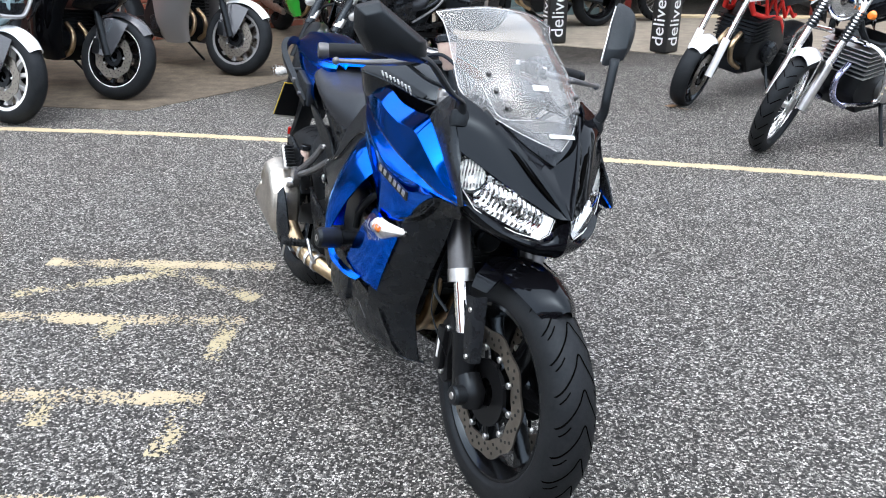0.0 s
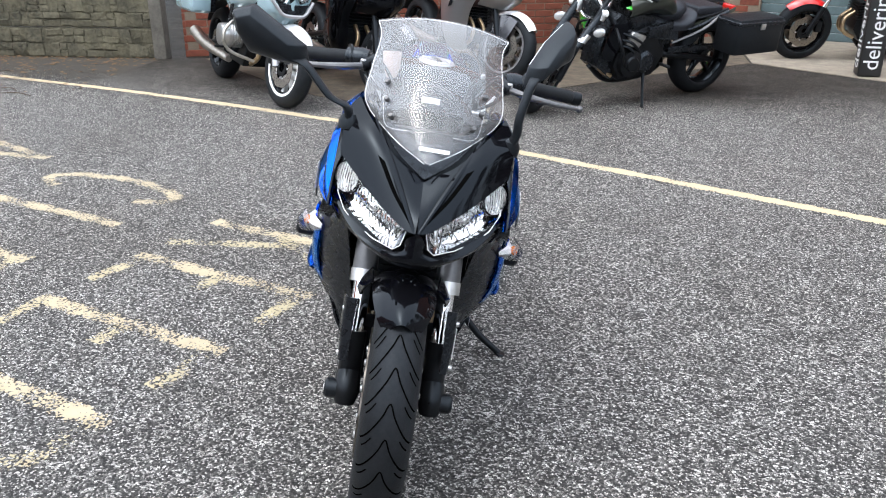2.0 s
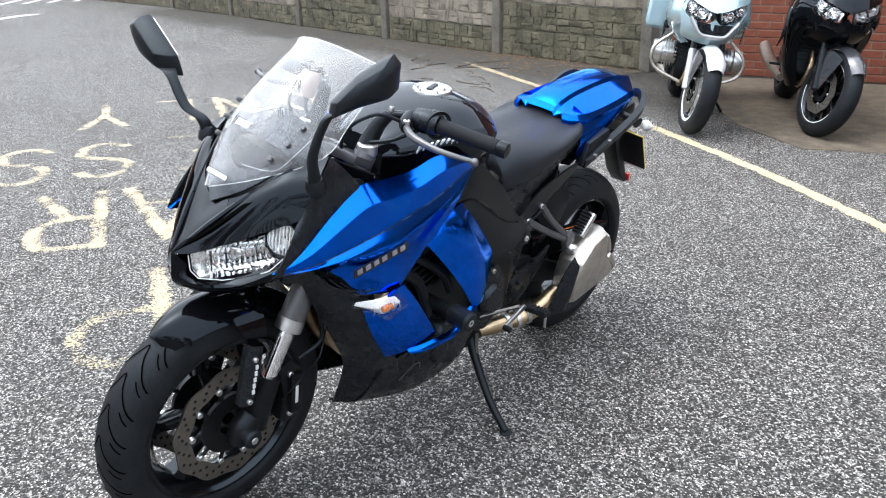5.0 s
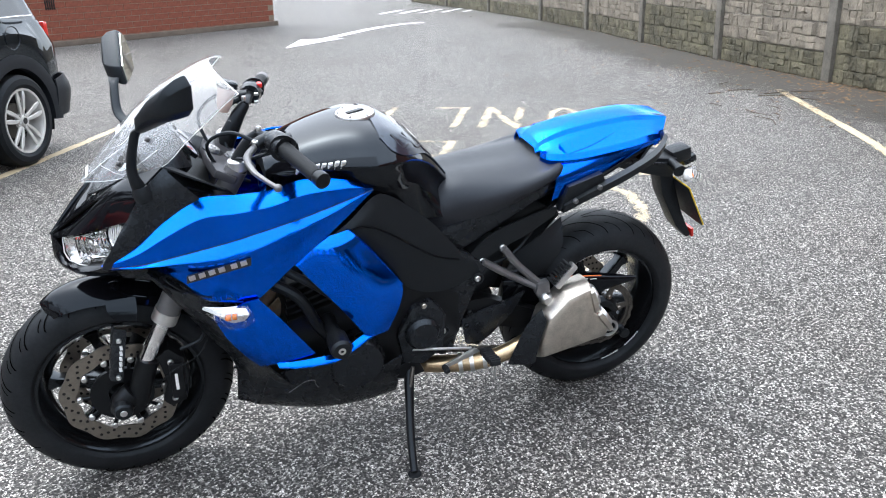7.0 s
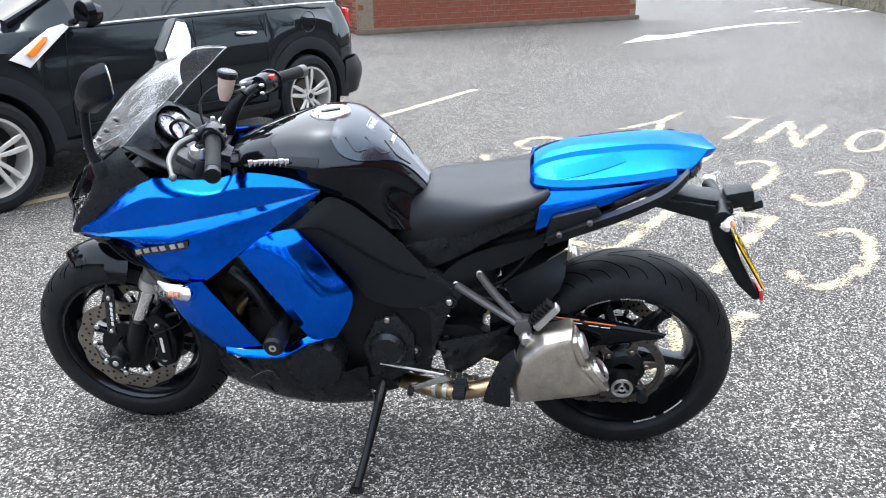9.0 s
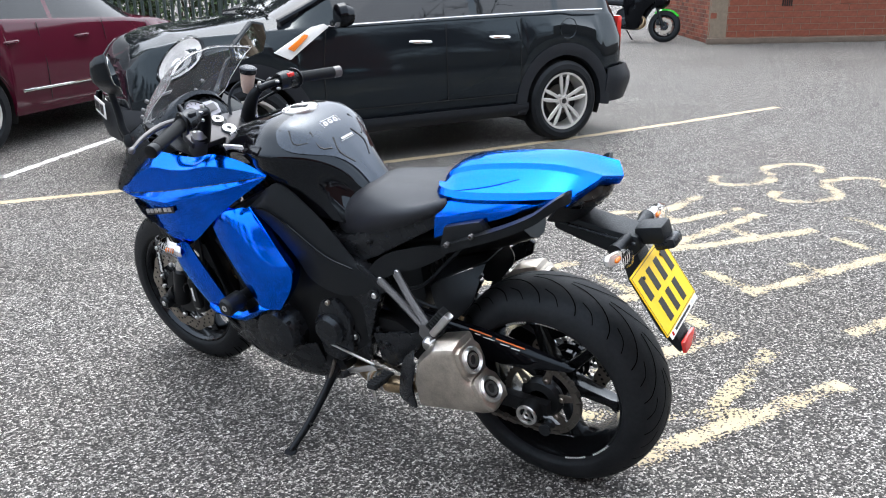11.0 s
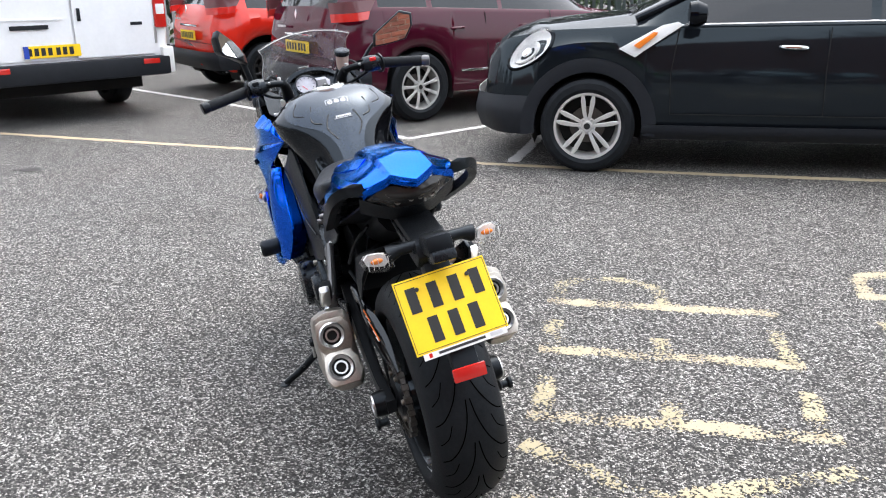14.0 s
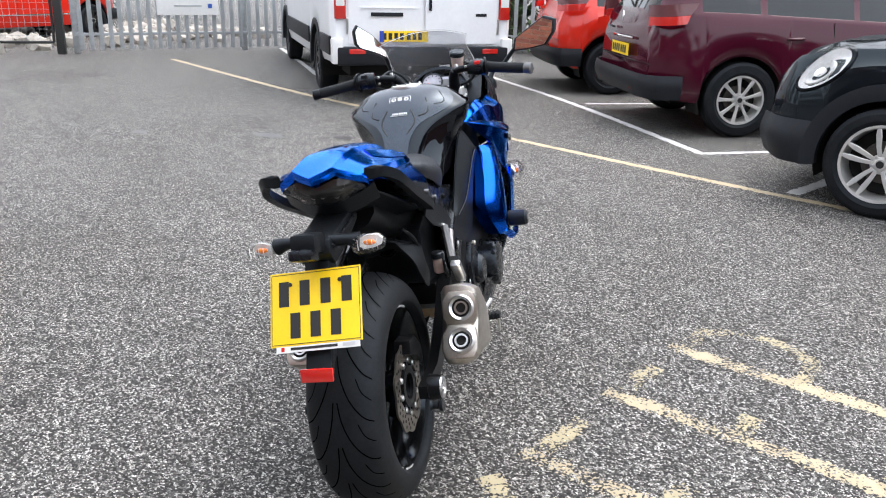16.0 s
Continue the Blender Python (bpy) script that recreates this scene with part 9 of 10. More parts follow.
    if style == "cruiser":
        part("radiator", box(0.04, 0.24, 0.26, (ex + 0.3, 0, 0.56), 0.006, (0, 14, 0)), "black_metal", root)
        part("pillion_pad", bevelled(box(0.3, 0.24, 0.08, (ex - 0.68, 0, 0.78)), 0.03, 3), "vinyl", root)
        for s in (1, -1):
            part("seat_rail", tube([(ex - 0.1, 0.12 * s, 0.66), (ex - 0.45, 0.15 * s, 0.62), (ex - 0.85, 0.16 * s, 0.78)], 0.014, 8, 3), "black_satin", root)
            part("airbox_cover", bevelled(moved(box(0.24, 0.05, 0.12), ex - 0.12, 0.15 * s, 0.64, 0, 12, 0), 0.02, 2), "black_satin", root)
            part("cylinder_cover", bevelled(moved(box(0.16, 0.06, 0.13), ex + 0.1, 0.15 * s, 0.56, 0, -20, 0), 0.02, 2), "alloy", root)
    for x, zt, w in ((ex - 0.1, 0.82, 0.1), (ex - 0.2, 0.8, 0.14), (ex - 0.34, 0.79, 0.165), (ex - 0.45, 0.83, 0.165), (ex - 0.5, 0.87, 0.14), (ex - 0.53, 0.85, 0.1)) if style == "cruiser" else ((ex - 0.08, 0.79, 0.1), (ex - 0.2, 0.8, 0.135), (ex - 0.42, 0.81, 0.15), (ex - 0.55, 0.85, 0.14), (ex - 0.78, 0.88, 0.12), (ex - 0.95, 0.89, 0.08)):
        zt += sh
        half = [(0, zt), (w * 0.7, zt - 0.005), (w, zt - 0.04), (w * 0.95, zt - 0.1)]
        se.append([(x, -y, z) for y, z in half[::-1]] + [(x, y, z) for y, z in half[1:]])
    part("seat", sheet(se, 3, 3, 0.008), "vinyl", root, deg=60)
    for s in (1, -1):
        part("tail_side", sheet([[(ex - 0.5, 0.15 * s, 0.76 + sh), (ex - 0.8, 0.13 * s, 0.82 + sh), (ex - 1.0, 0.09 * s, 0.87 + sh)], [(ex - 0.48, 0.155 * s, 0.68 + sh), (ex - 0.8, 0.135 * s, 0.76 + sh), (ex - 1.0, 0.09 * s, 0.83 + sh)]], 3, 3, 0.005), paint, root)
    part("tail_light", box(0.03, 0.12, 0.05, (ex - 1.02, 0, 0.85 + sh), 0.012), "red_lens", root)
    part("rear_mudguard", sheet([[(-0.05, -0.08, 0.72), (-0.06, 0, 0.74), (-0.05, 0.08, 0.72)], [(-0.28, -0.07, 0.6), (-0.3, 0, 0.62), (-0.28, 0.07, 0.6)], [(-0.4, -0.05, 0.46), (-0.42, 0, 0.47), (-0.4, 0.05, 0.46)]], 3, 3, 0.004), "black_matt", root)
    part("chain_cover", box(0.5, 0.02, 0.05, (0.25, 0.13, 0.42), 0.008), "black_satin", root)
    if style == "naked":
        hl = part("headlight", st(moved(bevelled(box(0.15, 0.2, 0.15), 0.04, 3), wb - 0.3, 0, 0.84, 0, -18, 0)), "black_gloss", root, "black angular headlight cowl")
        for s in (1, -1):
            part("headlight_lens", st(moved(lathe([(0, 0.012), (0.026, 0.008), (0.034, 0), (0, -0.004)], 18, axis="x", closed=False), wb - 0.225, 0.048 * s, 0.855, 0, -18, 8 * s)), "clear_white", hl, "round clear lamp")
        part("fly_screen", st(sheet([[(wb - 0.25, -0.08, 0.92), (wb - 0.24, 0, 0.925), (wb - 0.25, 0.08, 0.92)], [(wb - 0.36, -0.07, 1.0), (wb - 0.35, 0, 1.02), (wb - 0.36, 0.07, 1.0)]], 3, 3, 0.004)), "black_gloss", root)
    if style in ("retro", "cruiser", "dirt"):
        b = lathe([(0, 0.045), (0.06, 0.035), (0.085, 0.012), (0.09, 0.0), (0.085, -0.03), (0.05, -0.09), (0, -0.1)], 28, axis="x", closed=False)
        hl = part("headlight", st(moved(b, wb - 0.28, 0, 0.86)), "chrome" if style == "retro" else "black_satin", root, "round headlight")
        part("headlight_bowl", st(moved(lathe([(0.012, 0.006), (0.04, 0.012), (0.07, 0.026), (0.082, 0.036), (0.082, 0.02), (0.012, 0.0)], 26, axis="x", closed=False), wb - 0.285, 0, 0.86)), "reflector", hl, "silvered headlight bowl")
        for k in range(7):
            y = -0.06 + 0.02 * k
            h = 0.9 * math.sqrt(0.075 ** 2 - y ** 2)
            part("lens_rib", st(moved(tube([(0.026, y, -h), (0.034, y, 0), (0.026, y, h)], 0.0022, 5, 2), wb - 0.285, 0, 0.86)), "clear_white", hl)
        part("headlight_bulb", st(moved(rod(0.018, 0.02, axis="x", n=16, bev=0.004), wb - 0.268, 0, 0.86)), "black_gloss", hl)
        part("headlight_lens", st(moved(lathe([(0, 0.056), (0.055, 0.048), (0.08, 0.034)], 26, axis="x", closed=False), wb - 0.285, 0, 0.86)), "lens", hl, "clear headlight glass")
        part("headlight_ring", st(moved(lathe([(0.08, 0.03), (0.092, 0.02), (0.092, 0.0), (0.082, 0.008)], 28, axis="x"), wb - 0.278, 0, 0.86)), "chrome", hl)
        for s in (1, -1):
            part("headlight_bracket", st(box(0.1, 0.012, 0.12, (wb - 0.33, 0.1 * s, 0.87), 0.003)), "black_satin", hl)
    return root, st, ex, wb


def full_fairing(root, ex, wb, paint, light="lens", low=0.3, seams=True):
    """Sides, nose, twin headlights and screen of a faired bike."""
    for s in (1, -1):
        part("side_fairing", sheet([
            [(wb - 0.10, 0.17 * s, 0.92), (wb - 0.3, 0.25 * s, 0.95), (ex + 0.2, 0.25 * s, 0.92), (ex + 0.0, 0.2 * s, 0.84)],
            [(wb - 0.13, 0.2 * s, 0.78), (wb - 0.3, 0.28 * s, 0.78), (ex + 0.2, 0.29 * s, 0.74), (ex - 0.05, 0.22 * s, 0.7)],
            [(wb - 0.32, 0.19 * s, max(0.6, low + 0.08)), (wb - 0.4, 0.25 * s, max(0.58, low + 0.07)), (ex + 0.15, 0.26 * s, max(0.55, low + 0.06)), (ex - 0.02, 0.22 * s, max(0.55, low + 0.06))],
            [(wb - 0.42, 0.15 * s, max(0.4, low)), (wb - 0.48, 0.2 * s, max(0.38, low)), (ex + 0.1, 0.22 * s, max(0.36, low)), (ex + 0.0, 0.2 * s, max(0.38, low))],
            [(wb - 0.46, 0.1 * s, low - 0.04), (wb - 0.5, 0.14 * s, low - 0.06), (ex + 0.1, 0.15 * s, low - 0.07), (ex + 0.0, 0.14 * s, low - 0.03)]], 4, 4, 0.005), paint, root)
        part("air_vent", sheet([[(wb - 0.45, 0.278 * s, 0.72), (wb - 0.5, 0.288 * s, 0.7)], [(wb - 0.52, 0.276 * s, 0.6), (wb - 0.57, 0.282 * s, 0.58)]], 2, 2, 0.006), "black_satin", root)
        edge = [(wb + 0.06, 0.03, 0.83), (wb + 0.0, 0.13, 0.87), (wb - 0.13, 0.21, 0.91), (wb - 0.15, 0.215, 0.85), (wb - 0.06, 0.16, 0.79), (wb + 0.04, 0.05, 0.77)]
        c = np.mean(edge, axis=0)
        rings = [[(c[0] + (x - c[0]) * k + o, s * (c[1] + (y - c[1]) * k), c[2] + (z - c[2]) * k) for x, y, z in edge] for k, o in ((1, 0), (0.85, -0.02), (0.4, -0.04), (0.05, -0.045))]
        lamp = part("headlight", skin(rings, True), M["lamp_reflector"], root, "clear twin headlight")
        rings = [[(c[0] + (x - c[0]) * k + o, s * (c[1] + (y - c[1]) * k), c[2] + (z - c[2]) * k) for x, y, z in edge] for k, o in ((1, 0.002), (0.7, 0.012), (0.05, 0.018))]
        part("lens_cover", skin(rings, True), light, lamp)
        for px, py, pz, pr in ((wb - 0.005, 0.085, 0.822, 0.04), (wb - 0.085, 0.158, 0.856, 0.032)):
            part("lamp_bowl", moved(lathe([(pr, 0.006), (pr * 0.95, 0.01), (pr * 0.85, 0.0), (pr * 0.4, -0.014), (0.006, -0.014), (0.005, 0.004), (0, 0.004)], 20, axis="x", closed=False), px, py * s, pz, 0, -12, 30 * s), "chrome", lamp)
            part("bowl_ring", moved(lathe([(pr, 0.0), (pr + 0.006, 0.004), (pr + 0.006, -0.006), (pr, -0.006)], 20, axis="x"), px, py * s, pz, 0, -12, 30 * s), "black_satin", lamp)
        part("nose_cowl", sheet([[(wb + 0.07, 0.0, 0.84), (wb + 0.05, 0.05, 0.85), (wb + 0.0, 0.13, 0.885), (wb - 0.13, 0.215, 0.92)], [(wb - 0.02, 0.0, 0.95), (wb - 0.03, 0.07, 0.955), (wb - 0.08, 0.15, 0.965), (wb - 0.18, 0.22, 0.97)], [(wb - 0.12, 0, 1.02), (wb - 0.13, 0.08, 1.02), (wb - 0.17, 0.15, 1.015), (wb - 0.26, 0.2, 1.0)]] if s > 0 else [[(wb + 0.07, 0.0, 0.84), (wb + 0.05, -0.05, 0.85), (wb + 0.0, -0.13, 0.885), (wb - 0.13, -0.215, 0.92)], [(wb - 0.02, 0.0, 0.95), (wb - 0.03, -0.07, 0.955), (wb - 0.08, -0.15, 0.965), (wb - 0.18, -0.22, 0.97)], [(wb - 0.12, 0, 1.02), (wb - 0.13, -0.08, 1.02), (wb - 0.17, -0.15, 1.015), (wb - 0.26, -0.2, 1.0)]], 3, 4, 0.005), paint, root)
        part("chin_cowl", sheet([[(wb + 0.07, 0.0, 0.8), (wb + 0.045, 0.05 * s, 0.765), (wb - 0.05, 0.165 * s, 0.785), (wb - 0.14, 0.215 * s, 0.84)], [(wb + 0.05, 0, 0.7), (wb + 0.03, 0.05 * s, 0.7), (wb - 0.06, 0.15 * s, 0.7), (wb - 0.15, 0.2 * s, 0.72)], [(wb - 0.06, 0, 0.62), (wb - 0.08, 0.05 * s, 0.62), (wb - 0.16, 0.13 * s, 0.63), (wb - 0.24, 0.18 * s, 0.64)]], 3, 4, 0.005), paint, root)
        mi = part("mirror", tube([(wb - 0.24, 0.2 * s, 0.98), (wb - 0.23, 0.28 * s, 1.04), (wb - 0.25, 0.33 * s, 1.08)], [0.016, 0.011, 0.012], 10, 3), "black_satin", root)
        part("mirror_housing", moved(bevelled(box(0.07, 0.17, 0.1), 0.03), wb - 0.25, 0.39 * s, 1.1), paint, mi)
    rows = []
    for x, z, w in ((wb - 0.08, 1.0, 0.1), (wb - 0.16, 1.1, 0.17), (wb - 0.26, 1.22, 0.16), (wb - 0.36, 1.32, 0.11)):
        rows.append([(x - 0.12 * k * k, w * k, z - 0.02 * k * k) for k in (-1, -0.5, 0, 0.5, 1)])
    sc = part("windscreen", sheet(rows, 3, 3, 0.003), "screen", root, "clear touring screen")
    sc.visible_shadow = False


M["lamp_reflector"] = material("lamp_reflector", (0.8, 0.81, 0.83), 0.1, 0.95, vary=0.15, scale=60)

# pale blue tourer with panniers
root, st, ex, wb = parked_bike("motorcycle", (-2.9, 5.24), -31, "pale ice-blue touring motorcycle with panniers by the wall", "tourer", 10, 8, 1.52, "pale_blue", fender="white_paint", rim="white_rim", fork_mat="silver_paint")
full_fairing(root, ex, wb, "pale_blue", low=0.62)
part("air_intake", sheet([[(wb + 0.045, -0.12, 0.77), (wb + 0.066, 0, 0.765), (wb + 0.045, 0.12, 0.77)], [(wb + 0.05, -0.085, 0.7), (wb + 0.064, 0, 0.695), (wb + 0.05, 0.085, 0.7)]], 3, 4, 0.01), "black_satin", root, "dark air intake below the headlights")
part("intake_frame", tube([(wb + 0.03, -0.16, 0.79), (wb + 0.05, -0.125, 0.74), (wb + 0.066, -0.08, 0.69), (wb + 0.072, 0, 0.682), (wb + 0.066, 0.08, 0.69), (wb + 0.05, 0.125, 0.74), (wb + 0.03, 0.16, 0.79)], 0.014, 8, 4), "silver_paint", root, "silver frame round the intake")
for s in (1, -1):
    pn = part("pannier", moved(bevelled(box(0.5, 0.2, 0.36), 0.06, 3), 0.02, 0.3 * s, 0.74), "pale_blue", root, "pale blue hard pannier")
    part("pannier_back", moved(bevelled(box(0.48, 0.1, 0.34), 0.04, 2), 0.02, 0.22 * s, 0.74), "black_satin", pn)
    cyl = part("cylinder_head", lathe([(0.075, 0.14 * s), (0.08, 0.26 * s), (0.09, 0.27 * s), (0.085, 0.33 * s), (0, 0.345 * s)], 20, (ex + 0.12, 0, 0.46), closed=False), "alloy", root, "alloy boxer cylinder")
    for i in range(5):
        part("cooling_fin", lathe([(0.07, (0.16 + 0.02 * i) * s), (0.098, (0.16 + 0.02 * i) * s), (0.098, (0.165 + 0.02 * i) * s), (0.07, (0.165 + 0.02 * i) * s)], 18, (ex + 0.12, 0, 0.46)), "alloy", cyl)
    part("crash_bar", tube([(ex + 0.3, 0.1 * s, 0.28), (ex + 0.26, 0.3 * s, 0.36), (ex + 0.25, 0.33 * s, 0.5), (ex + 0.2, 0.2 * s, 0.62)], 0.013, 8, 4), "steel", root)

# black and anthracite sports tourer
root, st, ex, wb = parked_bike("motorcycle", (-2.5, 5.98), -33, "gloss black sports tourer motorcycle on the concrete apron", "tourer", 22, 8, 1.48, "black_gloss", fender="anthracite", rim="white_rim", spokes="rim_black")
full_fairing(root, ex, wb, "black_gloss")
for i in range(5):
    for s in (1, -1):
        part("fairing_fin", tube([(wb - 0.36 - 0.035 * i, 0.275 * s, 0.72 - 0.03 * i), (wb - 0.5 - 0.03 * i, 0.29 * s, 0.62 - 0.03 * i)], 0.006, 6, 1), "anthracite", root)

# silver grey tourer
root, st, ex, wb = parked_bike("motorcycle", (-1.86, 6.92), -33, "silver-grey faired touring motorcycle on the concrete apron", "tourer", 20, 8, 1.55, "silver_paint", fender="white_paint", rim="silver_paint")
full_fairing(root, ex, wb, "silver_paint", low=0.28)

# dark olive cruiser with black side cases, its engine bay crowded with black parts
root, st, ex, wb = parked_bike("motorcycle", (-1.16, 6.02), -122.5, "dark olive cruiser motorcycle with black side cases", "cruiser", 34, 8, 1.6, "olive_black", fender="olive_black", rim="rim_black")
part("main_frame", slab([(wb - 0.5, 0.9), (ex + 0.28, 0.84), (ex - 0.1, 0.74), (ex - 0.3, 0.66), (ex - 0.36, 0.42), (ex - 0.2, 0.28), (ex + 0.2, 0.22), (ex + 0.36, 0.34), (ex + 0.36, 0.66), (wb - 0.54, 0.8)], -0.1, 0.1, 0.02), "black_satin", root, "black main frame and covers")
part("collector", tube([(ex + 0.3, -0.04, 0.32), (ex + 0.1, -0.05, 0.2), (ex - 0.3, -0.1, 0.2), (ex - 0.5, -0.15, 0.25)], [0.04, 0.055, 0.06, 0.05], 14, 4), "black_metal", root, "black exhaust collector")
for s in (1, -1):
    part("fork_shroud", st(tube([(wb - 0.13, 0.1 * s, 0.56), (wb - 0.3, 0.1 * s, 0.9)], [0.036, 0.032], 14, 1)), "black_satin", root, "black fork shroud")
    part("radiator_shroud", sheet([[(ex + 0.34, 0.14 * s, 0.72), (ex + 0.2, 0.17 * s, 0.74)], [(ex + 0.36, 0.14 * s, 0.5), (ex + 0.24, 0.17 * s, 0.5)], [(ex + 0.34, 0.13 * s, 0.4), (ex + 0.26, 0.15 * s, 0.38)]], 3, 3, 0.008), "black_gloss", root)
    for k in range(3):
        part("engine_hose", tube([(ex + 0.3, 0.12 * s, 0.66 - 0.07 * k), (ex + 0.16, 0.19 * s, 0.6 - 0.05 * k), (ex + 0.02, 0.17 * s, 0.52 - 0.08 * k)], 0.012, 8, 4), "black_matt", root)
    part("clutch_cover", lathe([(0, 0.215 * s), (0.05, 0.214 * s), (0.06, 0.2 * s), (0.1, 0.19 * s), (0.105, 0.15 * s), (0, 0.15 * s)], 26, (ex + 0.1, 0, 0.36), closed=False), "black_metal", root, "round black clutch cover")
    cs = part("side_case", moved(bevelled(box(0.5, 0.24, 0.36), 0.035, 2), -0.14, 0.32 * s, 0.6), "black_matt", root, "black hard side case")
    part("case_lid", moved(bevelled(box(0.51, 0.25, 0.05), 0.012, 1), -0.14, 0.32 * s, 0.73), "black_satin", cs)
    part("case_latch", box(0.05, 0.012, 0.06, (-0.14, 0.447 * s, 0.7), 0.004), "alloy", cs)
    part("side_cover", sheet([[(ex - 0.05, 0.15 * s, 0.68), (ex - 0.32, 0.15 * s, 0.68)], [(ex - 0.1, 0.16 * s, 0.55), (ex - 0.34, 0.16 * s, 0.52)]], 2, 2, 0.008), "black_satin", root)
    part("spot_lamp", st(moved(lathe([(0, 0.03), (0.035, 0.024), (0.045, 0), (0.03, -0.04), (0, -0.045)], 18, axis="x", closed=False), wb - 0.2, 0.17 * s, 0.72)), "alloy", root)
    for z0, z1 in ((0.6, 0.67), (0.8, 0.87)):
        part("stanchion", st(tube([(wb - 0.148 - 0.5 * (z0 - 0.6), 0.1 * s, z0), (wb - 0.148 - 0.5 * (z1 - 0.6), 0.1 * s, z1)], 0.039, 14, 1)), "alloy", root, "bright fork collar")
    part("crash_bar", tube([(ex + 0.3, 0.1 * s, 0.7), (ex + 0.34, 0.24 * s, 0.62), (ex + 0.26, 0.26 * s, 0.46), (ex + 0.12, 0.16 * s, 0.3)], 0.013, 8, 4), "black_metal", root, "black engine guard bar")
    part("tail_strut", tube([(ex - 0.28, 0.17 * s, 0.5), (0.24, 0.19 * s, 0.62), (0.08, 0.19 * s, 0.74)], 0.012, 8, 3), "grey_metal", root)
part("rider_seat", moved(lathe([(0, 0.075), (0.1, 0.07), (0.15, 0.045), (0.165, 0.0), (0.14, -0.06), (0, -0.07)], 28, axis="z", closed=False), ex - 0.26, 0, 0.79, 0, 10, 0), "vinyl", root, "rounded blue-black rider seat", 60)
for ob in root.children:
    if ob.type == "MESH":
        for o in (ob, *ob.children):
            for v in o.data.vertices:
                k = min(max((v.co.z - 0.45) / 0.35, 0.0), 1.0)
                v.co.z -= 0.085 * k
                v.co.x -= 0.07 * k * min(max((v.co.x - 0.1) / 0.4, 0.0), 1.0)
for i in range(5):
    part("tank_print", box(0.016, 0.002, 0.016, (ex - 0.02 - 0.02 * i, 0.196, 0.83), 0.0), "print_white", root)

# lime green sports bike behind the cruiser
root, st, ex, wb = parked_bike("motorcycle", (-1.35, 8.35), -60, "lime green sports motorcycle behind the cruiser", "sport", 12, 8, 1.42, "lime", fender="lime")
full_fairing(root, ex, wb, "lime")

# white naked bike with a red trellis frame
root, st, ex, wb = parked_bike("motorcycle", (1.66, 6.05), -138, "small white naked motorcycle with a red trellis frame", "naked", 14, 9, 1.3, "white_paint", fender="white_paint", FRr=0.25, RRr=0.25, fork_mat="white_paint")
for s in (1, -1):
    part("tank_shroud", sheet([[(ex + 0.36, 0.16 * s, 0.86), (ex + 0.1, 0.2 * s, 0.92), (ex - 0.1, 0.15 * s, 0.85)], [(ex + 0.4, 0.15 * s, 0.76), (ex + 0.15, 0.21 * s, 0.78), (ex - 0.08, 0.16 * s, 0.76)]], 3, 3, 0.005), "white_paint", root, "white tank shroud")
    part("print_bar", moved(box(0.05, 0.003, 0.03), ex + 0.2, 0.208 * s, 0.85, 0, -20, 0), "red_paint", root)
part("belly_pan", moved(bevelled(box(0.34, 0.22, 0.1), 0.03), ex + 0.05, 0, 0.25), "black_matt", root)

# black and chrome retro bike with wire wheels and engine bars
root, st, ex, wb = parked_bike("motorcycle", (1.86, 4.86), -148, "black and chrome retro motorcycle with wire wheels", "retro", 22, 9, 1.4, "black_gloss", fender="white_paint", rim="chrome", wire=True, FRr=0.31, RRr=0.31, fork_mat="alloy")
for s in (1, -1):
    part("engine_bar", tube([(ex + 0.33, 0.05 * s, 0.68), (ex + 0.3, 0.26 * s, 0.64), (ex + 0.28, 0.33 * s, 0.5), (ex + 0.26, 0.3 * s, 0.36), (ex + 0.22, 0.08 * s, 0.26)], 0.014, 10, 5), "chrome", root, "chrome engine guard")
    part("fork_gaiter", st(skin([[(wb - 0.2 - 0.0095 * i / 2 + rr * math.cos(k * 0.44880), 0.1 * s + rr * math.sin(k * 0.44880), 0.702 + 0.009 * i) for k in range(14)] for i in range(19) for rr in ((0.024, 0.034)[i % 2],)], wrap=True)), "black_matt", root, "black rubber fork gaiter")
    part("mudguard_stay", st(tube([(wb, 0.075 * s, 0.31), (wb - 0.02, 0.075 * s, 0.62)], 0.005, 6, 1)), "chrome", root)

# red bike and a wire-wheeled bike before the shutter
root, st, ex, wb = parked_bike("motorcycle", (0.26, 9.6), -158, "red motorcycle parked before the workshop shutter", "naked", 10, 7, 1.38, "red_paint", fender="red_paint")
root, st, ex, wb = parked_bike("motorcycle", (1.0, 10.25), -165, "red and white trail motorcycle with wire wheels", "dirt", 10, 7, 1.45, "red_paint", fender="white_paint", rim="white_rim", wire=True, FRr=0.34, RRr=0.32)

# green and black bike by the far brick wall
root, st, ex, wb = parked_bike("motorcycle", (-10.75, -7.75), 122, "black sports motorcycle with lime green front mudguard by bricks", "sport", 8, 7, 1.42, "black_gloss", fender="lime")
full_fairing(root, ex, wb, "black_gloss")


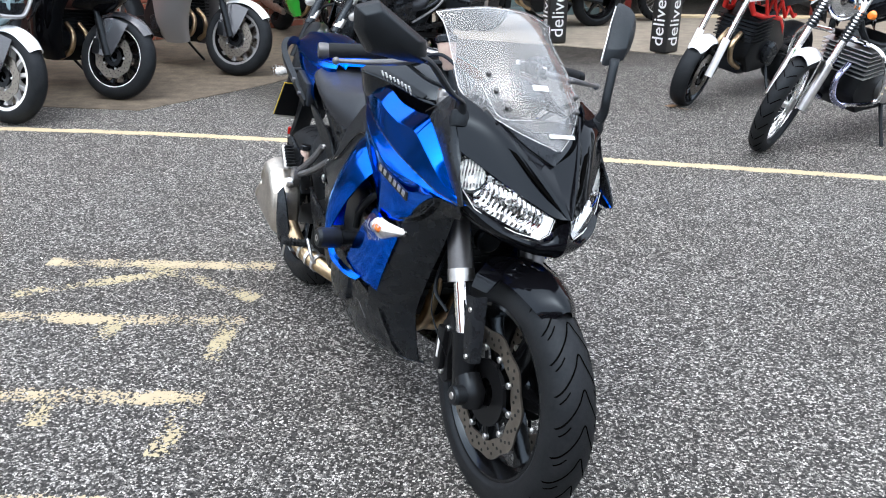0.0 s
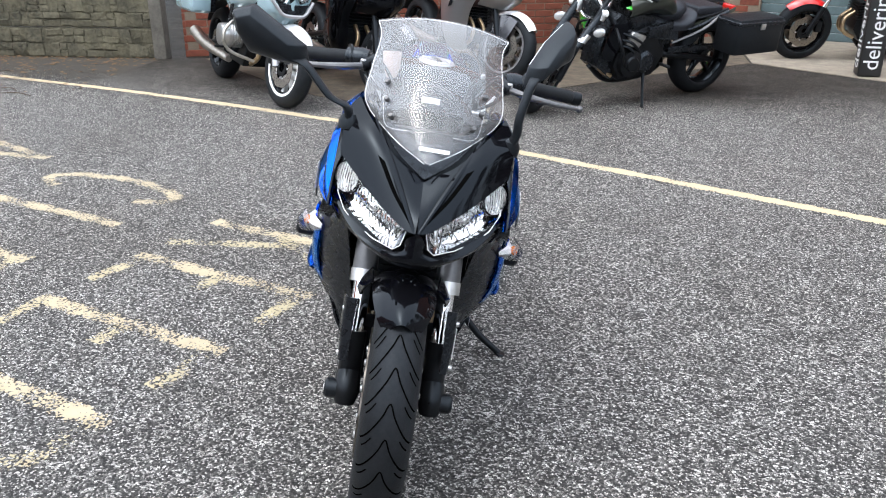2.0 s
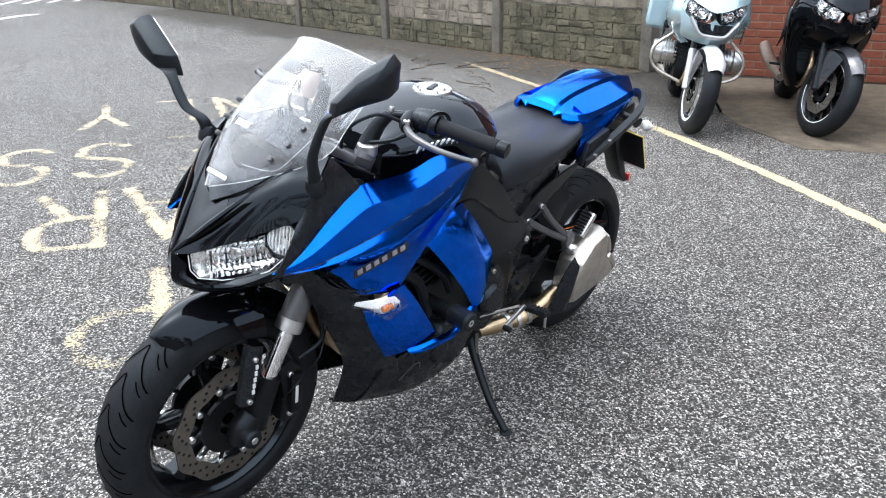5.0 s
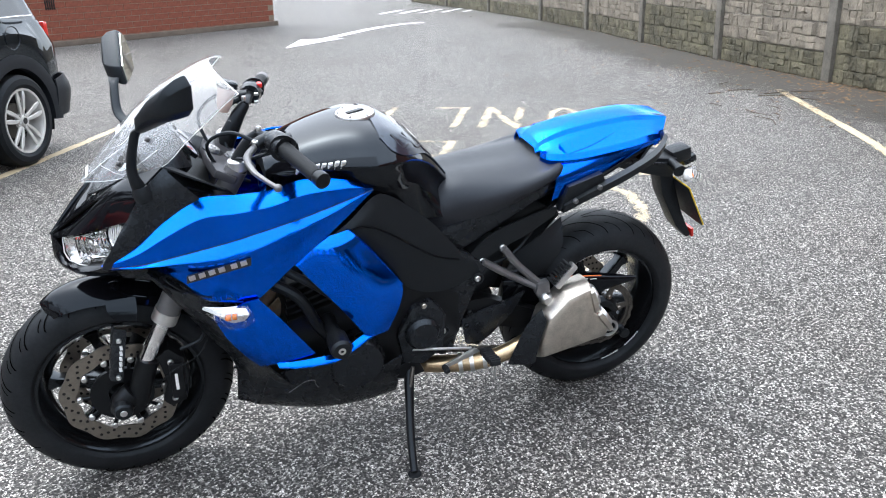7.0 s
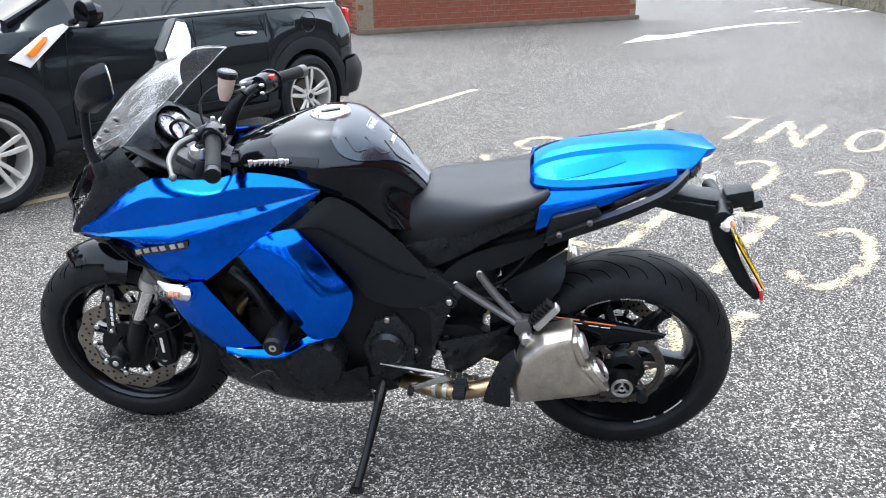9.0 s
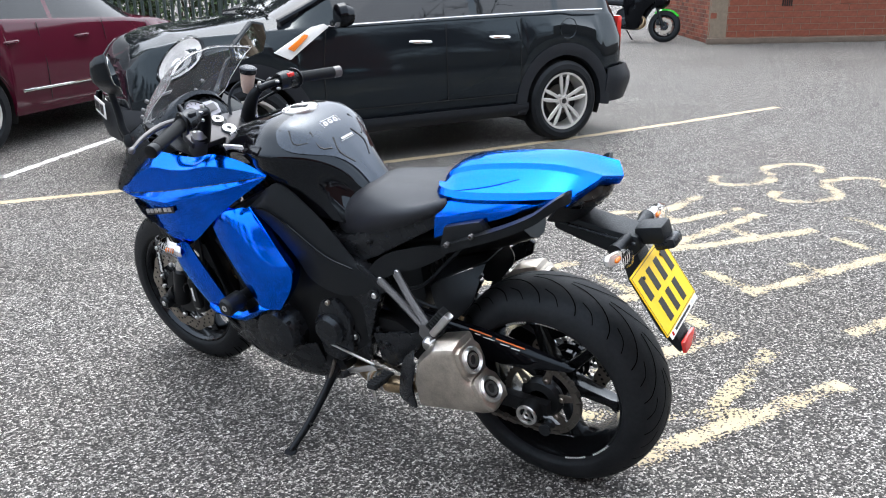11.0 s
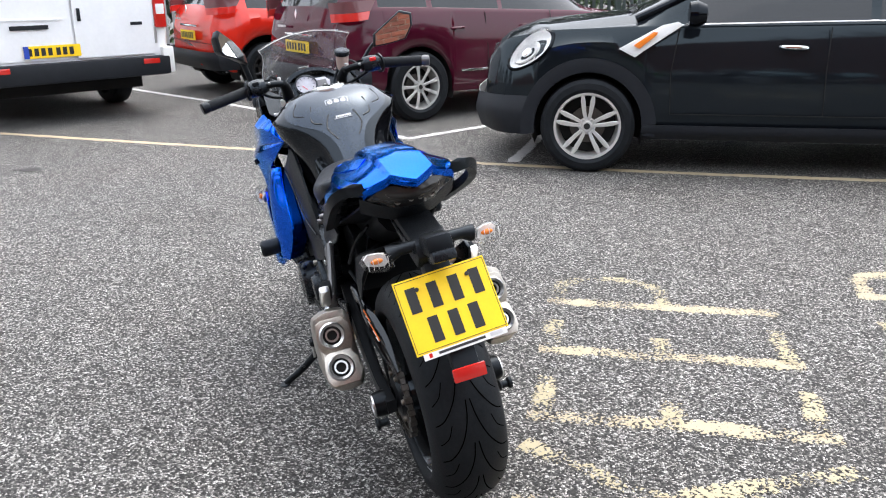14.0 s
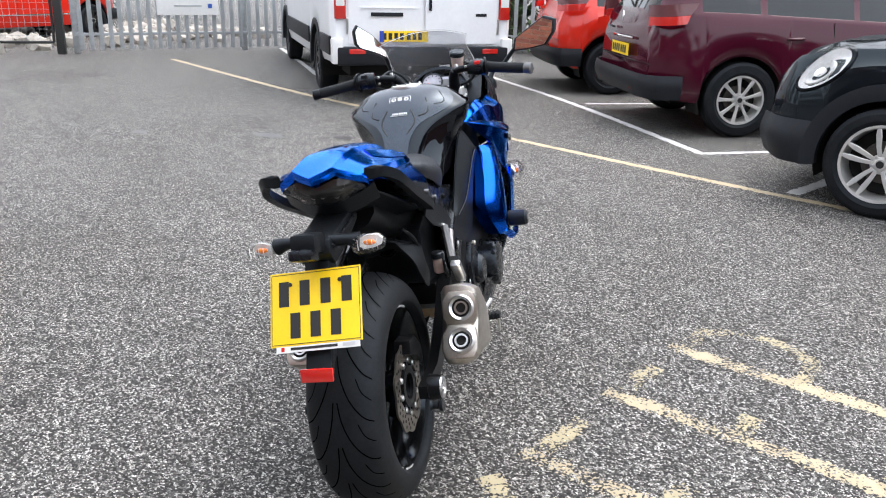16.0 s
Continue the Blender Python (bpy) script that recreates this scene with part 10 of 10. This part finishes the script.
# ---- brick buildings and fences (many pieces, so built late) ----
brick_wall("wall_north_west", (-5.33, 6.74), (-0.7, 11.02), 5.4, "red brick building wall behind parked motorcycles", 260, thick=0.1)
north_west = bpy.data.objects["wall_north_west"]
quoin = part("brick", box(0.03, 0.112, 0.065, (-0.006, 0.054, 0.0325), 0.004, seg=1), "brick", north_west)
for i in range(1, 40):
    o = new("brick", quoin.data)
    o.parent = north_west
    o.location = (0, 0, 0.075 * i)
facade = brick_wall("wall_north", (-0.7, 11.02), (9.0, 11.02), 5.6, "red brick workshop front with doors", 0, ((0.35, 2.45, 2.5), (2.75, 5.2, 2.6)))
slats = [box(2.1, 0.03, 0.094, (1.4, 0.12, 0.05 + 0.1 * i), 0.006, seg=1) for i in range(25)]
shutter = thing("door_1", facade.matrix_world.copy(), "closed grey-green steel roller shutter door", "door", kind="structure")
for s in slats:
    part("slat", s, "shutter", shutter)
opening = thing("door_2", facade.matrix_world.copy(), "open workshop doorway with a dark red painted frame", "door", kind="structure")
for x in (2.79, 5.16):
    part("door_frame", box(0.08, 0.12, 2.6, (x, 0.05, 1.3), 0.006), "frame_red", opening)
part("door_frame", box(2.45, 0.12, 0.08, (3.975, 0.05, 2.56), 0.006), "frame_red", opening)
part("threshold", box(2.3, 0.2, 0.03, (3.975, -0.02, 0.015), 0.004), "yellow_line", opening, "worn yellow threshold strip")
part("back_wall", box(3.4, 0.1, 3.0, (3.975, 4.0, 1.5)), "interior", opening)
part("back_wall", box(0.1, 3.8, 3.0, (2.4, 2.15, 1.5)), "interior", opening)
part("back_wall", box(0.1, 3.8, 3.0, (5.6, 2.15, 1.5)), "interior", opening)
part("back_wall", box(3.4, 3.9, 0.1, (3.975, 2.2, 3.0)), "interior", opening)

west = brick_wall("wall_south_west", (-11.1, -6.92), (-17.0, -3.72), 5.0, "red brick building wall with a stepped plinth", 280, thick=0.1, course=0.112)
part("plinth", box(6.8, 0.12, 0.1, (3.35, -0.03, 0.05), 0.01), "plinth", west)
for x in (1.3, 5.6):
    for k in range(5):
        part("air_brick", box(0.022, 0.02, 0.2, (x + 0.04 * k, -0.004, 0.75), 0.003), "dark_hole", west)
side = brick_wall("wall_south_side", (-13.5, -11.0), (-11.1, -6.92), 5.0, "red brick side wall of the building", 0)


M["galvanised"] = material("galvanised_steel", (0.4, 0.42, 0.43), 0.5, 0.7, vary=0.2, scale=12)
M["fence_green"] = material("dark_green_fence_paint", (0.03, 0.045, 0.04), 0.5, vary=0.2, scale=12)
M["rubble"] = material("pale_rubble", (0.38, 0.35, 0.31), 0.9, vary=0.4, scale=8, bump=0.8, bump_scale=40)
M["leaf"] = material("shrub_leaf", (0.05, 0.09, 0.025), 0.6, vary=0.5, scale=9)
M["dry_leaf"] = material("dry_leaf", (0.2, 0.12, 0.06), 0.8, vary=0.4, scale=30)
M["twig"] = material("twig_bark", (0.06, 0.045, 0.03), 0.9, vary=0.3, scale=40)
M["gate_post"] = material("black_gate_post", (0.02, 0.02, 0.02), 0.6, vary=0.2, scale=10)


def palisade(a, b, mat, label, pitch=0.15, h=1.8):
    m, ln = along(a, b)
    root = thing("palisade_fence", m, label, "fence")
    pale = part("pale", merged(prism([(-0.034, 0, 0.06), (0.034, 0, 0.06), (0.034, 0, h - 0.12), (0.012, 0, h), (-0.012, 0, h), (-0.034, 0, h - 0.12)], (0, 0.004, 0)), box(0.014, 0.016, h - 0.2, (0, -0.006, h / 2 - 0.02))), mat, root)
    me = pale.data
    bpy.data.objects.remove(pale)
    for i in range(int(ln / pitch)):
        o = new("pale", me)
        o.parent = root
        o.location = (pitch * (i + 0.5), 0, 0)
    for z in (0.3, 1.45):
        part("rail", box(ln, 0.045, 0.045, (ln / 2, 0.032, z), 0.004), mat, root)
    for i in range(int(ln / 2.7) + 1):
        part("post", box(0.09, 0.09, h, (min(2.7 * i, ln), 0.1, h / 2), 0.006), mat, root)
    return root


palisade((11.25, -2.35), (9.85, -5.75), "galvanised", "galvanised steel palisade fence beside the van")
palisade((9.85, -5.75), (4.0, -10.5), "galvanised", "galvanised steel palisade fence behind the parked cars")
palisade((4.0, -10.5), (-9.0, -14.6), "fence_green", "dark green steel palisade fence along the boundary")

gate = thing("mesh_gate", along((11.36, -2.15), (13.6, 0.6))[0], "open black steel mesh gate on a square post", "gate")
part("gate_post", box(0.12, 0.12, 2.1, (0, 0, 1.05), 0.008), "gate_post", gate)
for p in (((0.1, 0, 0.18), (3.4, 0, 0.18)), ((0.1, 0, 1.75), (3.4, 0, 1.75)), ((0.1, 0, 0.18), (0.1, 0, 1.75)), ((3.4, 0, 0.18), (3.4, 0, 1.75)), ((0.1, 0, 1.2), (3.4, 0, 0.2))):
    part("gate_frame", tube(p, 0.022, 8, 1), "gate_post", gate)
wires = [tube(((0.1 + 0.1 * i, 0, 0.18), (0.1 + 0.1 * i, 0, 1.75)), 0.003, 4, 1) for i in range(1, 33)] + [tube(((0.1, 0, 0.18 + 0.1 * i), (3.4, 0, 0.18 + 0.1 * i)), 0.003, 4, 1) for i in range(1, 16)]
part("wire_mesh", merged(*wires), "galvanised", gate)

# information board on the fence; its small print is shown as bars
board_m = along((11.25, -2.35), (9.85, -5.75))[0] @ pose(1.75, -0.03, 0)
board = thing("notice_board", board_m, "white notice board with small grey print on the fence", "sign")
part("panel", box(1.0, 0.02, 0.75, (0, 0, 0.97), 0.004), "white_plastic", board)
for i, (w, z) in enumerate(((0.7, 1.22), (0.5, 1.12), (0.78, 1.02), (0.6, 0.94), (0.72, 0.86), (0.45, 0.74))):
    part("print_bar", box(w, 0.004, 0.022, (0, -0.013, z)), "galvanised", board)
M["badge_blue"] = material("blue_print", (0.03, 0.09, 0.35), 0.5)
part("print_square", box(0.07, 0.004, 0.07, (0.36, -0.013, 0.74)), "badge_blue", board)

# rubble and shrubs behind the fences
r = random.Random(11)
bms = []
for i in range(150):
    b = bmesh.new()
    bmesh.ops.create_icosphere(b, subdivisions=1, radius=r.uniform(0.06, 0.22))
    for v in b.verts:
        v.co *= r.uniform(0.7, 1.15)
    b.transform(pose(r.uniform(11.9, 16.5), r.uniform(-7, -1.0), r.uniform(0.02, 0.1), r.uniform(0, 90), 0, r.uniform(0, 360)))
    bms.append(b)
tagged(part("rubble", merged(*bms), "rubble"), "pale broken rubble on the yard behind the fence", "rubble", kind="stuff")


def leaf_clump(rr, n, size, spread):
    verts, faces = [], []
    for i in range(n):
        c = Vector((rr.gauss(0, spread[0]), rr.gauss(0, spread[1]), abs(rr.gauss(spread[2] * 0.6, spread[2] * 0.45))))
        q = Euler((rr.uniform(-1, 1), rr.uniform(-1, 1), rr.uniform(0, 6.3))).to_matrix()
        k = len(verts)
        s = size * rr.uniform(0.6, 1.3)
        for p in ((-s, 0, 0), (0, s * 0.45, s * 0.1), (s, 0, 0), (0, -s * 0.45, s * 0.1)):
            verts.append(tuple(c + q @ Vector(p)))
        faces.append((k, k + 1, k + 2, k + 3))
    me = bpy.data.meshes.new("leaves")
    me.from_pydata(verts, [], faces)
    return me


for i, (x, y) in enumerate(((-6.0, -15.2), (-3.4, -14.3), (-1.2, -13.8), (1.4, -12.9), (3.2, -12.0), (5.5, -10.6), (8.0, -8.6), (-8.4, -16.4))):
    shrub = thing("shrub", pose(x, y, 0), "dense green shrub behind the fence", "shrub", "shrubs along the fence")
    rr = random.Random(40 + i)
    for k in range(5):
        part("stem", tube([(0, 0, 0), (rr.uniform(-0.3, 0.3), rr.uniform(-0.3, 0.3), 0.7), (rr.uniform(-0.8, 0.8), rr.uniform(-0.6, 0.6), 1.6)], [0.025, 0.018, 0.006], 6, 3), "twig", shrub)
    me = leaf_clump(rr, 1800, 0.07, (0.75, 0.55, 1.5))
    me.materials.append(M["leaf"])
    o = new("foliage", me)
    o.parent = shrub

# dark evergreen trees beyond the boundary and behind the buildings;
# the eastern ones are unseen, added to darken the horizon in reflections
M["evergreen"] = material("evergreen_leaf", (0.022, 0.036, 0.016), 0.6, vary=0.5, scale=3)
crowns = []
for k in range(3):
    rr = random.Random(90 + k)
    verts, faces = [], []
    for b in range(70):
        t = rr.random()
        wide = 2.3 * math.sin(math.pi * min(1, 0.25 + 0.72 * t)) * rr.uniform(0.4, 1.0)
        a = rr.uniform(0, 6.283)
        c = Vector((wide * math.cos(a), wide * math.sin(a), 0.9 + 7.0 * t))
        for i in range(75):
            p = c + Vector((rr.gauss(0, 0.42), rr.gauss(0, 0.42), rr.gauss(0, 0.3)))
            q = Euler((rr.uniform(-1, 1), rr.uniform(-1, 1), rr.uniform(0, 6.3))).to_matrix()
            z = rr.uniform(0.09, 0.19)
            n0 = len(verts)
            verts += [tuple(p + q @ Vector(v)) for v in ((-z, 0, 0), (0, z * 0.5, z * 0.15), (z, 0, 0), (0, -z * 0.5, z * 0.15))]
            faces.append((n0, n0 + 1, n0 + 2, n0 + 3))
    me = bpy.data.meshes.new("evergreen_crown")
    me.from_pydata(verts, [], faces)
    me.materials.append(M["evergreen"])
    crowns.append(me)
for i, (x, y) in enumerate(((-12.5, -19.0), (-9.2, -17.6), (-6.0, -16.9), (-2.8, -16.2), (0.4, -15.4), (3.4, -14.2), (6.4, -12.6), (9.2, -11.0), (21.5, -8.0), (23.0, -3.5), (23.5, 1.5), (22.5, 6.5), (20.5, 11.5), (17.0, 15.5), (-9.5, 12.0), (-6.0, 15.0))):
    tree = thing("evergreen_tree", pose(x, y, 0, 0, 0, 77 * i), "dark leafy evergreen tree beyond the boundary", "tree", "evergreen trees round the yard")
    part("trunk", tube([(0, 0, 0), (0.1, 0.05, 2.5), (0, 0.1, 6.5)], [0.2, 0.15, 0.04], 8, 3), "twig", tree)
    o = new("crown", crowns[i % 3])
    o.parent = tree

# leaf litter and twigs blown along the panel wall, and a few weeds at its foot
verts, faces = [], []
for i in range(900):
    k = min(int(r.expovariate(0.7)), 5)
    a, b = Vector((*POSTS[k], 0)), Vector((*POSTS[k + 1], 0))
    c = a.lerp(b, r.random()) + Vector((0.35, -0.9, 0)) * r.expovariate(2.2)
    s, yaw = r.uniform(0.012, 0.035), r.uniform(0, 6.3)
    n0 = len(verts)
    for dx, dy, dz in ((-1, 0, 0.1), (0, 0.5, 0.25), (1, 0, 0.1), (0, -0.5, 0.2)):
        verts.append((c.x + s * (dx * math.cos(yaw) - dy * math.sin(yaw)), c.y + s * (dx * math.sin(yaw) + dy * math.cos(yaw)), 0.006 + s * dz))
    faces.append((n0, n0 + 1, n0 + 2, n0 + 3))
me = bpy.data.meshes.new("leaf_litter")
me.from_pydata(verts, [], faces)
me.materials.append(M["dry_leaf"])
tagged(new("leaf_litter", me), "dry brown leaf litter along the wall foot", "litter", kind="stuff")
for i in range(14):
    x, y = r.uniform(-7.5, -4.2), r.uniform(4.2, 5.2)
    a = r.uniform(0, 3.1)
    ln = r.uniform(0.15, 0.4)
    tw = part("twig", tube([(0, 0, 0.006), (ln * 0.5 * math.cos(a), ln * 0.5 * math.sin(a), 0.012), (ln * math.cos(a + 0.3), ln * math.sin(a + 0.3), 0.007)], [0.005, 0.004, 0.002], 5, 3), "twig")
    tw.location = (x, y, 0)
    tagged(tw, "thin dark fallen twig on tarmac", "twig", "fallen twigs")


# damp, mossy strip of tarmac along the foot of the panel wall
M["damp"] = m = road_paint("damp_mossy_tarmac", (0.04, 0.036, 0.03), 0.0)
nt = m.node_tree
wear = [n for n in nt.nodes if n.type == "MATH" and n.operation == "GREATER_THAN"][0]
att = [n for n in nt.nodes if n.type == "ATTRIBUTE"][0]
nt.links.new(math_node(nt, "MULTIPLY_ADD", att.outputs["Fac"], 0.75, math_node(nt, "ADD", 0.56, 0.0)), wear.inputs[1])


def set_dry(ob, across):
    """Dryness from 0 at the wall foot to 1 at the outer edge, thinning the stain out."""
    a = ob.data.attributes.new("dry", "FLOAT", "POINT")
    a.data.foreach_set("value", [(i % across) / (across - 1) for i in range(len(ob.data.vertices))])


a = np.array(POSTS[:6])
strip = []
for p, q in zip(a, a[1:]):
    for t in np.linspace(0, 1, 8, endpoint=False):
        strip.append(p + (q - p) * t)
d = np.array([0.36, -0.93])
o = part("damp_patch", skin([[(*(p + d * (0.04 + w * (1.75 + 0.3 * math.sin(i * 0.9) + 0.2 * math.sin(i * 2.3)))), 0.003) for w in (0, 0.25, 0.5, 0.75, 1)] for i, p in enumerate(strip)]), "damp", ground, "dark damp mossy strip of tarmac")
set_dry(o, 5)


# bare trees beyond the boundary
def bare_tree(seed, height):
    r = random.Random(seed)
    rows, twigs = [], []

    def grow(p, d, ln, rad, depth):
        pts, q = [p], p
        for i in range(3):
            d = (d + Vector((r.gauss(0, 0.13), r.gauss(0, 0.13), 0.05))).normalized()
            q = q + d * ln / 3
            pts.append(q)
        rows.append((pts, [rad, rad * 0.62], 7 if depth < 2 else 4 if depth < 4 else 3))
        if depth == 5:
            return
        for k in range(4 if depth < 2 else 3):
            turn = Vector((r.gauss(0, 1), r.gauss(0, 1), r.gauss(0.15, 0.5))).normalized()
            start = pts[-1] if k < 2 else pts[2]
            grow(start, (d + turn * r.uniform(0.5, 0.95)).normalized(), ln * r.uniform(0.58, 0.78), rad * 0.58, depth + 1)
    grow(Vector((0, 0, 0)), Vector((0, 0, 1)), height * 0.34, height * 0.022, 0)
    trunk, crown = [], []
    for pts, rad, n in rows:
        (trunk if n == 7 else crown).append(tube(pts, rad, n, 1))
    return trunk, crown


def join_fast(bms):
    verts, faces = [], []
    for b in bms:
        n0 = len(verts)
        b.verts.index_update()
        verts += [tuple(v.co) for v in b.verts]
        faces += [tuple(v.index + n0 for v in f.verts) for f in b.faces]
        b.free()
    me = bpy.data.meshes.new("wood")
    me.from_pydata(verts, [], faces)
    me.materials.append(M["twig"])
    return me


wood = [[join_fast(g) for g in bare_tree(70 + k, 9.0 + k)] for k in range(2)]
for i, (x, y) in enumerate(((-9.5, -17.5), (-4.5, -17.0), (0.5, -16.2), (5.2, -14.6), (9.6, -12.0), (13.6, -9.0), (17.0, -4.5), (-8.6, 8.4), (-12.5, 7.6), (-7.0, 11.5))):
    tree = thing("tree", pose(x, y, 0, 0, 0, 67 * i), "tall bare tree with fine branches behind the boundary", "tree", "trees behind the boundary")
    for nm, me in zip(("trunk", "crown"), wood[i % 2]):
        o = new(nm, me)
        o.parent = tree


# ---- small things ----
# fabric banners on the apron; each is a slim upright bow-sided block with its word up the side
def banner(x, y, yaw, label):
    root = thing("banner", pose(x, y, 0.012, 0, 0, yaw), label, "banner", "word banners")
    part("banner_cover", bevelled(box(0.2, 0.2, 1.75, (0, 0, 0.875)), 0.025, 3), "print_black", root)
    for turn in (0, 90, 180, 270):
        cu = bpy.data.curves.new("lettering", "FONT")
        cu.body, cu.size, cu.extrude, cu.align_x, cu.align_y = "delivering", 0.185, 0.0015, "LEFT", "CENTER"
        tmp = bpy.data.objects.new("tmp", cu)
        scene.collection.objects.link(tmp)
        dg = bpy.context.evaluated_depsgraph_get()
        dg.update()
        me = bpy.data.meshes.new_from_object(tmp.evaluated_get(dg))
        bpy.data.objects.remove(tmp)
        me.materials.clear()
        me.materials.append(M["print_white"])
        o = new("lettering", me)
        o.parent = root
        o.matrix_local = pose(0, 0, 0, 0, 0, turn) @ pose(0, -0.1022, 0.06) @ pose(0, 0, 0, 90, 0, 0) @ pose(0, 0, 0, 0, 0, 90)
        o["label"] = "white word delivering printed up the side"
    return root


banner(0.96, 8.82, 14, "black banner with the white word delivering, on the apron edge")
banner(1.98, 8.3, 40, "black banner with the white word delivering, on pale concrete")

# dark patches of old oil are thin irregular films on the tarmac
M["oil"] = material("old_oil_stain", (0.035, 0.033, 0.032), 0.45, vary=0.3, scale=9)
rs = random.Random(5)
for x, y, rad in ((3.72, -0.07, 0.11), (3.25, -0.45, 0.08), (4.6, 0.6, 0.07)):
    pts = [(x + rad * rs.uniform(0.55, 1.2) * math.cos(a) * 1.6, y + rad * rs.uniform(0.55, 1.1) * math.sin(a)) for a in np.linspace(0, 2 * math.pi, 18, endpoint=False)]
    part("oil_stain", flat(pts, 0.003), "oil", ground)
# loose leaf by the white bike's wheel
for x, y in ((1.55, 5.95), (1.62, 5.86)):
    lf = part("fallen_leaf", moved(sheet([[(-0.05, 0, 0.012), (0, -0.025, 0.006), (0.05, 0, 0.016)], [(-0.05, 0.004, 0.012), (0, 0.025, 0.014), (0.05, 0.004, 0.016)]], 2, 3, 0.001), x, y, 0, 0, 0, rs.uniform(0, 180)), "dry_leaf")
    tagged(lf, "dry brown fallen leaf on tarmac", "leaf", "fallen leaves")
